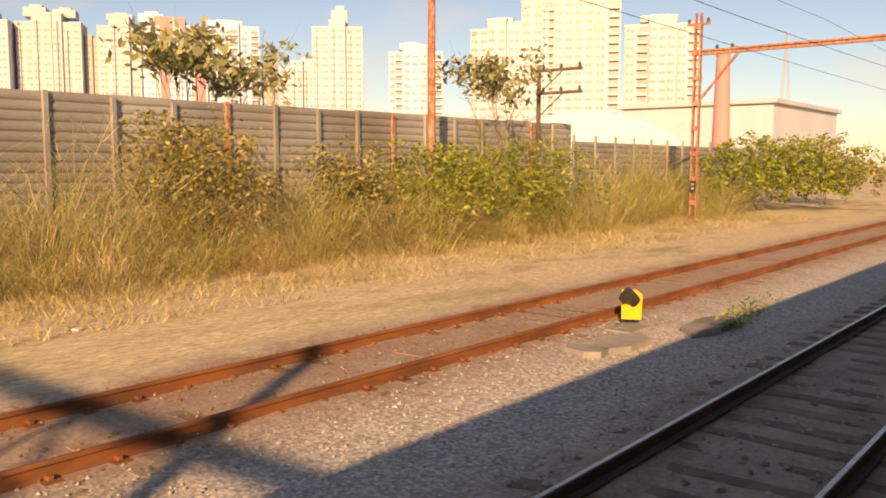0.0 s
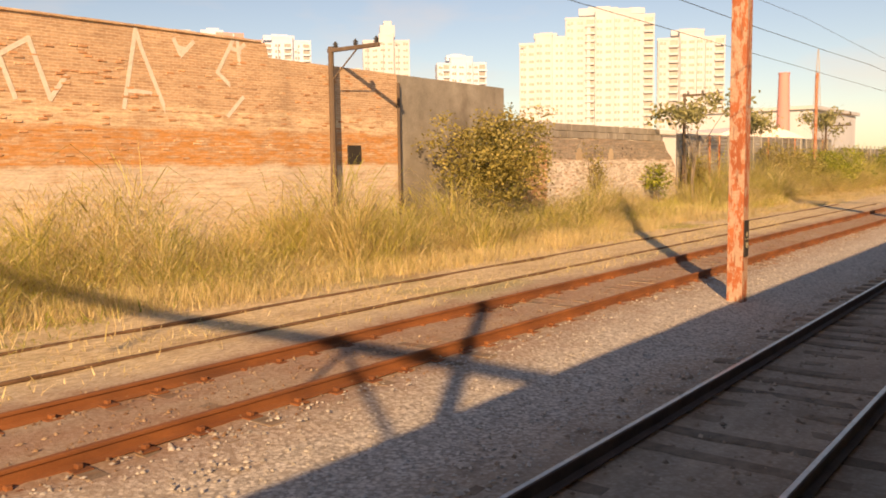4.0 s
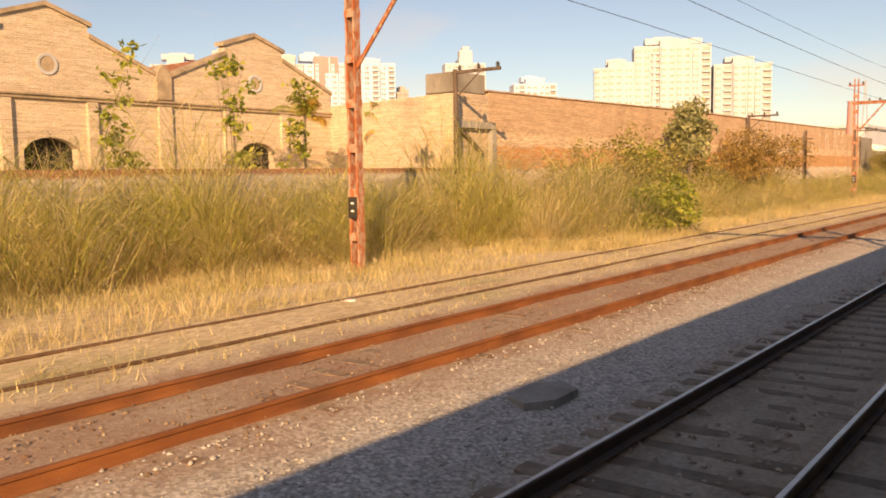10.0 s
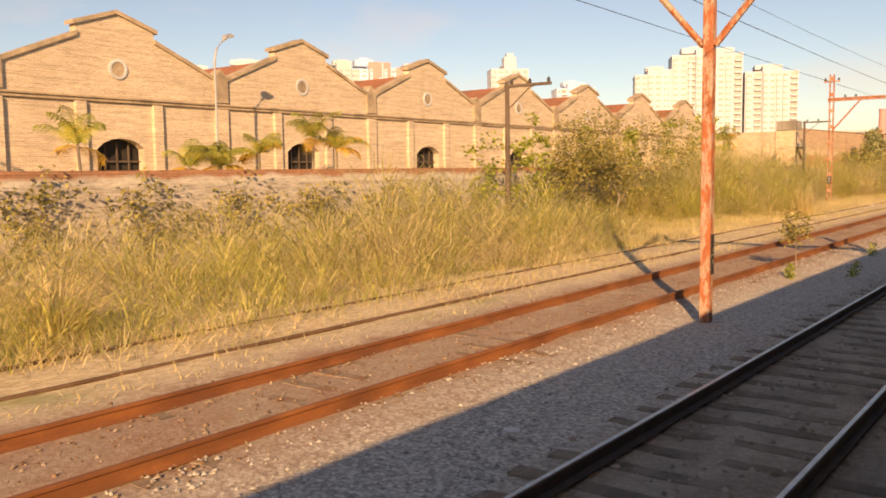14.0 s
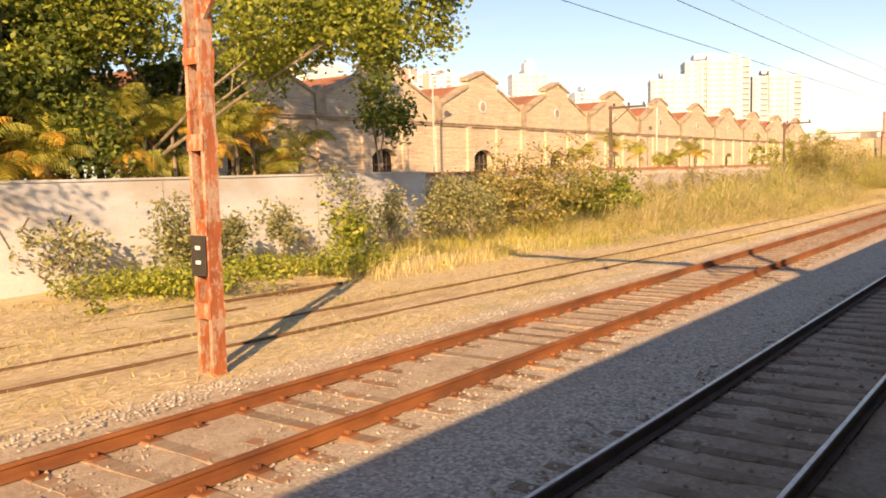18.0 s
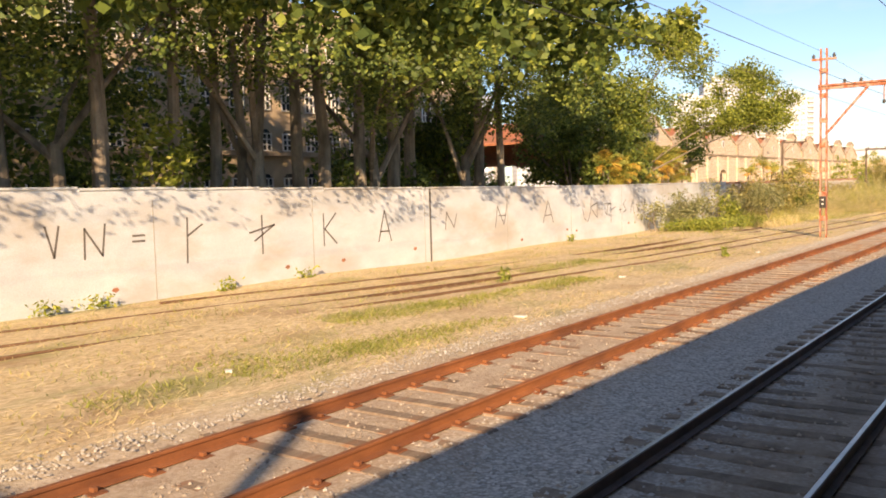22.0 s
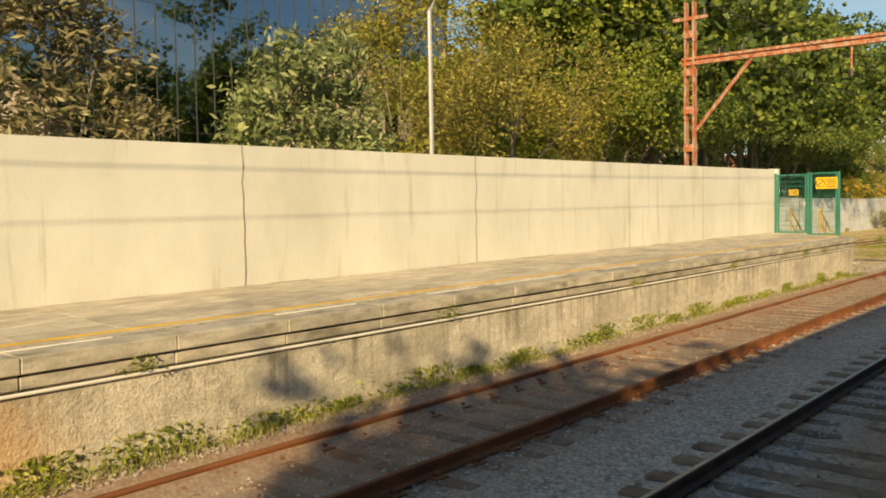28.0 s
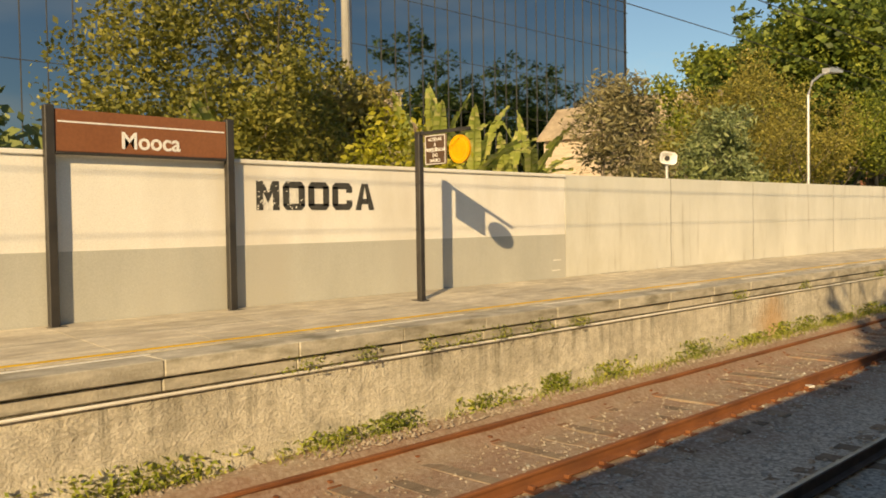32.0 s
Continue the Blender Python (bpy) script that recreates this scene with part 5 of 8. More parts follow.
# ---- far tower blocks ----
def tower(cx, cy, w, d, h, mat, face, floors, bays, label, crown=(), balcony=0, stripe=None, single=False):
    """A tower block turned by face degrees: three bodies of unequal depth and height, storeys of windows, balconies, roof blocks."""
    t = thing("tower_block", label, "apartment tower", (cx, cy, 0), "tower blocks on the skyline")
    rot = Matrix.Translation((cx, cy, 0)) @ pose(0, 0, 0, 0, 0, face)

    def put(name, g, m, parent, lab=""):
        g.v = [tuple(rot @ Vector(p)) for p in g.v]
        return part(name, g, m, parent, lab)
    a, b = random.uniform(-0.26, -0.14), random.uniform(0.12, 0.26)
    lows = [random.uniform(0.93, 0.97), 1.0, random.uniform(0.94, 0.985)]
    fh = h / floors
    for i, (u0, u1, dy) in enumerate(((-0.5, a, 0.0), (a, b, 1.8), (b, 0.5, 0.5))):
        x0, x1, y0, hh = u0 * w, u1 * w, -d / 2 - dy, h * lows[i]
        painted = stripe and stripe[0] * 0.5 <= (u0 + u1) / 2 <= stripe[1] * 0.5
        body = put("body", Geo().box((x0, y0, 0), (x1, d / 2, hh), 0.15).box((x0 - 0.15, y0 - 0.15, hh - 0.5), (x1 + 0.15, d / 2, hh + 0.5)), mat, t)
        if painted and i == 2:
            put("coloured_strip", Geo().box((x0 + (x1 - x0) * 0.4, y0 - 0.25, 0), (x1 + 0.2, y0 + 0.5, hh + 0.9)), stripe[2], t, "salmon-red painted strip")
        if painted and i == 1:
            put("coloured_strip", Geo().box((x0, y0 - 0.25, 0), (x0 + (x1 - x0) * 0.45, y0 + 0.5, hh + 1.2)).box((x0, y0 - 0.2, hh * 0.88), (x1 + 0.1, y0 + 0.5, hh + 1.0)), stripe[2], t, "salmon-red painted strip")
        nb = max(1, round(bays * (u1 - u0)))
        for k in range(nb):
            u = x0 + (x1 - x0) * (k + 0.5) / nb
            g = Geo()
            if k % 2 == 0 and nb > 1:
                put("projecting_bay", Geo().box((u - 0.34 * (x1 - x0) / nb, y0 - 0.9, 0), (u + 0.06 * (x1 - x0) / nb, y0 + 0.2, hh * 0.955), 0.1), mat, body)
            elif nb > 1:
                put("shaft_rib", Geo().box((u + 0.36 * (x1 - x0) / nb, y0 - 0.55, 0), (u + 0.5 * (x1 - x0) / nb, y0 + 0.2, hh + 0.6), 0.05), mat, body)
            if balcony and (i != 1 and k == nb - 1 or balcony > 3 and k % 2 == 1):
                gp = Geo()
                for fl in range(2, floors - 1):
                    g.box((u - 1.7, y0 - 0.08, fl * fh + 0.9), (u + 1.7, y0 + 0.05, fl * fh + fh * 0.92))
                    gp.box((u - 1.9, y0 - 1.3, fl * fh - 0.1), (u + 1.9, y0, fl * fh + 0.85))
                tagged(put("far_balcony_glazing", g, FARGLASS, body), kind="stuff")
                tagged(put("far_balcony_work", gp, mat, body), kind="stuff")
                continue
            for s in (-0.16, 0.16):
                v = u + s * (x1 - x0) / nb
                for fl in range(2, floors - 1):
                    if single:
                        wo = new("window", FAR_WINDOW)
                        wo.parent = body
                        wo.matrix_basis = rot @ Matrix.Translation((v, y0 - (0.9 if k % 2 == 0 and nb > 1 and s < 0 else 0.0), fl * fh + fh * 0.36))
                    elif random.random() < 0.9:
                        z = fl * fh + fh * 0.36
                        out = 0.9 if k % 2 == 0 and nb > 1 and s < 0 else 0.0
                        g.box((v - 0.52, y0 - out - 0.1, z), (v + 0.52, y0 - out + 0.05, z + fh * random.choice((0.36, 0.42, 0.3))))
            if g.v:
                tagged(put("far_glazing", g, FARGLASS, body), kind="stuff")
        if i == 0:
            for k in range(max(2, int(d / 5))):
                v = -d / 2 + d * (k + 0.5) / max(2, int(d / 5))
                g = Geo()
                for fl in range(2, floors - 1):
                    g.box((x0 - 0.1, v - 0.6, fl * fh + fh * 0.35), (x0 + 0.05, v + 0.6, fl * fh + fh * 0.72))
                tagged(put("far_glazing", g, FARGLASS, body), kind="stuff")
    for (a0, a1, hh) in crown:
        put("roof_block", Geo().box((a0 * w, -d * 0.3, h - 1), (a1 * w, d * 0.3, h + hh * 0.7), 0.1).box((a0 * w + (a1 - a0) * w * 0.25, -d * 0.2, h), (a1 * w - (a1 - a0) * w * 0.2, d * 0.2, h + hh), 0.1), mat, t)
    return t


# glass paled to stand for the low contrast of distance haze
FARGLASS = surf("hazed_windows", (0.25, 0.25, 0.25), (0.38, 0.37, 0.36), 0.4, 0.4)
# wall tones shifted blue against the warm sun; haze is in the colour
CREAM = tower_material("cream_render_blued", (0.46, 0.505, 0.565), (0.52, 0.565, 0.625))
WHITET = tower_material("white_render_blued", (0.49, 0.585, 0.72), (0.55, 0.645, 0.78))
BEIGET = tower_material("sand_render_blued", (0.45, 0.48, 0.515), (0.51, 0.54, 0.575))
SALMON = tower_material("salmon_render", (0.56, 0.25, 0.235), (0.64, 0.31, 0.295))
# darker tower tone, with the shade on a slab put into the colour
SHADET = tower_material("shaded_grey_render", (0.38, 0.36, 0.34), (0.46, 0.44, 0.41))
FAR_WINDOW = Geo().box((-0.55, -0.1, 0), (0.55, 0.05, 1.2)).mesh("window", FARGLASS)
F1 = -38
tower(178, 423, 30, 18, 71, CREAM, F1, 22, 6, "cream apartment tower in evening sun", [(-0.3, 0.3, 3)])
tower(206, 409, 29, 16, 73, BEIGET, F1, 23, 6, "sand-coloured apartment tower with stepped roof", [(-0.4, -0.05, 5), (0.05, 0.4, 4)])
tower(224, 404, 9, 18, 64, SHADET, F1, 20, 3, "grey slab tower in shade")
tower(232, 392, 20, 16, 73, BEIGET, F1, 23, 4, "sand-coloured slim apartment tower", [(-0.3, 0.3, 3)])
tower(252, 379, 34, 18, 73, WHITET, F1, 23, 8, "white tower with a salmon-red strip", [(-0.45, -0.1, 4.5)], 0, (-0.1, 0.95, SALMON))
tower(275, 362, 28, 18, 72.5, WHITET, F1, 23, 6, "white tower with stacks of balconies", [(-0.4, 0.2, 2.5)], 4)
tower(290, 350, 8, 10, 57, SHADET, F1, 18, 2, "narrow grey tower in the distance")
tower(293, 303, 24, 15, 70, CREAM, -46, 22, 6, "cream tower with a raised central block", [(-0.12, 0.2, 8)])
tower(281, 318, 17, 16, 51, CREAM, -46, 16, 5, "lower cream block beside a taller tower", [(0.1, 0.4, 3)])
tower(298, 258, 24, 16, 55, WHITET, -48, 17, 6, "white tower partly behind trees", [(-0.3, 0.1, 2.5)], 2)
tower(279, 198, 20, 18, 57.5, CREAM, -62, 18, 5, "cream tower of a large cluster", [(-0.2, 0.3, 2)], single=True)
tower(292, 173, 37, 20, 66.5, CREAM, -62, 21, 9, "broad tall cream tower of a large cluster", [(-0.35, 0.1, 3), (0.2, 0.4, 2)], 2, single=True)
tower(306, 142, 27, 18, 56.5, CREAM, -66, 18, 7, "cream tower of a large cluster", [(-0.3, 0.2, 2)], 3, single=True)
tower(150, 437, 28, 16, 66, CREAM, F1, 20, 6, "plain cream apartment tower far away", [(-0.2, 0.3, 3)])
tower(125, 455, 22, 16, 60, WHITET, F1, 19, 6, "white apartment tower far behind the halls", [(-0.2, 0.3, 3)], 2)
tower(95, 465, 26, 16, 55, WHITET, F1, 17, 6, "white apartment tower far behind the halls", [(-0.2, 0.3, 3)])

# low white sheds and a chimney at the end of the line
shed = thing("warehouse", "white warehouse with a low domed roof", "warehouse", (70, 42, 0))
dome = [(-9 + 18 * i / 16, 4.6 + 2.6 * math.cos((i / 8 - 1) * math.pi / 2) ** 0.8) for i in range(17)]
part("dome_roof", Geo().prism([(-9, 4.0)] + dome + [(9, 4.0)], lambda a, b, d: (66 + a * 0.75 + d * 0.6, 37 - a * 0.6 + d * 0.75, b), 20), WHITESIGN, shed, "bright white curved roof")
part("wall", Geo().prism([(-8.8, -0.2), (8.8, -0.2), (8.8, 4.0), (-8.8, 4.0)], lambda a, b, d: (66 + a * 0.75 + d * 0.6, 37 - a * 0.6 + d * 0.75, b), 20), WHITET, shed)
shed = thing("warehouse", "white flat shed beyond the fence", "warehouse", (50, 40, 0))
part("wall", Geo().box((38, 40, -0.2), (58, 60, 5.6), 0.1), WHITESIGN, shed)
part("roof", Geo().box((37.5, 39.5, 5.6), (58.5, 60.5, 6.1), 0.05), WHITESIGN, shed)
shed = thing("warehouse", "long pale industrial shed in the distance", "warehouse", (210, 80, 0))
part("wall", Geo().box((190, 62, -0.2), (240, 98, 16), 0.1), CREAM, shed)
part("roof", Geo().box((189, 61, 16), (241, 99, 17), 0.1), BEIGET, shed)
chim = thing("brick_chimney", "tall tapering red brick chimney in the distance", "chimney", (150, 58, 0))
part("shaft", Geo().tube([(150, 58, 0), (150, 58, 21.5), (150, 58, 22.2)], [1.7, 1.15, 1.3], 16), SALMON, chim)
mast = thing("pylon", "thin lattice mast far down the line", "pylon", (210, 66, 0))
for s, u in ((-1, -1), (1, -1), (1, 1), (-1, 1)):
    part("leg", Geo().tube([(210 + s * 1.6, 66 + u * 1.6, 0), (210 + s * 0.1, 66 + u * 0.1, 34)], 0.09, 5), GALV, mast)
for z_ in range(4, 32, 4):
    w_ = 1.6 * (1 - z_ / 35)
    part("brace", Geo().tube([(210 - w_, 66 - w_, z_), (210 + w_, 66 - w_, z_ + 3)], 0.06, 4), GALV, mast)

# ---- building behind the trees ----
mill = thing("old_mill", "long beige rendered building with rows of arched windows behind trees", "building", (-230, 40, 0))
mwall = part("wall", Geo().box((-244, 38, -0.2), (-204, 50, 13.5), 0.05), BEIGE, mill)
part("cornice", Geo().box((-244.2, 37.75, 4.75), (-203.8, 38, 5.05), 0.03), STONE, mill)
part("cornice", Geo().box((-244.2, 37.7, 13.3), (-203.8, 38.2, 13.7), 0.03), STONE, mill)
for i in range(20):
    wx = -243.1 + i * 1.92
    for z0, h in ((2.2, 1.3), (5.1, 0.95), (7.4, 1.4), (10.2, 1.4)):
        win = part("window", Geo().prism([(wx - 0.5, z0), (wx + 0.5, z0), (wx + 0.5, z0 + h), (wx + 0.25, z0 + h + 0.25), (wx - 0.25, z0 + h + 0.25), (wx - 0.5, z0 + h)], lambda a, b, d: (a, 37.97 + d, b), 0.06), GLASS, mwall)
        g = Geo()
        for k in (-0.5, -0.17, 0.17, 0.5):
            g.box((wx + k - 0.03, 37.9, z0), (wx + k + 0.03, 37.98, z0 + h))
        for k in range(4):
            g.box((wx - 0.53, 37.9, z0 + h * k / 3 - 0.03), (wx + 0.53, 37.98, z0 + h * k / 3 + 0.03))
        part("window_frame", g, WHITESIGN, mwall)

# ---- glass office block behind the station ----
office = thing("glass_office", "large office block clad in dark blue mirror glass", "office building", (-282, 44, 0))
part("core", Geo().box((-330, 44.1, -0.2), (-244.4, 60, 31.5), 0.05), DARKIN, office)
pane_mesh = Geo().box((-0.61, -0.03, 0.02), (0.61, 0.03, 3.48)).mesh("glass_pane", MIRROR)
for i in range(68):
    part("mullion", Geo().box((-329.4 + i * 1.25 - 0.645, 43.93, 0), (-329.4 + i * 1.25 - 0.605, 44.06, 31.5)), WIREM, office)
    for j in range(1, 8 if i > 14 else 1):
        p_ = new("glass_pane", pane_mesh)
        p_.parent = office
        p_.location = (-329.4 + i * 1.25 + 282, 0, 3.5 * j)
        p_.rotation_euler = (random.uniform(-0.002, 0.002), 0, random.uniform(-0.002, 0.002))
for j in range(1, 10):
    part("transom", Geo().box((-330, 43.95, 3.5 * j - 0.02), (-244.4, 44.05, 3.5 * j + 0.015)), WIREM, office)

# ---- station platform ----
PX0, PX1 = -345.0, -265.45
plat = solid("platform", Geo().prism([(9.21, -0.35), (12.2, -0.35), (12.2, 1.40), (9.21, 1.255)], lambda a, b, d: (PX0 + d, a, b), PX1 - PX0), FACE, "station platform with a rough stained rendered face", "platform")
x_ = PX1
i = 0
while x_ > PX0:
    w_ = 1.55 + random.uniform(-0.08, 0.08)
    dz = random.uniform(-0.006, 0.006)
    part("edge_stone", Geo().box((x_ - w_ + 0.006, 9.10 + random.uniform(-0.006, 0.006), 1.112), (x_, 9.62, 1.275 + dz), 0.011), COPING, plat)
    part("ledge_stone", Geo().box((x_ - w_ + 0.008, 9.145 + random.uniform(0, 0.012), 0.965), (x_, 9.5, 1.092), 0.012), COPING, plat)
    x_ -= w_
x_ = PX1
while x_ > -318:
    for j in range(4):
        y0 = 9.63 + j * 0.55
        zz0, zz1 = 1.262 + (y0 - 9.32) * 0.0503, 1.262 + (y0 + 0.54 - 9.32) * 0.0503
        g = Geo().add([(x_ - 1.09, y0, zz0), (x_, y0, zz0), (x_, y0 + 0.54, zz1), (x_ - 1.09, y0 + 0.54, zz1),
                       (x_ - 1.09, y0, zz0 + 0.018), (x_, y0, zz0 + 0.018), (x_, y0 + 0.54, zz1 + 0.018), (x_ - 1.09, y0 + 0.54, zz1 + 0.018)],
                      [(4, 5, 6, 7), (0, 1, 5, 4), (1, 2, 6, 5), (2, 3, 7, 6), (3, 0, 4, 7)])
        part("paving_slab", g, PAVING, plat)
    x_ -= 1.1
part("conduit", Geo().tube([(PX1 - 0.6, 9.178, 0.925), (-280, 9.178, 0.92), (-300, 9.178, 0.925), (PX0, 9.178, 0.92)], 0.018, 8), WHITEP, plat, "pale pipe along the platform face")
part("warning_line", Geo().box((PX0, 9.70, 1.29), (PX1 - 0.2, 9.745, 1.312)), YELLOW, plat, "thin yellow safety line")
x_ = -267
while x_ > -320:
    w_ = random.uniform(1.0, 2.2)
    part("edge_line", Geo().box((x_ - w_, 9.5, 1.27), (x_, 9.56, 1.284)), WHITEP, plat, "worn white edge line")
    x_ -= w_ + random.uniform(0.5, 3.0)

wall_top = lambda x: float(np.interp(-x, [265, 297, 345], [3.66, 3.45, 3.4]))
pts = [(-265.35, 11.84, 3.66), (-281, 11.84, 3.55), (-297.08, 11.84, 3.455)]
st_wall = wall_run("wall_station", pts, 0.18, STATION, "cream cement platform wall with cracks and dark runs", 0.0)
for jx in (-268.9, -271.8, -276.5, -283.0, -288.7, -293.0):
    jl = [(jx, 1.42)]
    for k in range(8):
        jl.append((jx + random.uniform(-0.03, 0.03), 1.6 + k * (wall_top(jx) - 1.7) / 8))
    jl.append((jx, wall_top(jx)))
    L(st_wall, CONCRETE, [jl], 11.84, 0.025, "crack")
x_ = -265.6
while x_ > -297:
    w_ = random.uniform(0.5, 1.6)
    part("dirt_line", Geo().box((x_ - w_, 11.80 + random.uniform(0, 0.02), 1.375), (x_, 11.838, 1.395 + random.uniform(0, 0.02))), OLDTOP, st_wall)
    x_ -= w_ + random.uniform(0, 0.4)
part("end_post", Geo().box((-265.45, 11.75, 1.35), (-265.2, 12.1, 3.69), 0.015), STATION, st_wall)
wh = wall_run("wall_painted", [(-297.1, 11.84, 3.45), (-345, 11.84, 3.4)], 0.18, WHITEP, "platform wall painted white above and grey below", 0.0)
part("grey_band", Geo().box((-345, 11.833, 1.36), (-297.1, 11.845, 2.265)), GREYP, wh, "grey painted lower band")
part("capping", Geo().box((-345, 11.8, 3.4), (-297.1, 12.05, 3.46), 0.01), WHITEP, wh)


def block_letters(text, x0, z0, w, h, gap, y, mat, parent):
    """Broad squared stencil letters with cut corners on a wall that faces the line."""
    t = 0.29 * w
    c = 0.16 * w
    for i, ch in enumerate(text):
        x = x0 + i * (w + gap)
        g = Geo()
        P = lambda pts: g.prism([(x + a * w, z0 + b * h) for a, b in pts], lambda a, b, d: (a, y - 0.005 + d, b), 0.003)
        q = t / w
        r = t / h * 0.85
        k = c / w
        m = c / h
        if ch == "M":
            P([(0, 0), (q, 0), (q, 1), (0, 1)])
            P([(1 - q, 0), (1, 0), (1, 1), (1 - q, 1)])
            P([(q, 1), (q, 0.62), (0.5, 0.25), (0.5, 0.62)])
            P([(1 - q, 1), (0.5, 0.62), (0.5, 0.25), (1 - q, 0.62)])
        elif ch in "OC":
            P([(0, m), (q, m), (q, 1 - m), (0, 1 - m)])
            P([(0, m), (k, 0), (1 - k, 0), (1, m), (1, r), (0, r)])
            P([(0, 1 - r), (1, 1 - r), (1, 1 - m), (1 - k, 1), (k, 1), (0, 1 - m)])
            if ch == "O":
                P([(1 - q, m), (1, m), (1, 1 - m), (1 - q, 1 - m)])
            else:
                P([(1 - q, r), (1, r), (1, 0.36), (1 - q, 0.36)])
                P([(1 - q, 0.64), (1, 0.64), (1, 1 - r), (1 - q, 1 - r)])
        elif ch == "A":
            P([(0, 0), (q, 0), (0.5 + 0.02, 0.98), (0.34, 1)])
            P([(1 - q, 0), (1, 0), (0.66, 1), (0.5 - 0.02, 0.98)])
            P([(0.3, 0.22), (0.7, 0.22), (0.64, 0.42), (0.36, 0.42)])
        part("stencil_letter", g, mat, parent)


block_letters("MOOCA", -304.28, 2.755, 0.385, 0.415, 0.062, 11.84, STENCIL, wh)
for k in range(46):
    px_, pz_ = random.uniform(-304.3, -303.5), random.uniform(2.76, 3.16)
    part("paint_flake", Geo().box((px_, 11.828, pz_), (px_ + random.uniform(0.008, 0.03), 11.8345, pz_ + random.uniform(0.008, 0.03))), WHITEP, wh)
for a_, b_ in (((-297.5, 1.75), (-297.25, 1.95)), ((-297.55, 1.55), (-297.3, 1.72))):
    part("pale_scribble", Geo().box((a_[0], 11.829, a_[1]), (b_[0], 11.834, a_[1] + 0.02)), WHITEP, wh)

# station name board
nb = thing("station_sign", "brown station name board with white lettering on two dark posts", "sign", (-306, 11.6, 1.38), "platform signs")
for px_ in (-307.12, -304.75):
    part("post", Geo().box((px_ - 0.055, 11.70, 1.37), (px_ + 0.055, 11.80, 3.98), 0.008), BLACKP, nb)
    part("foot_plate", Geo().box((px_ - 0.12, 11.62, 1.372), (px_ + 0.12, 11.82, 1.40), 0.006), BLACKP, nb)
brd = part("board", Geo().box((-307.06, 11.715, 3.445), (-304.81, 11.785, 3.94), 0.006), BROWNP, nb)
part("line", Geo().box((-307.03, 11.709, 3.785), (-304.84, 11.716, 3.805)), WHITESIGN, brd)
lettering("Mooca", 0.29, (-305.88, 11.713, 3.60), (90, 0, 0), WHITESIGN, brd, "white station name lettering", 0.003, 0.78)
part("rim", Geo().box((-307.06, 11.705, 3.415), (-304.81, 11.79, 3.445), 0.004), BLACKP, nb)

# radio sign and orange disc on a bracket
rs = thing("signal_sign", "dark post whose bracket holds a brown notice and orange disc", "sign", (-301.990, 10.9, 1.36), "platform signs")
part("post", Geo().box((-302.040, 10.86, 1.34), (-301.940, 10.96, 3.92), 0.008), BLACKP, rs)
part("foot_plate", Geo().box((-302.110, 10.79, 1.345), (-301.93, 11.03, 1.37), 0.006), BLACKP, rs)
part("bracket", Geo().box((-302.010, 9.85, 3.86), (-301.970, 10.9, 3.91), 0.004), BLACKP, rs)
pn = part("notice", Geo().box((-302.000, 10.32, 3.40), (-301.970, 10.78, 3.85), 0.01), NOTICEP, rs, "small dark brown notice with cream border")
for a, b in (((-302.006, 10.34, 3.83), (-302.000, 10.76, 3.84)), ((-302.006, 10.34, 3.41), (-302.000, 10.76, 3.42)), ((-302.006, 10.34, 3.41), (-302.000, 10.35, 3.84)), ((-302.006, 10.75, 3.41), (-302.000, 10.76, 3.84))):
    part("border", Geo().box(a, b), WHITESIGN, pn)
for k, w in enumerate(("ALTERAR", "A", "FREQUÊNCIA", "DO", "RÁDIO")):
    lettering(w, 0.07, (-302.006, 10.55, 3.775 - k * 0.078), (90, 0, -90), WHITESIGN, pn, "", 0.001)
dk = part("disc", Geo().tube([(-302.010, 10.05, 3.6), (-301.970, 10.05, 3.6)], 0.205, 28), ORANGE, rs, "round orange warning disc with a yellow ring")
rg = Geo()
for k in range(28):
    a0, a1 = 2 * math.pi * k / 28, 2 * math.pi * (k + 1) / 28
    q = [(-302.014, 10.05 + r * math.cos(a), 3.6 + r * math.sin(a)) for a in (a0, a1) for r in (0.15, 0.165)]
    rg.add(q, [(0, 1, 3, 2)])
part("ring", rg, YELLOW, dk)
part("hook", Geo().tube([(-301.990, 10.05, 3.8), (-301.990, 10.05, 3.88)], 0.008, 6), BLACKP, rs)

# loudspeaker on the wall
sp = thing("loudspeaker", "white horn loudspeaker on a short post above the wall", "loudspeaker", (-293.0, 11.95, 3.5))
part("post", Geo().tube([(-293.0, 11.93, 3.45), (-293.0, 11.93, 3.85)], 0.035, 8), GALV, sp)
hm = Matrix.Translation((-293.05, 11.86, 3.96)) @ pose(0, 0, 0, 0, 8, -38)
hg = Geo()
rings = []
for d_, w_, h_ in ((0.28, 0.05, 0.05), (0.12, 0.09, 0.07), (0.0, 0.21, 0.15), (-0.02, 0.21, 0.15), (-0.01, 0.18, 0.125), (0.1, 0.07, 0.05)):
    rings.append([hm @ Vector((w_ * math.copysign(abs(math.cos(q)) ** 0.55, math.cos(q)), d_, h_ * math.copysign(abs(math.sin(q)) ** 0.55, math.sin(q)))) for q in [math.pi * i / 10 for i in range(20)]])
hg.add([v[:] for r_ in rings for v in r_], [(i * 20 + k, i * 20 + (k + 1) % 20, i * 20 + 20 + (k + 1) % 20, i * 20 + 20 + k) for i in range(5) for k in range(20)] + [tuple(range(19, -1, -1)), tuple(range(100, 120))])
part("horn", hg, WHITESIGN, sp)
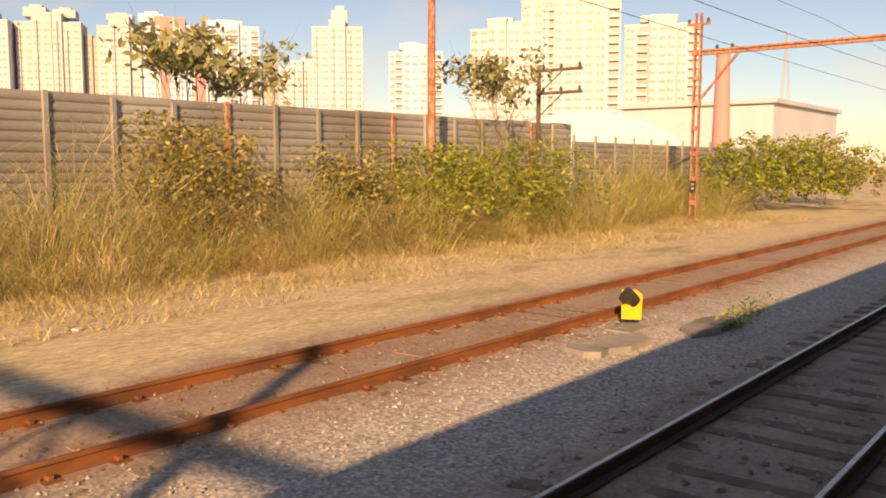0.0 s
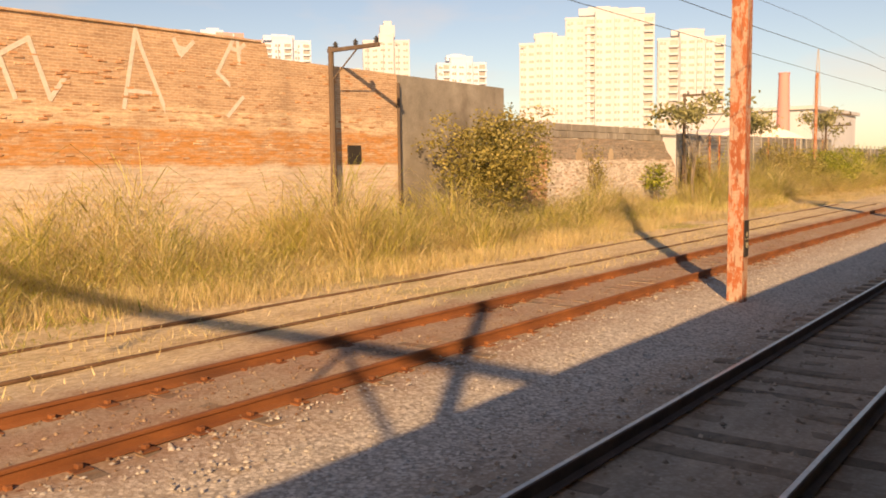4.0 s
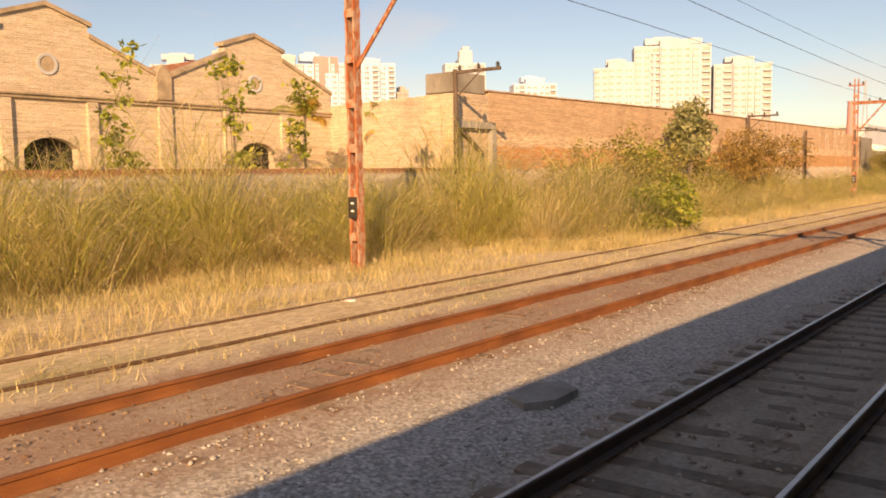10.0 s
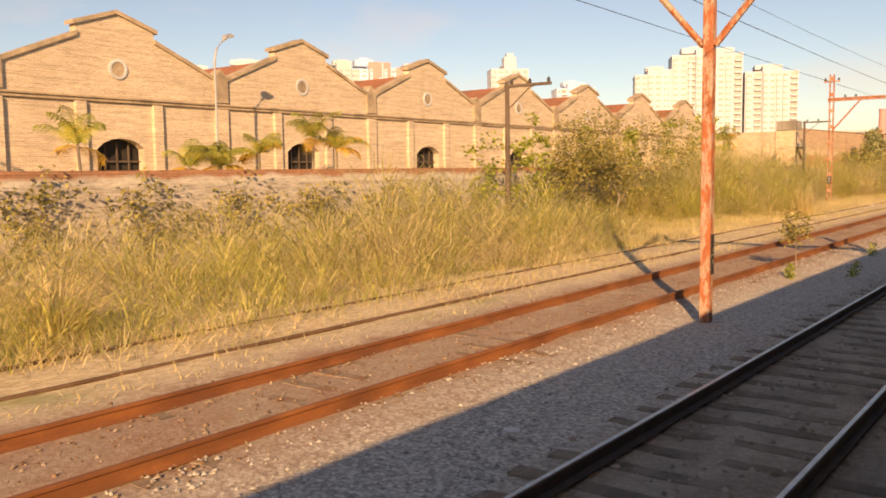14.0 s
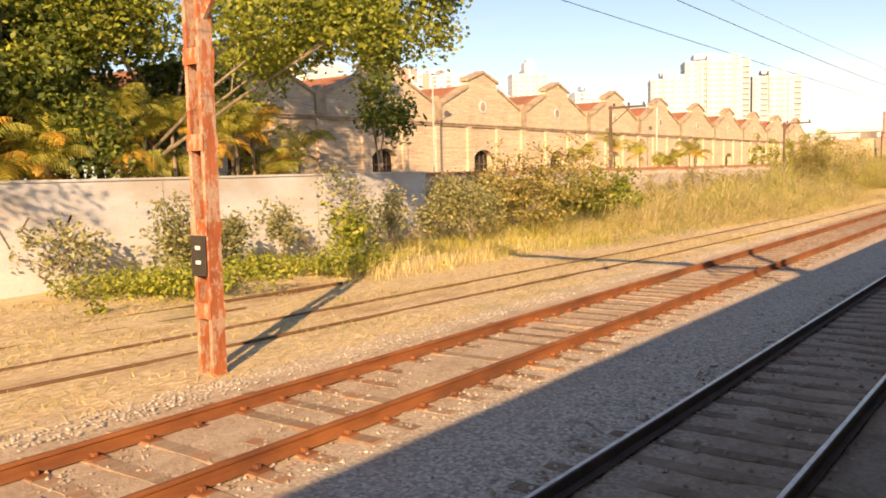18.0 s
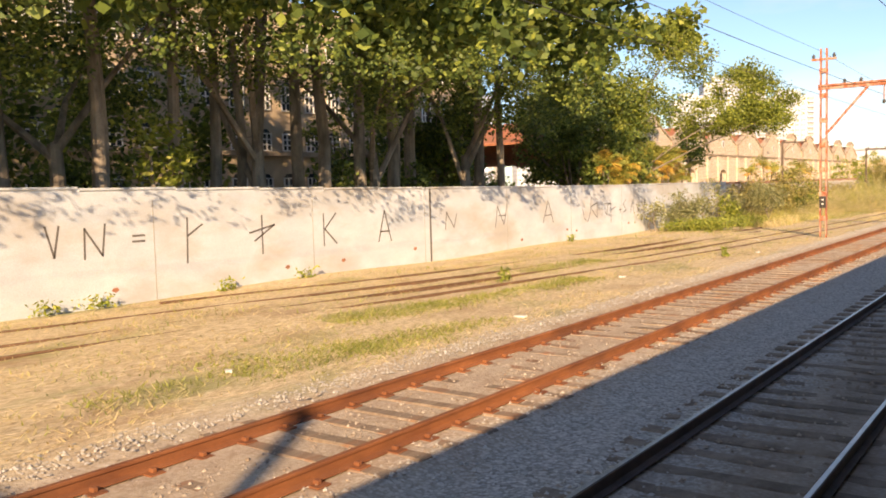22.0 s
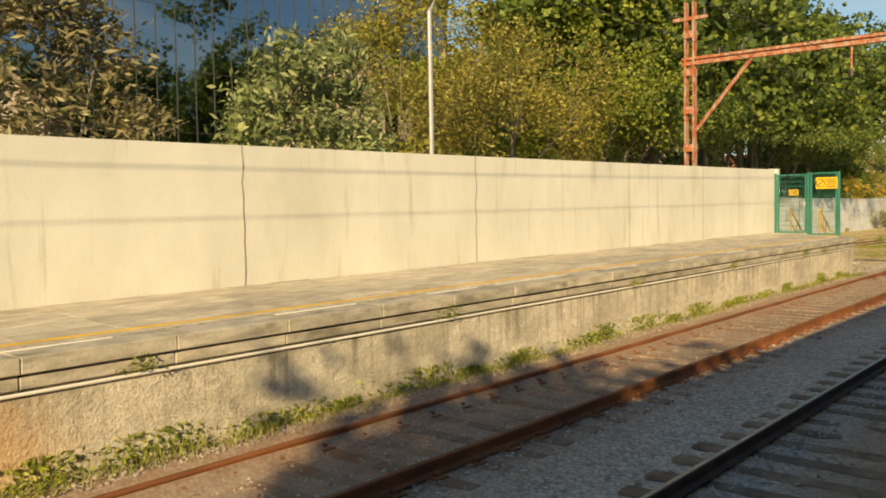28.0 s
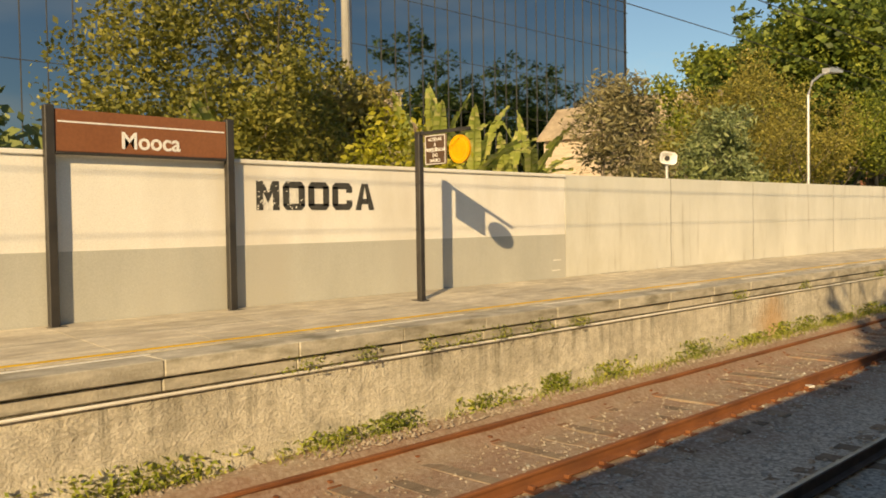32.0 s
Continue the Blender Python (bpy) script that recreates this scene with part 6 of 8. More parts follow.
part("throat", Geo().tube([hm @ Vector((0, 0.09, 0)), hm @ Vector((0, 0.02, 0))], [0.06, 0.05], 12), BLACKP, sp, "dark throat of the horn")

# gate at the platform end
gate = thing("platform_gate", "green mesh gate with yellow warning boards at the platform end", "gate", (-265.45, 10.8, 1.4))


def mesh_panel(name, y0, y1, z0, z1, parent, nv, nh):
    f = part(name, Geo().box((-265.48, y0, z0), (-265.42, y0 + 0.06, z1), 0.006).box((-265.48, y1 - 0.06, z0), (-265.42, y1, z1), 0.006)
             .box((-265.475, y0, z1 - 0.05), (-265.425, y1, z1), 0.006).box((-265.475, y0, z0), (-265.425, y1, z0 + 0.05), 0.006), GREENP, parent)
    for k in range(nv):
        y = y0 + 0.06 + (y1 - y0 - 0.12) * (k + 0.5) / nv
        part("bar", Geo().box((-265.454, y - 0.004, z0 + 0.04), (-265.446, y + 0.004, z1 - 0.03)), GREENP, f)
    for k in range(nh):
        z = z0 + (z1 - z0) * (k + 0.5) / nh
        part("cross_bar", Geo().box((-265.462, y0 + 0.05, z - 0.006), (-265.438, y1 - 0.05, z + 0.006)), GREENP, f)
    return f


for yy in (11.8, 10.68, 9.68):
    part("gate_post", Geo().box((-265.50, yy - 0.038, 1.28), (-265.40, yy + 0.038, 3.52), 0.01), GREENP, gate)
dr = mesh_panel("gate_door", 10.74, 11.74, 1.40, 3.47, gate, 13, 12)
part("lock", Geo().box((-265.55, 10.76, 2.35), (-265.4, 10.84, 2.5), 0.01), GALV, dr)
mesh_panel("fixed_panel", 9.73, 10.62, 1.34, 3.50, gate, 13, 4)


def warning_board(y0, y1, z0, z1):
    b = part("warning_board", Geo().box((-265.53, y0, z0), (-265.51, y1, z1), 0.004), YELLOW, gate, "yellow warning board with black markings")
    cy, cz, r = y1 - 0.22 * (y1 - y0), (z0 + z1) / 2, 0.36 * (z1 - z0)
    g = Geo()
    for k in range(20):
        a0, a1 = 2 * math.pi * k / 20, 2 * math.pi * (k + 1) / 20
        g.add([(-265.534, cy + rr * math.cos(a), cz + rr * math.sin(a)) for a in (a0, a1) for rr in (r * 0.82, r)], [(0, 1, 3, 2)])
    g.add([(-265.534, cy - r * 0.7, cz + r * 0.55), (-265.534, cy - r * 0.55, cz + r * 0.7), (-265.534, cy + r * 0.7, cz - r * 0.55), (-265.534, cy + r * 0.55, cz - r * 0.7)], [(0, 1, 2, 3)])
    part("symbol", g, BLACKP, b)
    for k in range(4):
        z = z1 - (z1 - z0) * (0.2 + 0.2 * k)
        part("text_bar", Geo().box((-265.535, y0 + 0.06 * (y1 - y0), z - 0.012), (-265.531, y0 + (0.55 - 0.05 * (k % 2)) * (y1 - y0), z + 0.012)), BLACKP, b)


warning_board(9.71, 10.42, 2.93, 3.33)
warning_board(11.0, 11.33, 2.72, 2.93)

# steps and yellow handrails beyond the gate
stair = thing("stairs", "concrete steps with yellow handrails going down from the platform", "stairs", (-264, 10.6, 0))
for k in range(7):
    part("step", Geo().box((-265.4 + 0.28 * k, 10.0, -0.2), (-265.12 + 0.28 * k, 11.3, 1.22 - 0.18 * k), 0.012), CONCRETE, stair)
for yy in (10.35, 11.35):
    part("handrail", Geo().tube([(-265.3, yy, 2.25), (-264.0, yy, 1.45), (-263.7, yy, 1.4)], 0.028, 8), YELLOW, stair)
    part("lower_rail", Geo().tube([(-265.3, yy, 1.8), (-264.0, yy, 1.0)], 0.02, 8), YELLOW, stair)
    for xx, zt in ((-265.25, 2.22), (-264.6, 1.8), (-263.9, 1.42)):
        part("rail_post", Geo().tube([(xx, yy, -0.1), (xx, yy, zt)], 0.026, 8), YELLOW, stair)
for x_, y_, s_ in ((-262.6, 9.6, 0.3), (-262.2, 9.5, 0.26), (-263.0, 9.9, 0.22)):
    tagged(part("concrete_lump", Geo().prism([(0, 0), (s_ * 0.7, -0.1 * s_), (s_, 0.4 * s_), (s_ * 0.75, s_), (0.2 * s_, 0.8 * s_)], lambda a, b, d: (x_ + a + d * 0.2, y_ + b - d * 0.15, -0.2 + d), s_ * 0.75), OLDTOP, None), "broken pale concrete lump lying by the steps", "rubble")

# yellow trackside marker on its base
mk = thing("point_marker", "yellow track marker with a black hood beside the rusty rail", "track marker", (12.9, 6.35, -0.2))
part("plate", Geo().prism([(0, 0), (0.34, 0), (0.36, 0.42), (0.24, 0.5), (0, 0.5)], lambda a, b, d: (12.75 + a * 0.5 - d * 0.3, 6.45 - a * 0.8, b - 0.05), 0.05), YELLOW, mk)
part("hood", Geo().tube([(12.55, 6.35, 0.33), (12.75, 6.35, 0.36), (12.9, 6.3, 0.25)], [0.06, 0.13, 0.12], 10), BLACKP, mk)
part("base", Geo().box((12.2, 6.0, -0.25), (13.0, 6.5, -0.14), 0.03), OLDTOP, mk)
for x_, y_, w_ in ((11.4, 5.75, 0.7), (10.6, 5.9, 0.25), (13.6, 5.3, 0.9), (-120.5, 5.0, 0.55)):
    g_ = thing("concrete_slab", "flat broken dark slab lying on the ballast", "rubble", (x_, y_, -0.2))
    part("slab", Geo().prism([(-w_, -0.1), (-0.4 * w_, -0.3), (0.6 * w_, -0.28), (w_, 0.05), (0.5 * w_, 0.3), (-0.6 * w_, 0.25)], lambda a, b, d: (x_ + a, y_ + b, -0.22 + d), 0.12), OLDTOP, g_)

# litter
LIT = [(6.7, 12.86), (-116.4, 11.8), (-250.8, 11.6), (-297.5, 6.85), (-244, 10.4), (-258, 11.0), (-226, 10.6), (-100, 10.9), (-132, 11.2), (-236, 11.7), (-264, 12.4), (-172, 4.9), (-113.0, 4.4), (-219, 12.6), (-79, 11.5)]
for x_, y_ in LIT:
    g_ = Geo()
    a = random.uniform(0, 3)
    w, h = random.uniform(0.06, 0.15), random.uniform(0.04, 0.08)
    g_.prism([(-w, -h), (w * 0.3, -h * 1.2), (w, h * 0.2), (w * 0.4, h), (-w * 0.7, h * 0.8)], lambda p, q, d: (x_ + p * math.cos(a) - q * math.sin(a), y_ + p * math.sin(a) + q * math.cos(a), -0.13 + d), 0.035)
    tagged(part("litter", g_, GLINT, None), "crumpled pale scrap of litter on the ground", "litter", "litter by the tracks")

# ---- houses behind the station ----
def brick_house(x, y, w, eave, peak, label):
    h = thing("brick_house", label, "house", (x, y, 0), "houses behind the station")
    part("gable_wall", Geo().prism([(-w / 2, -0.2), (w / 2, -0.2), (w / 2, eave), (0, peak), (-w / 2, eave)], lambda a, b, d: (x + a, y + d, b), 4), HOUSEBRICK, h)
    g = Geo()
    for s in (-1, 1):
        g.add([(x, y - 0.3, peak + 0.06), (x + s * (w / 2 + 0.3), y - 0.3, eave - 0.15), (x + s * (w / 2 + 0.3), y + 4.3, eave - 0.15), (x, y + 4.3, peak + 0.06),
               (x, y - 0.3, peak + 0.2), (x + s * (w / 2 + 0.3), y - 0.3, eave - 0.01), (x + s * (w / 2 + 0.3), y + 4.3, eave - 0.01), (x, y + 4.3, peak + 0.2)],
              [(0, 1, 2, 3), (4, 5, 6, 7), (0, 1, 5, 4), (1, 2, 6, 5), (2, 3, 7, 6)])
    part("roof", g, STONE, h, "faded pale tile roof")


brick_house(-270.3, 28.0, 3.4, 7.2, 8.85, "pale brick house gable showing above bushes")
brick_house(-285.2, 30.6, 5.4, 6.0, 8.0, "pale brick house gable with a short brick chimney")
stub = thing("brick_chimney", "short broad pale brick chimney on the gable", "chimney", (-285.1, 30.5, 7.6))
part("shaft", Geo().box((-285.65, 30.38, 7.45), (-284.5, 30.95, 8.35), 0.02), HOUSEBRICK, stub)
part("cap", Geo().box((-285.7, 30.33, 8.355), (-284.45, 31.0, 8.46), 0.02), HOUSEBRICK, stub)
conc = thing("utility_pole", "round concrete utility pole behind the platform wall", "utility pole", (-296.2, 19.8, 0))
part("post", Geo().tube([(-296.2, 19.8, -0.2), (-296.2, 19.8, 9.5)], [0.16, 0.11], 10), CONCRETE, conc)


# ---- plants ----
def leaf_mesh(name, centres, size, mat, long=1.8, up=0.3, droop=0.0):
    """Leaves as small folded diamonds about the given points."""
    n = len(centres)
    d = rng.normal(0, 1, (n, 3))
    d[:, 2] = d[:, 2] * 0.6 - droop
    d /= np.linalg.norm(d, axis=1, keepdims=True)
    nrm = rng.normal(0, 1, (n, 3)) + np.array([0, 0, up])
    side = np.cross(d, nrm)
    side /= np.linalg.norm(side, axis=1, keepdims=True) + 1e-9
    s = size * rng.uniform(0.6, 1.35, (n, 1))
    v = np.stack([centres - d * s * long / 2, centres + side * s / 2, centres + d * s * long / 2, centres - side * s / 2], 1)
    f = (np.arange(n) * 4)[:, None] + np.arange(4)[None]
    return big_mesh(name, v.reshape(-1, 3), f, mat)


def clumped(blobs, n, clump=0.32, per=26, shell=0.45):
    """Points in clumps over the outside of ellipsoids (x, y, z, rx, ry, rz)."""
    vol = np.array([b[3] * b[4] + b[4] * b[5] + b[3] * b[5] for b in blobs])
    out = []
    for b, share in zip(blobs, vol / vol.sum()):
        k = max(3, int(n * share / per))
        u = rng.normal(0, 1, (k, 3))
        u /= np.linalg.norm(u, axis=1, keepdims=True)
        r = rng.uniform(shell, 1.08, (k, 1)) ** 0.6
        c = np.array(b[:3]) + u * r * np.array(b[3:6])
        out.append((c[:, None, :] + rng.normal(0, clump, (k, per, 3)) * np.array([1, 1, 0.75])).reshape(-1, 3))
    return np.concatenate(out)


def limbs(base, top, ends, r0, forks=2, most=99):
    g = Geo()
    b, t = Vector(base), Vector(top)
    mid = b.lerp(t, 0.5) + Vector((random.uniform(-0.2, 0.2), random.uniform(-0.2, 0.2), 0))
    g.tube([b, b.lerp(mid, 0.15), mid, t], [r0 * 1.35, r0, r0 * 0.85, r0 * 0.7], 9)
    for e in ends[:most]:
        e = Vector(e)
        start = b.lerp(t, random.uniform(0.6, 1.0))
        m1 = start.lerp(e, 0.45) + Vector((random.uniform(-0.3, 0.3), random.uniform(-0.3, 0.3), random.uniform(0, 0.4))) * min(1, (e - start).length / 3)
        g.tube([start, m1, e], [r0 * 0.5, r0 * 0.34, r0 * 0.12], 6)
        for _ in range(forks):
            q = e + Vector((random.uniform(-1, 1), random.uniform(-1, 1), random.uniform(-0.3, 0.9))) * 0.3 * (e - start).length
            g.tube([m1.lerp(e, 0.4), q], [r0 * 0.2, r0 * 0.06], 5)
    return g


def plant(name, label, category, base, blobs, n, leaf, mat, r0=0.06, fork_z=None, clump=0.32, per=26, shell=0.45, long=1.8, droop=0.0, group="", stems=1, most=99):
    t = thing(name, label, category, base, group)
    zlo = min(b[2] - b[5] for b in blobs)
    fz = fork_z if fork_z is not None else max(base[2] + 0.3, zlo + 0.2)
    ends = [(b[0] + random.uniform(-0.4, 0.4) * b[3], b[1] + random.uniform(-0.4, 0.4) * b[4], b[2] + random.uniform(-0.2, 0.5) * b[5]) for b in blobs]
    for s in range(stems):
        o = Vector((random.uniform(-0.5, 0.5), random.uniform(-0.3, 0.3), 0)) * (0 if s == 0 else 1)
        cx = sum(b[0] for b in blobs) / len(blobs)
        top = (base[0] * 0.6 + cx * 0.4 + o.x * 2, base[1] + o.y * 2, fz)
        part("trunk", limbs(Vector(base) + o, top, ends[s::stems], r0 * (1 if s == 0 else 0.7), 2, most), BARK, t)
    ob = new("crown", leaf_mesh("crown", clumped(blobs, n, clump, per, shell), leaf, mat, long, 0.3, droop))
    ob.parent = t
    ob.matrix_parent_inverse = Matrix.Translation(-Vector(base))
    return t


def bush(x, y, w, h, mat, n=2600, leaf=0.09, label="rounded olive bush in dry grass", z0=-0.1, d=None):
    d = d or w * 0.8
    bl = []
    for k in range(8):
        bl.append((x + random.uniform(-0.33, 0.33) * w, y + random.uniform(-0.3, 0.3) * d, z0 + h * random.uniform(0.3, 0.72), w * random.uniform(0.2, 0.34), d * random.uniform(0.25, 0.36), h * random.uniform(0.2, 0.3)))
    plant("bush", label, "bush", (x, y, z0 - 0.1), bl, int(n * 1.3), leaf * 0.9, mat, 0.05, z0 + h * 0.25, 0.19, 22, 0.3, stems=2, group="bushes along the line")


# first stretch, before the fence and the yard wall
bush(13.2, 18.6, 3.6, 4.5, BUSHO, 3600, 0.09, "ochre-brown bush against the metal fence")
bush(18.6, 18.6, 3.4, 3.9, BUSHO, 2600, 0.09, "ochre-brown bush against the metal fence")
bush(22.0, 17.6, 6.0, 3.6, BUSHG, 4200, 0.10, "leafy green bush in tall grass")
bush(27.0, 18.2, 6.5, 4.6, BUSHG, 3600, 0.10, "leafy green bush in tall grass")
bush(50, 17.0, 12, 5.2, BUSHG, 6000, 0.14, "broad dark green bush by the line")
bush(62, 16.5, 14, 5.0, BUSHO, 5000, 0.15, "broad dull green bush by the line")


def cecropia(x, y, top, w, label, n=700):
    bl = [(x + random.uniform(-0.5, 0.5) * w, y + random.uniform(-0.4, 0.4) * w, top - random.uniform(0.2, 1.5), 0.55, 0.55, 0.4) for _ in range(9)]
    plant("slender_tree", label, "tree", (x, y, -0.2), bl, int(n * 0.62), 0.145, PALE, 0.06, 2.6, 0.3, 14, 0.2, 2.2, 0.7, stems=3, group="slender trees along the wall")


cecropia(-3.9, 18.6, 6.4, 4.8, "slender tree with pale drooping leaves before the fence", 1500)
cecropia(14.6, 21.6, 6.6, 3.2, "slender tree with pale drooping leaves behind the fence", 1300)
cecropia(17.0, 21.6, 6.3, 2.6, "slender tree with pale drooping leaves behind the fence", 900)
cecropia(27.0, 19.2, 6.5, 3.4, "slender tree with pale drooping leaves before the fence", 1300)
bush(-1.3, 19.4, 2.2, 3.2, BUSHO, 1900, 0.09, "dull bush at the broken end of the wall")
bush(-6.5, 19.7, 1.9, 3.0, BUSHG, 720, 0.10, "yellow-green shrub against the limewashed wall")
bush(-13.4, 19.9, 1.7, 4.2, BUSHO, 620, 0.08, "thin creeper shrub on the ruined wall")
bush(-25.4, 18.0, 5.8, 5.1, BUSHO, 11000, 0.078, "large orange-olive bush by the grey wall")
bush(-68.3, 18.2, 7.0, 5.8, RUSSET, 9500, 0.09, "large russet bush by the brick wall")
bush(-73.4, 18.6, 2.2, 5.0, RUSSET, 1900, 0.08, "upright russet bush by the brick wall")
plant("young_tree", "dark multi-stemmed tree with large leaves by the brick wall", "tree", (-82.3, 18.2, -0.2),
      [(-82.2, 18.2, 5.4, 0.9, 0.8, 0.6), (-81.2, 18.2, 5.7, 0.7, 0.7, 0.5), (-83.4, 18.2, 4.6, 0.8, 0.8, 0.5), (-80.8, 18.0, 4.7, 0.8, 0.8, 0.5), (-81.6, 18.3, 3.8, 1.0, 0.9, 0.5), (-82.9, 18.1, 3.4, 0.9, 0.9, 0.5)], 2600, 0.15, PALE, 0.07, 1.8, 0.22, 14, 0.25, 2.0, 0.6, stems=4)
bush(-78.8, 18.5, 3.6, 4.7, BUSHO, 2600, 0.10, "shaded dark bush beside a young tree")
bush(-87.8, 18.3, 3.2, 4.6, BUSHG, 1800, 0.11, "thin yellow-green shrub by the brick wall")
bush(-85.6, 18.2, 4.4, 4.4, BUSHO, 3000, 0.10, "tall leafy dull bush by the brick wall")
bush(-91.5, 17.6, 5.4, 5.2, BUSHO, 3400, 0.09, "wide olive thicket before the brick wall")
bush(-96.2, 14.4, 4.2, 2.3, BUSHG, 4600, 0.12, "bright green leafy bush at the grass edge")
bush(-95.0, 17.8, 4.0, 4.4, BUSHO, 2600, 0.09, "olive thicket before the brick wall")
bush(-141.8, 18.0, 7.6, 5.6, BUSHO, 12000, 0.075, "large dense grey-olive bush before the halls")
bush(-149.4, 20.4, 1.8, 4.9, BUSHG, 420, 0.12, "yellow-green creeper shrub over the low wall")
bush(-147.0, 20.4, 1.8, 4.6, BUSHG, 420, 0.12, "yellow-green creeper shrub over the low wall")
bush(-144.9, 20.2, 1.8, 3.8, BUSHG, 420, 0.11, "yellow-green creeper shrub on the low wall")
for x_, h_ in ((-104.5, 6.4), (-108, 6.8), (-112.6, 5.8), (-118, 6.6), (-124, 5.8), (-131, 5.6), (-137, 5.4)):
    bush(x_, 25.5, 1.5, h_ * 1.2, BUSHG, 260, 0.16, "thin sapling with bright leaves before the halls")
for x_ in np.arange(-196, -150, 3.4):
    bush(float(x_), 20.8, 3.2, 2.9, BUSHO, 420, 0.09, "creepers hanging over the low wall", d=0.8)
bush(-199.0, 17.6, 3.1, 2.9, PALE, 4200, 0.07, "grey-green flowering bush before the wall")
bush(-192.8, 18.5, 6.4, 4.3, BUSHO, 6000, 0.09, "large grey-olive bush before the wall")
bush(-186.2, 19.2, 5.6, 2.9, SUNFIG, 4200, 0.11, "dense dark green bush before the wall")
for x_, h_, w_ in ((-209.6, 2.5, 1.1), (-207.9, 2.0, 0.9), (-206.0, 2.3, 1.6), (-203.1, 3.3, 2.0), (-200.8, 2.4, 1.2), (-198.7, 1.9, 0.9)):
    bush(x_, 19.6, w_, h_, PALE, 800, 0.085, "light green spindly shrub with soft leaves before the white wall")
bush(-204.6, 18.4, 1.6, 2.0, BUSHG, 600, 0.12, "light green leafy shrub before the white wall")
bush(-208.8, 20.0, 2.6, 2.1, PALE, 900, 0.09, "thin grey-green shrub before the white wall")
bush(-212.2, 20.3, 2.2, 1.9, PALE, 600, 0.09, "thin grey-green shrub before the white wall")
for x_, y_ in ((-212.0, 18.6), (-210.6, 17.0), (-208.4, 18.6), (-206.2, 17.2)):
    bush(x_, y_, 3.8, 0.55, BUSHG, 2000, 0.07, "low mat of bright green creeper at the wall foot", d=2.8)

PALMDRY = leafy("orange_dead_palm_leaves", (0.45, 0.25, 0.06), (0.66, 0.42, 0.07), (0.75, 0.55, 0.12), 0.3)


def feather_palm(x, y, tops, label, wide=0.7, ln0=1.6, group="palms behind the white wall"):
    """A clump of thin ringed stems, each with a head of arching feather fronds; the oldest fronds hang down, orange."""
    t = thing("palm", label, "palm tree", (x, y, 0), group)
    for top in tops:
        sx, sy = x + random.uniform(-wide, wide), y + random.uniform(-wide, wide) * 0.5
        part("stem", Geo().tube([(sx, sy, -0.2), (sx + random.uniform(-0.15, 0.15), sy, top * 0.6), (sx, sy, top)], [0.08, 0.06, 0.05], 8), BARK, t)
        for k in range(11):
            dead = k >= 9
            a, lift, bend, ln = random.uniform(0, 6.28), (random.uniform(0.0, 0.4) if dead else random.uniform(0.6, 1.45)), (1.7 if dead else random.uniform(1.3, 2.0)), ln0 * random.uniform(0.82, 1.18) * (0.8 if dead else 1)
            p, pts = Vector((sx, sy, top - 0.1)), []
            steps = 22
            for i in range(steps + 1):
                u = i / steps
                e = lift - bend * u * u
                d = Vector((math.cos(a) * math.cos(e), math.sin(a) * math.cos(e), math.sin(e)))
                pts.append((p.copy(), d))
                p = p + d * (ln / steps)
            vs, fs = [], []
            side = Vector((-math.sin(a), math.cos(a), 0))
            for i, (c, d) in enumerate(pts[2:]):
                u = (i + 2) / steps
                ll = 0.58 * math.sin(math.pi * (0.15 + 0.8 * u)) * random.uniform(0.85, 1.1)
                for sg in (-1, 1):
                    way = (side * sg * 0.85 + d * 0.55 + Vector((0, 0, -0.30))).normalized()
                    mid, tip = c + way * ll * 0.5 + Vector((0, 0, 0.03)), c + way * ll + Vector((0, 0, -0.16))
                    w, n = d * 0.017, len(vs)
                    vs += [c - w, c + w, mid + w, mid - w, tip]
                    fs += [(n, n + 1, n + 2, n + 3), (n + 3, n + 2, n + 4, n + 4)]
            g = Geo().add([v[:] for v in vs], [f if f[2] != f[3] else f[:3] for f in fs])
            g.tube([q[0] for q in pts[::3]], 0.012, 4, False)
            part("frond", g, PALMDRY if dead or random.random() < 0.1 else PALMG, t, "orange dying frond" if dead else "")


for x_, y_, n_ in ((-213.4, 22.4, 3), (-211.4, 22.7, 3), (-209.6, 22.3, 3), (-208.0, 22.6, 3), (-206.2, 22.3, 3), (-204.6, 22.6, 3), (-202.9, 22.4, 2)):
    feather_palm(x_, y_, [random.uniform(2.4, 4.3) for _ in range(n_)], "yellow-green feather palm clump behind the white wall")
for x_, t_, l_ in ((-103.7, 4.9, 1.5), (-98.6, 4.6, 1.4), (-164.1, 3.5, 1.6), (-159.9, 2.8, 1.4), (-158.5, 2.8, 1.3), (-156.7, 3.3, 1.3), (-153.7, 4.0, 1.7), (-152.4, 3.6, 1.5), (-168.6, 4.1, 1.6), (-173.2, 3.5, 1.4)):
    feather_palm(x_, 26.2, [t_], "small yellowish feather palm before the brick hall", 0.05, l_, "palms before the halls")

# big trees behind the white wall
plant("young_tree", "dark upright young tree behind the white wall", "tree", (-196.3, 24.0, -0.2), [(-196.0, 24, 5.5, 1.1, 1.0, 1.2), (-195.5, 24, 4.7, 1.1, 1.0, 0.6), (-196.5, 24, 6.4, 0.5, 0.5, 0.8)], 2000, 0.13, FICUS, 0.09, 3.6, 0.3)


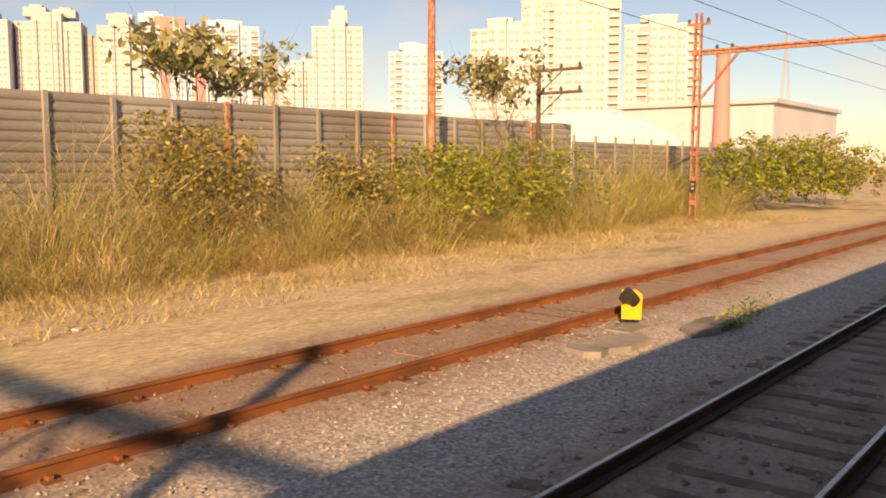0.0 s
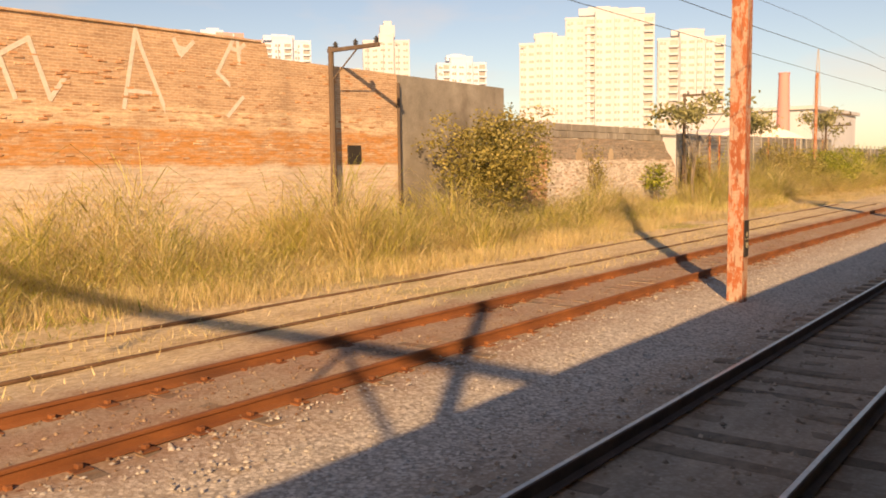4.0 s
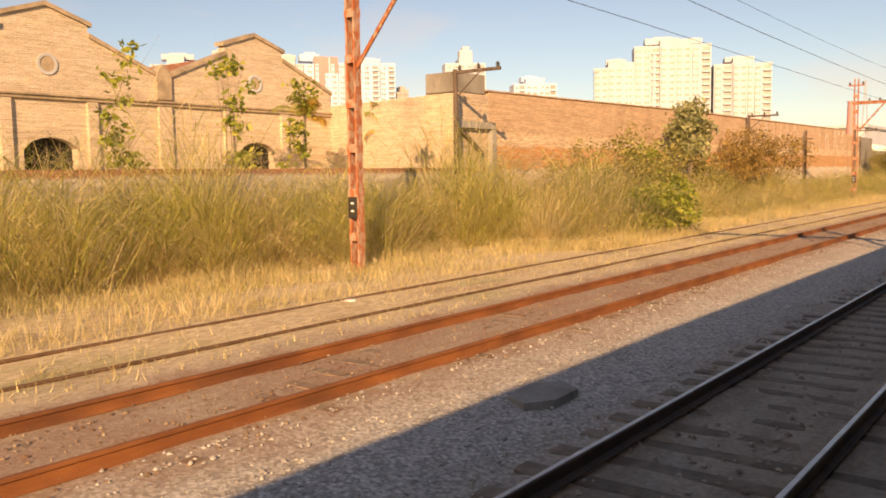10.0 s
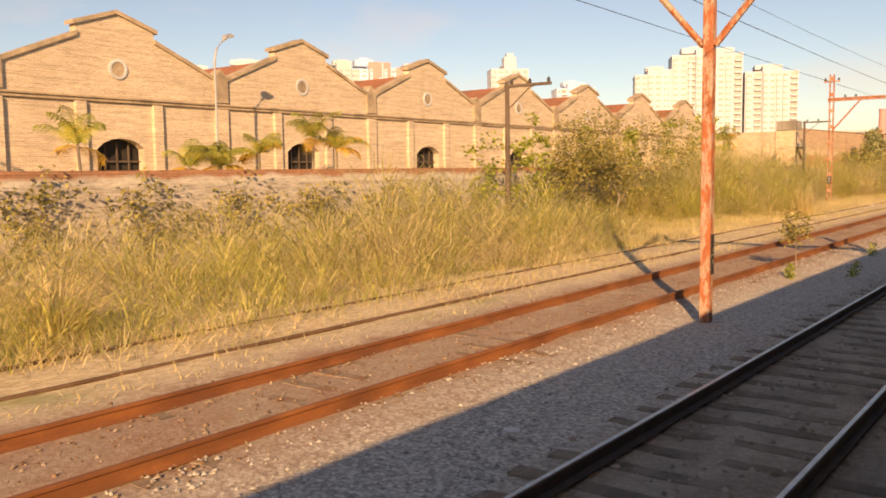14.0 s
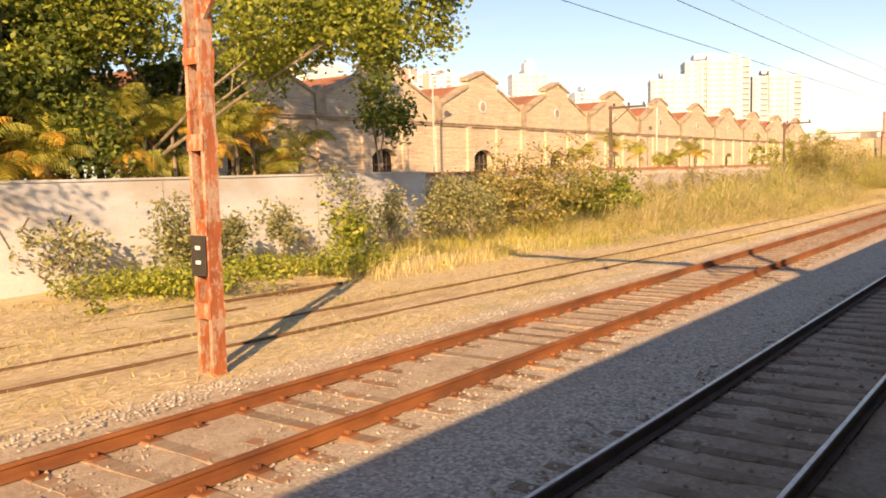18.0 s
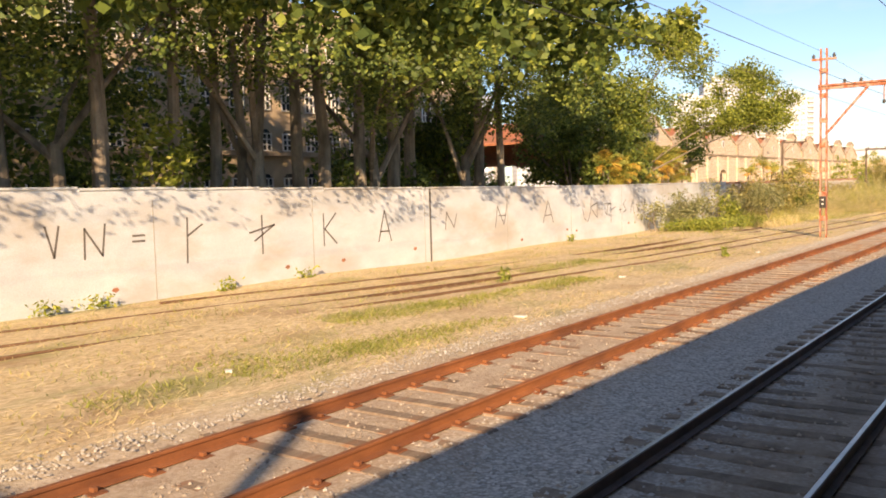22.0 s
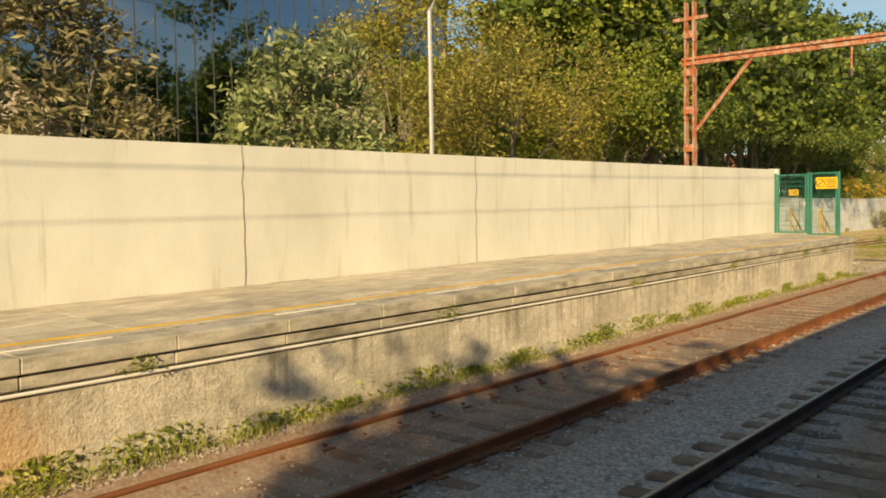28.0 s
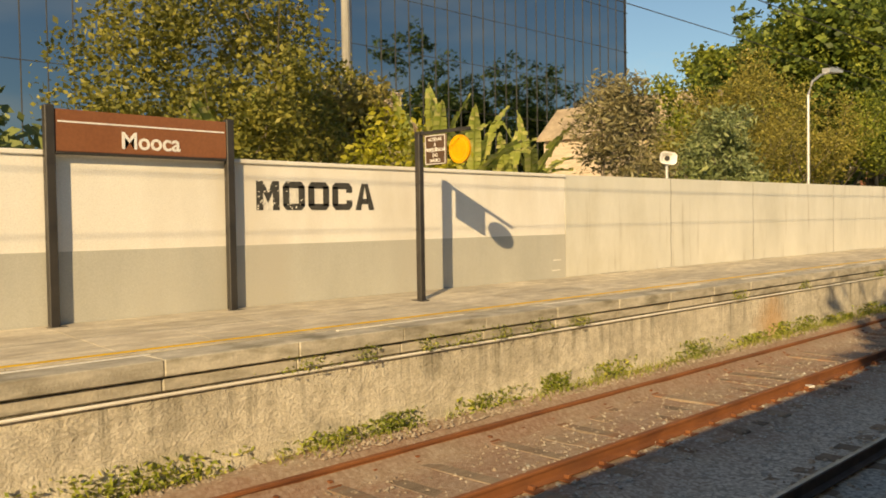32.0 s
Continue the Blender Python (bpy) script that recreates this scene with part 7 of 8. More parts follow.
def ficus(x, y, zlo, zhi, w, n=9000, leaf=0.12, mat=None, stems=3, blobs=20, label="large dark evergreen tree with several pale trunks behind the wall", over=0.0, clump=0.27, r0=0.28, base_x=None, base_y=None):
    """A broad tree: a dome of many leaf clumps between two heights, on forking trunks; over: how far it leans over the wall."""
    bl = []
    for k in range(blobs):
        a, r = random.uniform(0, 6.28), w * math.sqrt(random.uniform(0.02, 0.95))
        bx, by = x + r * math.cos(a), y + r * math.sin(a) * 0.85
        z = random.uniform(zlo + 0.6, zhi - 0.55 * (zhi - zlo) * (r / w) ** 2 - 0.5)
        if x > -262 and by < 21.8 and z < 5.8:
            z = random.uniform(5.7, max(6.6, 0.8 * zhi))
        bl.append((bx, by, z, w * random.uniform(0.17, 0.30), w * random.uniform(0.17, 0.28), (zhi - zlo) * random.uniform(0.07, 0.13)))
    for k in range(int(over)):
        bl.append((x + random.uniform(-0.8, 0.8) * w, 15.9 + random.uniform(-0.6, 0.8), random.uniform(5.7, 6.6), 1.3, 0.8, 0.45))
    cut = 10.5 if y > 0 else 99
    high = [b for b in bl if b[2] - b[5] > cut]
    bl = [b for b in bl if b[2] - b[5] <= cut]
    tree = plant("fig_tree", label, "tree", (base_x or x, base_y or y, -0.2), bl, int(n * (len(bl) / (len(bl) + len(high))) ** 0.6), leaf, mat or FICUS, r0, max(2.6, zlo * 0.75), clump, 26, 0.35, 1.7, 0.25, "big trees behind the wall", stems, 3)
    if high:
        ob = new("upper_crown", leaf_mesh("upper_crown", clumped(high, 2600, 0.4, 26, 0.3), 0.3, mat or FICUS, 1.6, 0.3, 0.2))
        ob.parent, ob.matrix_parent_inverse = tree, Matrix.Translation(-Vector(tree.location))
    if over:
        # the crown spreads far out over the wall, high above the line of sight
        hb = [(min(x + random.uniform(-0.95, 0.95) * w * 0.75, -223.5 if x > -262 else -266), random.uniform(16.0, 20.5), random.uniform(7.4, 14.0), 1.9, 1.6, 1.3) for _ in range(30)]
        ob = new("overhanging_crown", leaf_mesh("overhanging_crown", clumped(hb, 5800, 0.4, 26, 0.2), 0.26, mat or FICUS, 1.6, 0.3, 0.2))
        ob.parent, ob.matrix_parent_inverse = tree, Matrix.Translation(-Vector(tree.location))
        g = Geo()
        for k in range(4):
            bx_, by_, r_ = x + random.uniform(-0.85, 0.85) * w, 22.6 + random.uniform(0, 3.4), random.uniform(0.16, 0.34)
            g.tube([(bx_, by_, -0.2), (bx_ + random.uniform(-0.1, 0.1), by_, 1.2), (bx_ + random.uniform(-0.2, 0.2), by_, 4.5), (bx_ + random.uniform(-0.5, 0.5), by_, 9.5)], [r_ * 1.3, r_, r_ * 0.9, r_ * 0.6], 10)
            part("rooted_trunk", g, BARK, tree, "straight grey trunk grown from a hanging root")
            g = Geo()


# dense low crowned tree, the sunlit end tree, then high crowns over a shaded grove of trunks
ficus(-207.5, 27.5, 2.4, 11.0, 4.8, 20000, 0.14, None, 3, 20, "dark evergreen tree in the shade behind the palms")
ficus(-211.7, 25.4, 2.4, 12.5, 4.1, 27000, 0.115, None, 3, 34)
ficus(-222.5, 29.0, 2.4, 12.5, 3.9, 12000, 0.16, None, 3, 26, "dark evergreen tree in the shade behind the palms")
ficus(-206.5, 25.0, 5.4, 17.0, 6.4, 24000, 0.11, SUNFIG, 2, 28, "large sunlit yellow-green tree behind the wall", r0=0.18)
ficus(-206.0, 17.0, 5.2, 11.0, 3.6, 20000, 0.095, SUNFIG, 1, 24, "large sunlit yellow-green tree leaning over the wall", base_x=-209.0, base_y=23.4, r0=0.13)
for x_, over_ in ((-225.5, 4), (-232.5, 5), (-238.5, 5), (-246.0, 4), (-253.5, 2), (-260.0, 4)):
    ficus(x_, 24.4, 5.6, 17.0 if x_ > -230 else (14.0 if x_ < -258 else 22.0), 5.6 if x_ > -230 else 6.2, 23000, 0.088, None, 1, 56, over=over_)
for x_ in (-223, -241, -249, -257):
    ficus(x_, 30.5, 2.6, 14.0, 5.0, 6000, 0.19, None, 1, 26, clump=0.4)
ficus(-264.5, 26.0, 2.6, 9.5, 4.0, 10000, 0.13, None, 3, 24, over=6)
for x_, h_ in ((-221, 4.6), (-228, 4.2), (-233, 4.6), (-244.5, 4.4), (-251, 5.0), (-258, 5.2)):
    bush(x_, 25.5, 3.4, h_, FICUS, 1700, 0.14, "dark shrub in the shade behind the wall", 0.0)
plant("young_tree", "small sunlit yellow-green tree behind the wall", "tree", (-244.2, 22.8, -0.2), [(-243.6, 22.8, 3.5, 0.8, 0.7, 0.6), (-244.0, 22.8, 4.6, 0.7, 0.6, 0.5)], 900, 0.12, BUSHG, 0.12, 3.0, 0.2)

# a large tree across the line, which is known by its shadow over the rusty track
ficus(-309.2, -9.3, 4.0, 12.6, 6.8, 22000, 0.27, SUNFIG, 2, 84, "large leafy tree on the far side of the running lines", clump=0.4)

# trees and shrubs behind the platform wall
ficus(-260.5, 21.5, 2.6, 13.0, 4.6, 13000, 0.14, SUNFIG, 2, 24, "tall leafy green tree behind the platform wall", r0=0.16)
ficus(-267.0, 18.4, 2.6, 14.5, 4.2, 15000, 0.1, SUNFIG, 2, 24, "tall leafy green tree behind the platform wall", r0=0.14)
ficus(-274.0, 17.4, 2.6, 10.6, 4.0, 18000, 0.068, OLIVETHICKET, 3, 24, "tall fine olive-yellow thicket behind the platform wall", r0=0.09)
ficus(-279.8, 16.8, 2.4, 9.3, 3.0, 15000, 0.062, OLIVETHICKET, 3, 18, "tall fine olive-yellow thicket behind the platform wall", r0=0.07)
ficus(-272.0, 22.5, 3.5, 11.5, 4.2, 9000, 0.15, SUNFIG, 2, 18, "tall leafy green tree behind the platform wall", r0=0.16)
plant("bush", "grey-green shrub with long drooping leaves above the platform wall", "bush", (-284.7, 14.8, 0.0),
      [(-284.7 + dx_, 14.8 + dy_, z_, a_, 0.7, b_) for dx_, dy_, z_, a_, b_ in ((-1.3, 0, 4.6, 0.6, 0.5), (-0.7, -0.3, 5.5, 0.55, 0.45), (0.1, 0.2, 5.1, 0.6, 0.5), (0.6, -0.2, 5.7, 0.5, 0.4), (1.2, 0.1, 4.8, 0.6, 0.5), (-0.2, 0, 4.2, 0.8, 0.6), (0.9, -0.3, 4.0, 0.7, 0.6), (-1.4, 0.2, 3.8, 0.6, 0.5))],
      6800, 0.062, DROOPING, 0.07, 3.0, 0.17, 24, 0.25, 3.2, -0.5, stems=4, group="bushes along the line")
bush(-282.6, 14.0, 2.2, 4.4, YELLOWING, 3000, 0.10, "yellowing shrub above the platform wall", 0.0)
bush(-287.0, 14.2, 1.7, 4.2, BROAD, 1700, 0.10, "dark green shrub above the platform wall", 0.0)
plant("young_tree", "grey-green tree with narrow leaves above the platform wall", "tree", (-290.4, 14.9, 0.0),
      [(-291.7, 14.9, 5.0, 0.7, 0.7, 0.7), (-290.4, 14.9, 6.1, 0.8, 0.7, 0.6), (-289.3, 14.9, 5.0, 0.7, 0.7, 0.7), (-291.0, 14.9, 5.6, 0.7, 0.7, 0.6), (-289.8, 14.9, 5.7, 0.7, 0.7, 0.6), (-290.6, 14.9, 4.3, 1.1, 0.9, 0.6), (-288.8, 14.9, 4.2, 0.7, 0.7, 0.5)],
      6500, 0.055, NARROW, 0.07, 3.0, 0.17, 24, 0.25, 3.6, 0.1, stems=4)
bush(-299.3, 14.4, 2.6, 5.4, YELLOWLEAF, 3600, 0.09, "bright yellow-green shrub above the platform wall", 0.0)
bush(-300.9, 14.0, 2.0, 4.5, YELLOWLEAF, 2600, 0.09, "bright yellow-green shrub above the platform wall", 0.0)
bush(-297.4, 14.2, 1.6, 4.3, YELLOWLEAF, 1500, 0.09, "bright yellow-green shrub above the platform wall", 0.0)
bush(-303.5, 14.0, 2.2, 4.3, PALE, 1500, 0.07, "thin dry shrub above the platform wall", 0.0)
ficus(-301.6, 17.6, 2.6, 9.8, 3.1, 26000, 0.078, WEEPING, 2, 80, "tall weeping yellow-green tree behind the name board", r0=0.12, clump=0.2)
ficus(-296.9, 19.4, 2.6, 7.2, 2.0, 14000, 0.10, BUSHO, 2, 34, "rounded dark olive tree behind the platform wall", r0=0.10, clump=0.2)
ficus(-307.4, 15.2, 2.6, 5.9, 1.5, 3000, 0.15, BROAD, 2, 12, "glossy broad-leaved tree behind the name board", r0=0.09)
ficus(-311.5, 15.5, 2.6, 7.0, 2.6, 3500, 0.15, BROAD, 2, 12, "glossy broad-leaved tree behind the name board", r0=0.09)


BANANAS = [(-295.2, 18.4, 6.3, 6), (-293.9, 18.7, 6.5, 7), (-292.9, 18.2, 6.3, 7), (-291.6, 18.0, 5.3, 6), (-289.8, 18.6, 6.2, 5), (-302.6, 15.4, 5.2, 3)]


def banana(x, y, h, n, label):
    """A stout stem with long arching paddle leaves, split here and there down to the midrib."""
    t = thing("banana_plant", label, "banana plant", (x, y, 0), "banana plants behind the wall")
    part("stem", Geo().tube([(x, y, 0), (x, y, h * 0.62)], [0.13, 0.08], 8), BANANA, t)
    for k in range(n):
        a = 2 * math.pi * k / n + random.uniform(-0.4, 0.4)
        ln, tilt, w = h * random.uniform(0.36, 0.46), random.uniform(0.05, 1.0), random.uniform(0.19, 0.27)
        side, p, e = Vector((-math.sin(a), math.cos(a), 0)), Vector((x, y, h * 0.58)), math.pi / 2 - tilt
        fold = random.uniform(-0.5, 0.5)
        rows, steps = [], 18
        for i in range(steps + 1):
            u = i / steps
            ang = e - 1.25 * tilt * u * u
            d = Vector((math.cos(a) * math.cos(ang), math.sin(a) * math.cos(ang), math.sin(ang)))
            up = side.cross(d)
            ww = w * max(0.03, math.sin(math.pi * min(1, 0.02 + 0.98 * u ** 0.8)) ** 0.55)
            rows.append((p.copy(), side, up, ww))
            p = p + d * (ln / steps)
        g = Geo()
        for sg in (-1, 1):
            for i in range(2, steps):
                (p0, s0, u0, w0), (p1, s1, u1, w1) = rows[i], rows[i + 1]
                torn = 0.82 if random.random() < 0.3 else 1.0
                sag = random.uniform(-0.10, 0.02) + 0.25 * fold * sg * w0
                e0, e1 = p0 + s0 * sg * w0 + u0 * (sag + 0.03), p0.lerp(p1, torn) + s1 * sg * w1 + u1 * sag
                n0 = len(g.v)
                g.add([p0, e0, e1, p1], [(0, 1, 2, 3)])
        g.tube([r[0] for r in rows[::3]], [0.03 * (1 - 0.12 * i) for i in range(len(rows[::3]))], 5, False)
        part("leaf", g, BANANA, t)


for x_, y_, h_, n_ in BANANAS:
    banana(x_, y_, h_, n_, "banana plant with broad torn leaves behind the wall")

# ---- grass ----
def blades(x, y, z, h, lean, w, mat, name, label, segs=3, curl=0.55, away=None):
    """Arching blades; away: the direction in which each one leans."""
    n = len(x)
    a = rng.uniform(0, 2 * np.pi, n) if away is None else away
    dirx, diry = np.cos(a), np.sin(a)
    b = rng.uniform(0, 2 * np.pi, n)
    sx, sy = np.cos(b), np.sin(b)
    vs = []
    for i in range(segs + 1):
        u = i / segs
        r = lean * h * (0.35 * u + 0.65 * u * u)
        zz = z + h * (u - curl * lean * u ** 3)
        cx, cy = x + dirx * r, y + diry * r
        if i == segs:
            vs.append(np.stack([cx, cy, zz], -1))
            break
        ww = w * (1 - 0.6 * u)
        vs.append(np.stack([cx - sx * ww, cy - sy * ww, zz], -1))
        vs.append(np.stack([cx + sx * ww, cy + sy * ww, zz], -1))
    v = np.stack(vs, 1)
    k = 2 * segs + 1
    tri = []
    for i in range(segs - 1):
        tri += [(2 * i, 2 * i + 1, 2 * i + 3), (2 * i, 2 * i + 3, 2 * i + 2)]
    tri.append((2 * segs - 2, 2 * segs - 1, 2 * segs))
    f = (np.arange(n) * k)[:, None, None] + np.array(tri)[None]
    ob = new(name, big_mesh(name, v.reshape(-1, 3), f.reshape(-1, 3), mat))
    return tagged(ob, label, "grass", "", "stuff")


def edge_of_grass(x):
    return np.interp(-x, [-60, -10, 15, 25, 60, 90, 100, 104.5, 107, 122, 126, 129, 132, 136, 146, 151, 155, 180, 188, 200], [16.3, 16.3, 16.0, 14.4, 14.0, 14.4, 13.4, 14.0, 17.4, 17.4, 14.5, 12.7, 12.8, 15.2, 15.8, 13.6, 12.6, 12.5, 14.2, 15.5])


GRASS_TOP = ([-62, -13, -6, -2, 2, 5, 8, 11.5, 14, 16, 19, 22, 25, 30, 32.5, 34, 36, 39, 40.5, 42.5, 44, 50, 58, 62, 64.5, 70, 75.5, 78, 83, 90, 97, 103, 121, 134, 138.5, 142, 146, 150, 152, 154, 162, 164, 174, 180, 185, 190, 200],
             [3.0, 3.1, 2.8, 2.9, 2.3, 1.3, 0.95, 0.8, 1.2, 1.7, 1.6, 1.5, 1.3, 2.0, 1.5, 2.35, 1.6, 1.5, 2.2, 2.2, 1.7, 1.9, 1.5, 1.8, 2.3, 2.1, 1.5, 2.0, 1.7, 1.8, 2.6, 3.5, 3.6, 3.5, 2.8, 0.9, 1.1, 1.3, 1.6, 2.2, 2.2, 1.55, 1.55, 1.8, 1.3, 0.95, 0.6])


TUSSOCKS = [(-130.8, 12.6, 2.2), (-104.2, 14.6, 2.2), (-37.8, 17.1, 1.6), (-34.2, 19.2, 2.2), (-31.0, 18.8, 1.8), (-171.9, 13.6, 1.7), (-16.9, 16.4, 1.6), (-17.6, 17.8, 1.7), (-14.6, 18.0, 1.5), (-13.5, 18.7, 1.5), (-19.4, 16.6, 1.6), (-15.6, 17.0, 1.4)]


def tall_grass(x0, x1, clumps, back, mat, per, low=0.4, high=1.2, label="tall straw-green wild grass along the boundary wall", root=(0.12, 0.42), spread=(0.22, 0.62), wide=(0.004, 0.011), up=0.62, setback=0.0):
    """Tussocks like fountains: tufts whose blades rise from a narrow root, arch outwards and hang over at the tips."""
    cx = rng.uniform(x1, x0, clumps)
    e = edge_of_grass(cx) + 0.7 * np.sin(cx * 0.9) * np.sin(cx * 0.37 + 1) + setback
    cy = e + rng.uniform(0, 1, clumps) ** 1.15 * (back - e)
    size = rng.uniform(root[0], root[1], clumps)
    drift = np.maximum(0.62, 0.88 + 0.42 * np.sin(cx * 0.8 + 1.3 * np.sin(cy * 0.9)) * np.sin(cx * 0.31 + cy * 0.6))
    big = np.interp(-cx, *GRASS_TOP) * drift * rng.uniform(low, high, clumps) * np.clip(0.45 + 0.5 * (cy - e) / 1.8, 0.38, 1.05)
    open_ = rng.uniform(0.7, 1.35, clumps)
    n = clumps * per
    ox, oy = rng.normal(0, 1, n) * np.repeat(size, per), rng.normal(0, 1, n) * np.repeat(size, per)
    out = np.minimum(1.6, np.hypot(ox, oy) / np.repeat(size, per))
    whole = 1.42 * np.repeat(big, per) + 0.15
    seat = rng.uniform(0, 1, n) * up * np.where(rng.uniform(0, 1, n) < 0.2, 0.0, 1.0)
    h = whole * (1 - seat) * rng.uniform(0.4, 1.1, n)
    lean = np.clip((spread[0] + spread[1] * out * rng.uniform(0.5, 1.3, n)) * np.repeat(open_, per) * (1 + 1.1 * seat), 0.05, 1.5)
    away = np.arctan2(oy, ox) + rng.normal(0, 0.5, n)
    flare = 1 + 1.3 * seat * np.repeat(open_, per)
    blades(np.repeat(cx, per) + ox * flare, np.repeat(cy, per) + oy * flare, seat * whole - 0.18, h, lean, rng.uniform(wide[0], wide[1], n), mat, "tall_grass", label, 2, 0.8, away)


for x0_, x1_, n_, back_ in ((45, -20, 400, 20.0), (-20, -60, 320, 20.0), (-60, -98, 320, 20.4), (-98, -140, 400, 20.8), (-140, -200, 430, 20.8)):
    tall_grass(x0_, x1_, n_, back_, GRASS, 84)
tall_grass(40, -195, 620, 18.5, DRYGRASS, 70, 0.4, 1.0, "pale dead stems standing among the tall grass")
tall_grass(40, -195, 700, 19.0, DEADGRASS, 40, 0.2, 0.55, "brown dead leaves hanging about the foot of the tall grass", (0.25, 0.6), (0.4, 0.9))
tall_grass(-98, -140, 170, 20.0, GRASS, 70, 0.9, 1.15, "tall green cane grass before the low wall", (0.1, 0.3), (0.12, 0.35), (0.004, 0.010), setback=0.8)


def big_tussock(x, y, h, n, mat, label):
    """One large fountain of grass at the front of the rest."""
    a = rng.uniform(0, 2 * np.pi, n)
    r = np.abs(rng.normal(0, 0.22, n))
    blades(x + r * np.cos(a), y + r * np.sin(a), np.full(n, -0.18), h * rng.uniform(0.55, 1.1, n), rng.uniform(0.15, 1.15, n), rng.uniform(0.004, 0.010, n), mat, "grass_tussock", label, 4, 0.72, a)


for x_, y_, h_ in TUSSOCKS:
    big_tussock(x_, y_, h_, 560, DRYGRASS, "large fountain-shaped tussock of pale straw grass")


def short_grass(n, x0, x1, yfun, h0, h1, mat, label, lean=(0.2, 1.0), segs=1, wide=1.0):
    x = rng.uniform(x1, x0, n)
    y = yfun(x)
    keep = np.sin(x * 0.9 + 2 * np.sin(y)) + np.sin(y * 2.1 + x * 0.21) + rng.normal(0, 0.9, n) > -0.3
    x, y = x[keep], y[keep]
    z = ground_height(x, y)
    blades(x, y, z, rng.uniform(h0, h1, len(x)), rng.uniform(*lean, len(x)), rng.uniform(0.006, 0.013, len(x)) * wide, mat, "dry_grass", label, segs)


short_grass(54000, 45, -186, lambda x: edge_of_grass(x) + rng.uniform(-1.0, 1.2, len(x)) - np.where(rng.uniform(0, 1, len(x)) < 0.35, rng.uniform(0, 1.6, len(x)), 0), 0.2, 0.65, DRYGRASS, "pale dry grass at the edge of the tall grass", (0.4, 1.5), 2, 0.7)
short_grass(44000, -8, -118, lambda x: edge_of_grass(x) + rng.uniform(-1.7, 0.6, len(x)), 0.3, 0.72, DRYGRASS, "soft tan dry grass standing before the tall grass", (0.15, 0.9), 2, 0.6)
short_grass(40000, -100, -152, lambda x: 12.3 + (edge_of_grass(x) + 0.8 - 12.3) * rng.uniform(0, 1, len(x)), 0.22, 0.58, DRYGRASS, "low soft dry grass before the tall reeds", (0.2, 1.1), 2, 0.6)
short_grass(9000, -100, -200, lambda x: 12.6 + (edge_of_grass(x) + 0.8 - 12.6) * rng.uniform(0.2, 1, len(x)), 0.2, 0.5, GREENTURF, "green low grass before the tall reeds", (0.2, 1.1), 2, 0.7)
short_grass(24000, 45, -16, lambda x: rng.uniform(12.4, 16.8, len(x)), 0.12, 0.45, DRYGRASS, "pale flattened dry grass beside the track", (0.7, 1.7), 2)
short_grass(20000, 2, -24, lambda x: rng.uniform(14.8, 20.0, len(x)), 0.3, 0.95, GRASS, "knee-high green grass before the ruined wall", segs=2)
short_grass(34000, -14, -200, lambda x: rng.uniform(9.4, 13.2, len(x)), 0.05, 0.2, DRYGRASS, "sparse short dry grass over the buried track")
short_grass(100000, -186, -264, lambda x: rng.uniform(9.8, 20.8, len(x)), 0.05, 0.2, DRYGRASS, "short dry mown grass over the old tracks", (0.7, 1.6), 1, 1.2)
short_grass(9000, -190, -264, lambda x: 10.5 + 9.5 * rng.uniform(0, 1, len(x)), 0.05, 0.2, BUSHG, "scattered green weeds in the dry grass")
short_grass(5000, -30, -180, lambda x: edge_of_grass(x) + rng.uniform(-0.9, 0.2, len(x)), 0.15, 0.5, BUSHG, "green weeds at the grass edge", segs=2)
short_grass(8000, -187, -207, lambda x: rng.uniform(14.6, 18.6, len(x)), 0.25, 0.75, GRASS, "yellow-green grass about the feet of the bushes", (0.15, 0.9), 2)
short_grass(6000, -265, -306, lambda x: 9.16 - np.abs(rng.normal(0, 0.14, len(x))), 0.06, 0.26, GREENTURF, "thin green grass along the foot of the platform", (0.2, 1.0), 1)
for x_, y_, w_ in ((-249.4, 11.3, 1.6), (-244.7, 13.3, 1.8), (-246.5, 11.0, 2.2), (-241.5, 13.2, 2.0), (-238.0, 12.6, 1.6), (-251.5, 12.0, 1.8), (-233.5, 14.8, 2.2), (-256, 13.5, 2.0), (-258.5, 15.5, 1.6), (-18.5, 13.4, 1.4), (-45.5, 13.2, 1.6)):
    short_grass(2600, x_ + w_, x_ - w_, lambda x: y_ + rng.normal(0, 0.42, len(x)), 0.05, 0.16, GREENTURF, "patch of fresh green turf among the straw", (0.4, 1.3), 1, 1.2)


def weeds(x, y, z, w, h, n, label="small green weed growing at the platform", mat=BUSHG, leaf=0.032):
    pts = np.array([x, y, z]) + rng.normal(0, 1, (n, 3)) * np.array([w * 0.35, 0.06, 0]) + np.stack([np.zeros(n), np.zeros(n), rng.uniform(0, 1, n) ** 1.5 * h], -1)
    ob = new("weed", leaf_mesh("weed", pts, leaf, mat, 2.4, 0.2, -0.4))
    tagged(ob, label, "weed", "", "stuff")


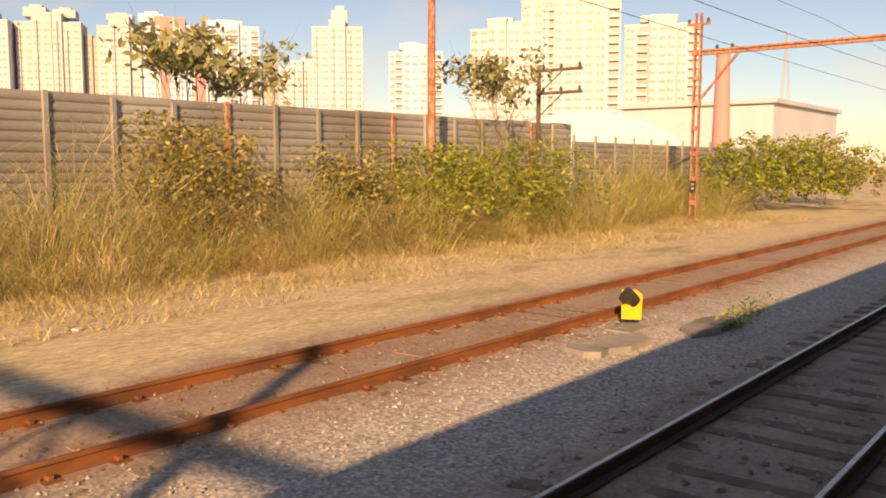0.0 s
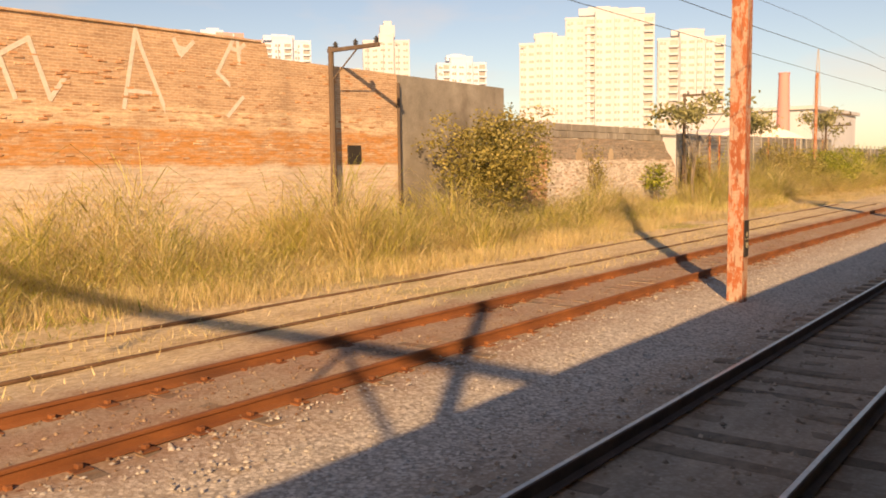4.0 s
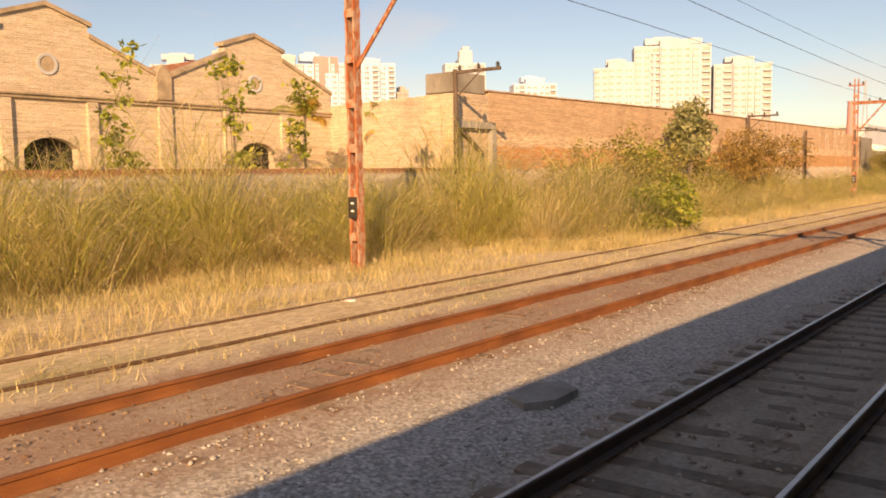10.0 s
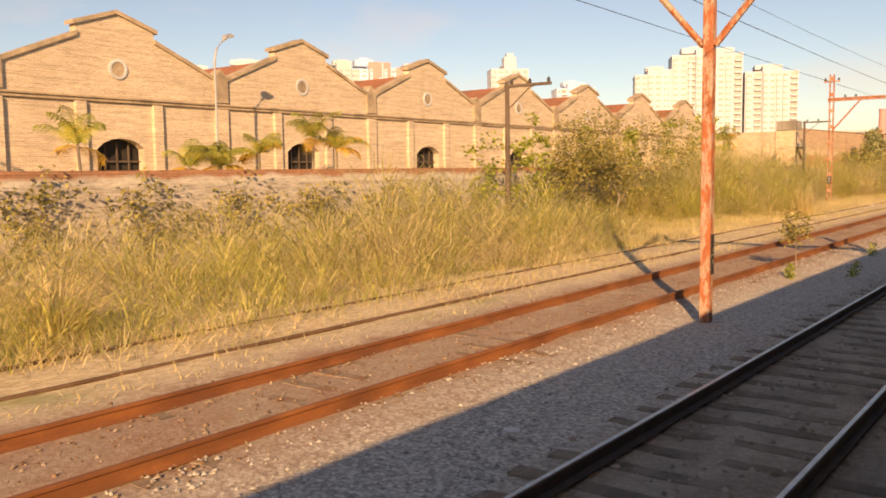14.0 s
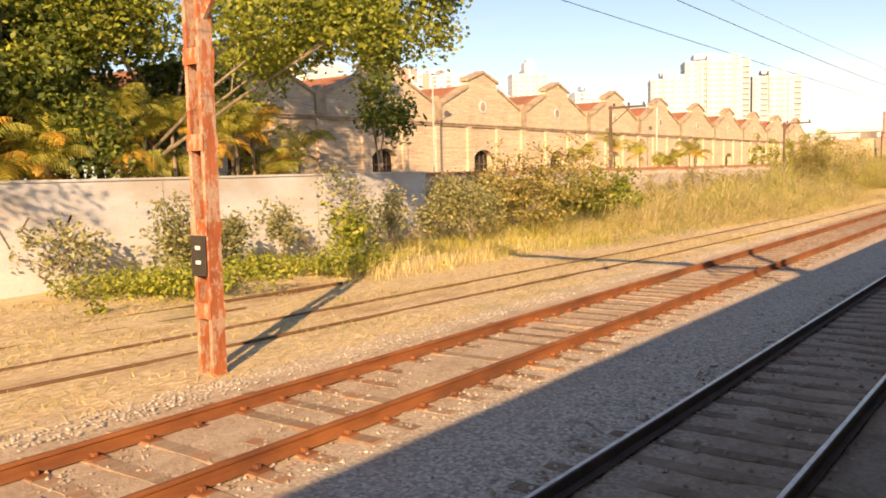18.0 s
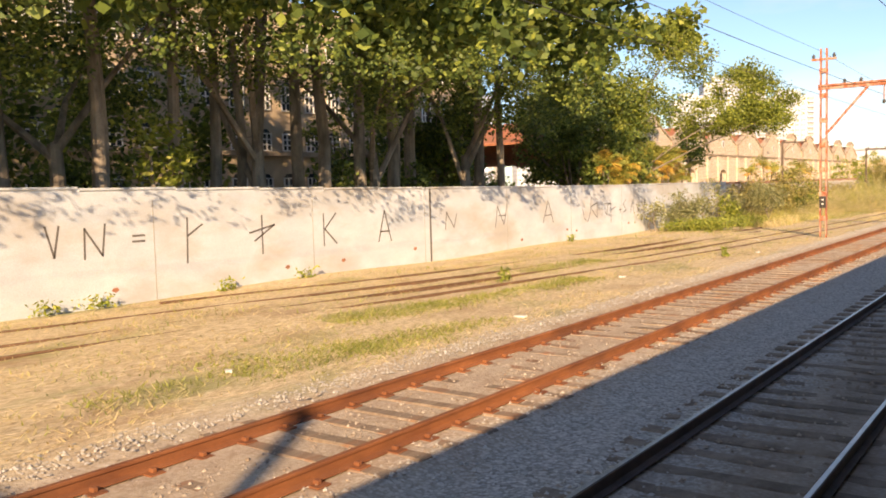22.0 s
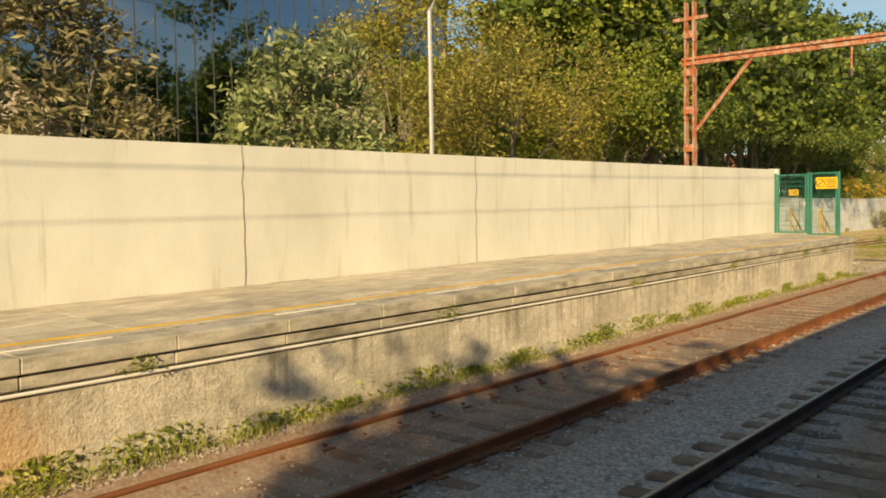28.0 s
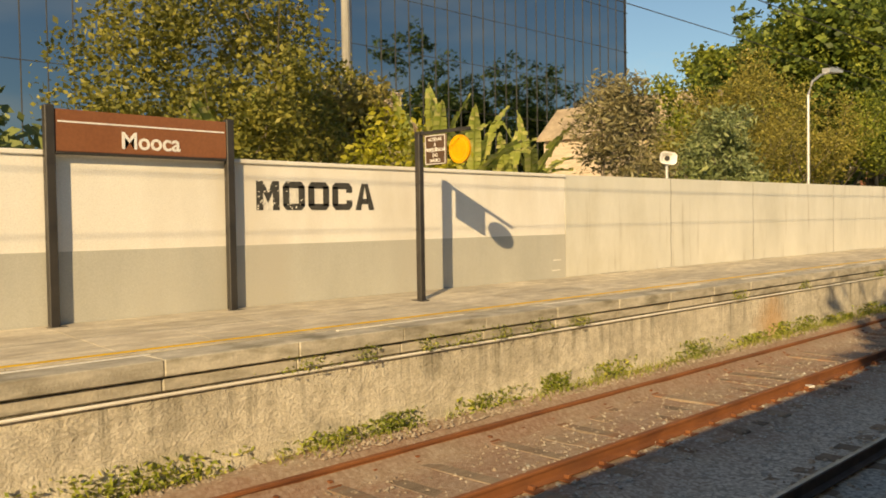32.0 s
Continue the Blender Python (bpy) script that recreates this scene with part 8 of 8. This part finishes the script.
for x_ in np.arange(-312, -266, 1.35):
    if random.random() < 0.72:
        weeds(float(x_) + random.uniform(-0.5, 0.5), 9.22, 0.0 if x_ < -268 else -0.1, random.uniform(0.5, 1.5), random.uniform(0.16, 0.36), 800, "low green weeds at the foot of the platform", leaf=0.03)
for x_ in (-305.4, -304.6, -303.6, -302.9, -302.2, -301.4, -300.4, -295.2, -292.0, -287.2, -281.5, -276.4, -271.0, -269.2):
    weeds(x_, 9.13, 0.96, random.uniform(0.2, 0.6), 0.2, 190, "green tuft growing from the platform ledge", leaf=0.018)
for x_, y_ in ((-248.6, 20.7), (-247.3, 20.7), (-243.3, 20.6), (-253.0, 20.4), (-240, 20.7), (-222, 20.6), (-214, 16.5), (-238, 14.5), (-228, 11.2), (-257, 13.6), (-255, 18.8), (-262.5, 10.2)):
    weeds(x_, y_, -0.12, random.uniform(0.4, 0.8), 0.35, 90, "small leafy weed in the dry grass", leaf=0.06)
for x_, y_, w_ in ((15.5, 5.2, 1.6), (14.0, 5.0, 1.0), (-150.5, 5.6, 0.8), (-156.5, 4.9, 0.6), (-157.6, 6.1, 0.3)):
    weeds(x_, y_, -0.2, w_, 0.35, 160, "green weeds growing in the ballast", leaf=0.035)
plant("sapling", "thin young weed tree growing beside the rusty rail", "sapling", (-156.3, 6.3, -0.2), [(-156.4, 6.3, 1.0, 0.3, 0.3, 0.3), (-156.1, 6.4, 0.75, 0.25, 0.25, 0.2)], 380, 0.06, BUSHO, 0.015, 0.8, 0.13, 10)


# ---- single bricks standing proud of the old walls ----
def proud_bricks(parent, count, x0, x1, z0, z1, yfun, mat, course=0.08, length=0.25):
    """Bricks laid in true courses, a random share of them a little proud or set back."""
    shapes = []
    for k in range(4):
        c = 0.006 + 0.004 * k
        shapes.append(Geo().box((-0.115 + 0.01 * (k % 2), -0.03, -0.031), (0.115, 0.03, 0.031), c).mesh("brick", mat))
    cells = [(i, j) for i in range(int((x1 - x0) / length)) for j in range(int((z1 - z0) / course))]
    random.shuffle(cells)
    base = world_at(parent)
    for i, j in cells[:count]:
        x = x0 + (i + 0.5 + 0.5 * (j % 2)) * length
        ob = new("brick", shapes[(i + j) % 4])
        ob.parent = parent
        ob.location = Vector((x, yfun(x) + random.uniform(0.012, 0.028), z0 + (j + 0.5) * course)) - base
        ob.rotation_euler = (random.uniform(-0.05, 0.05), 0, random.uniform(-0.03, 0.03))


def brick_field(parent, x0, x1, z0, z1, y, mat, lost=0.05, ragged=0.12):
    """Courses of single bricks before a wall face, of uneven depth, with some lost; the upper edge is ragged."""
    vs, fs = [], []
    rows, cols = int((z1 - z0) / 0.08), int((x1 - x0) / 0.25)
    for j in range(rows):
        for i in range(-1, cols):
            if random.random() < lost + (0.5 if (rows - j) * 0.08 < ragged * random.random() * 3 else 0):
                continue
            a = x0 + (i + 0.5 * (j % 2)) * 0.25 + random.uniform(-0.008, 0.008)
            b, c = a + 0.235 + random.uniform(-0.012, 0.005), z0 + j * 0.08 + random.uniform(-0.004, 0.004)
            d, f = c + 0.068, y - random.uniform(0.004, 0.026)
            n = len(vs)
            vs += [(a, y, c), (b, y, c), (b, y, d), (a, y, d), (a + 0.006, f, c + 0.005), (b - 0.006, f, c + 0.005), (b - 0.006, f, d - 0.005), (a + 0.006, f, d - 0.005)]
            fs += [(n + 4, n + 5, n + 6, n + 7), (n, n + 1, n + 5, n + 4), (n + 1, n + 2, n + 6, n + 5), (n + 2, n + 3, n + 7, n + 6), (n + 3, n, n + 4, n + 7)]
    ob = new("brick_courses", big_mesh("brick_courses", np.array(vs), np.array(fs), mat))
    ob.parent = parent
    return tagged(ob, kind="stuff")


def field_material(name, stops):
    k = Mat(name, 0.95)
    col = k.ramp(k.random(True), stops)
    col = k.mix(0.55, col, k.ramp(k.noise(9.0, 6), [(0.3, (0.5, 0.48, 0.45)), (0.7, (1.25, 1.25, 1.25))]), "MULTIPLY")
    col = k.mix(k.math("MULTIPLY", k.step(k.noise(1.1, 6), 0.52, 0.66), 0.6), col, (0.33, 0.28, 0.22))
    k.bump(k.noise(40.0, 4), 0.5, 0.012)
    return k.base(col)


LIMEFIELD = field_material("limewashed_courses", [(0.0, (0.38, 0.32, 0.26)), (0.15, (0.58, 0.51, 0.43)), (0.4, (0.72, 0.68, 0.62)), (0.9, (0.78, 0.76, 0.71)), (1.0, (0.55, 0.34, 0.21))])
ORANGEFIELD = field_material("orange_courses", [(0.0, (0.36, 0.20, 0.11)), (0.6, (0.62, 0.36, 0.18)), (1.0, (0.72, 0.58, 0.42))])
brick_field(ruined, -17.2, -3.3, 0.55, 2.62, 20.296, LIMEFIELD, 0.03)
brick_field(ruined, -20.9, -17.25, 0.55, 3.4, 20.296, ORANGEFIELD, 0.04)
LIMEBRICK = surf("limewashed_brick", (0.50, 0.40, 0.31), (0.82, 0.76, 0.67), 5.0, 0.95, 0.0, 0.5, 30.0, (0.50, 0.27, 0.15), 2.5, None, 0.45)
RAWBRICK = surf("raw_orange_brick", (0.46, 0.22, 0.11), (0.66, 0.38, 0.21), 5.0, 0.95, 0.0, 0.5, 30.0, (0.68, 0.54, 0.40), 2.0, None, 0.45)
proud_bricks(ruined, 300, -17.5, -3.2, 0.7, 2.6, lambda x: 20.295, LIMEBRICK)
proud_bricks(yard_wall, 300, -48.0, -29.0, 2.62, 5.6, lambda x: yard_y(x) - 0.005, RAWBRICK)
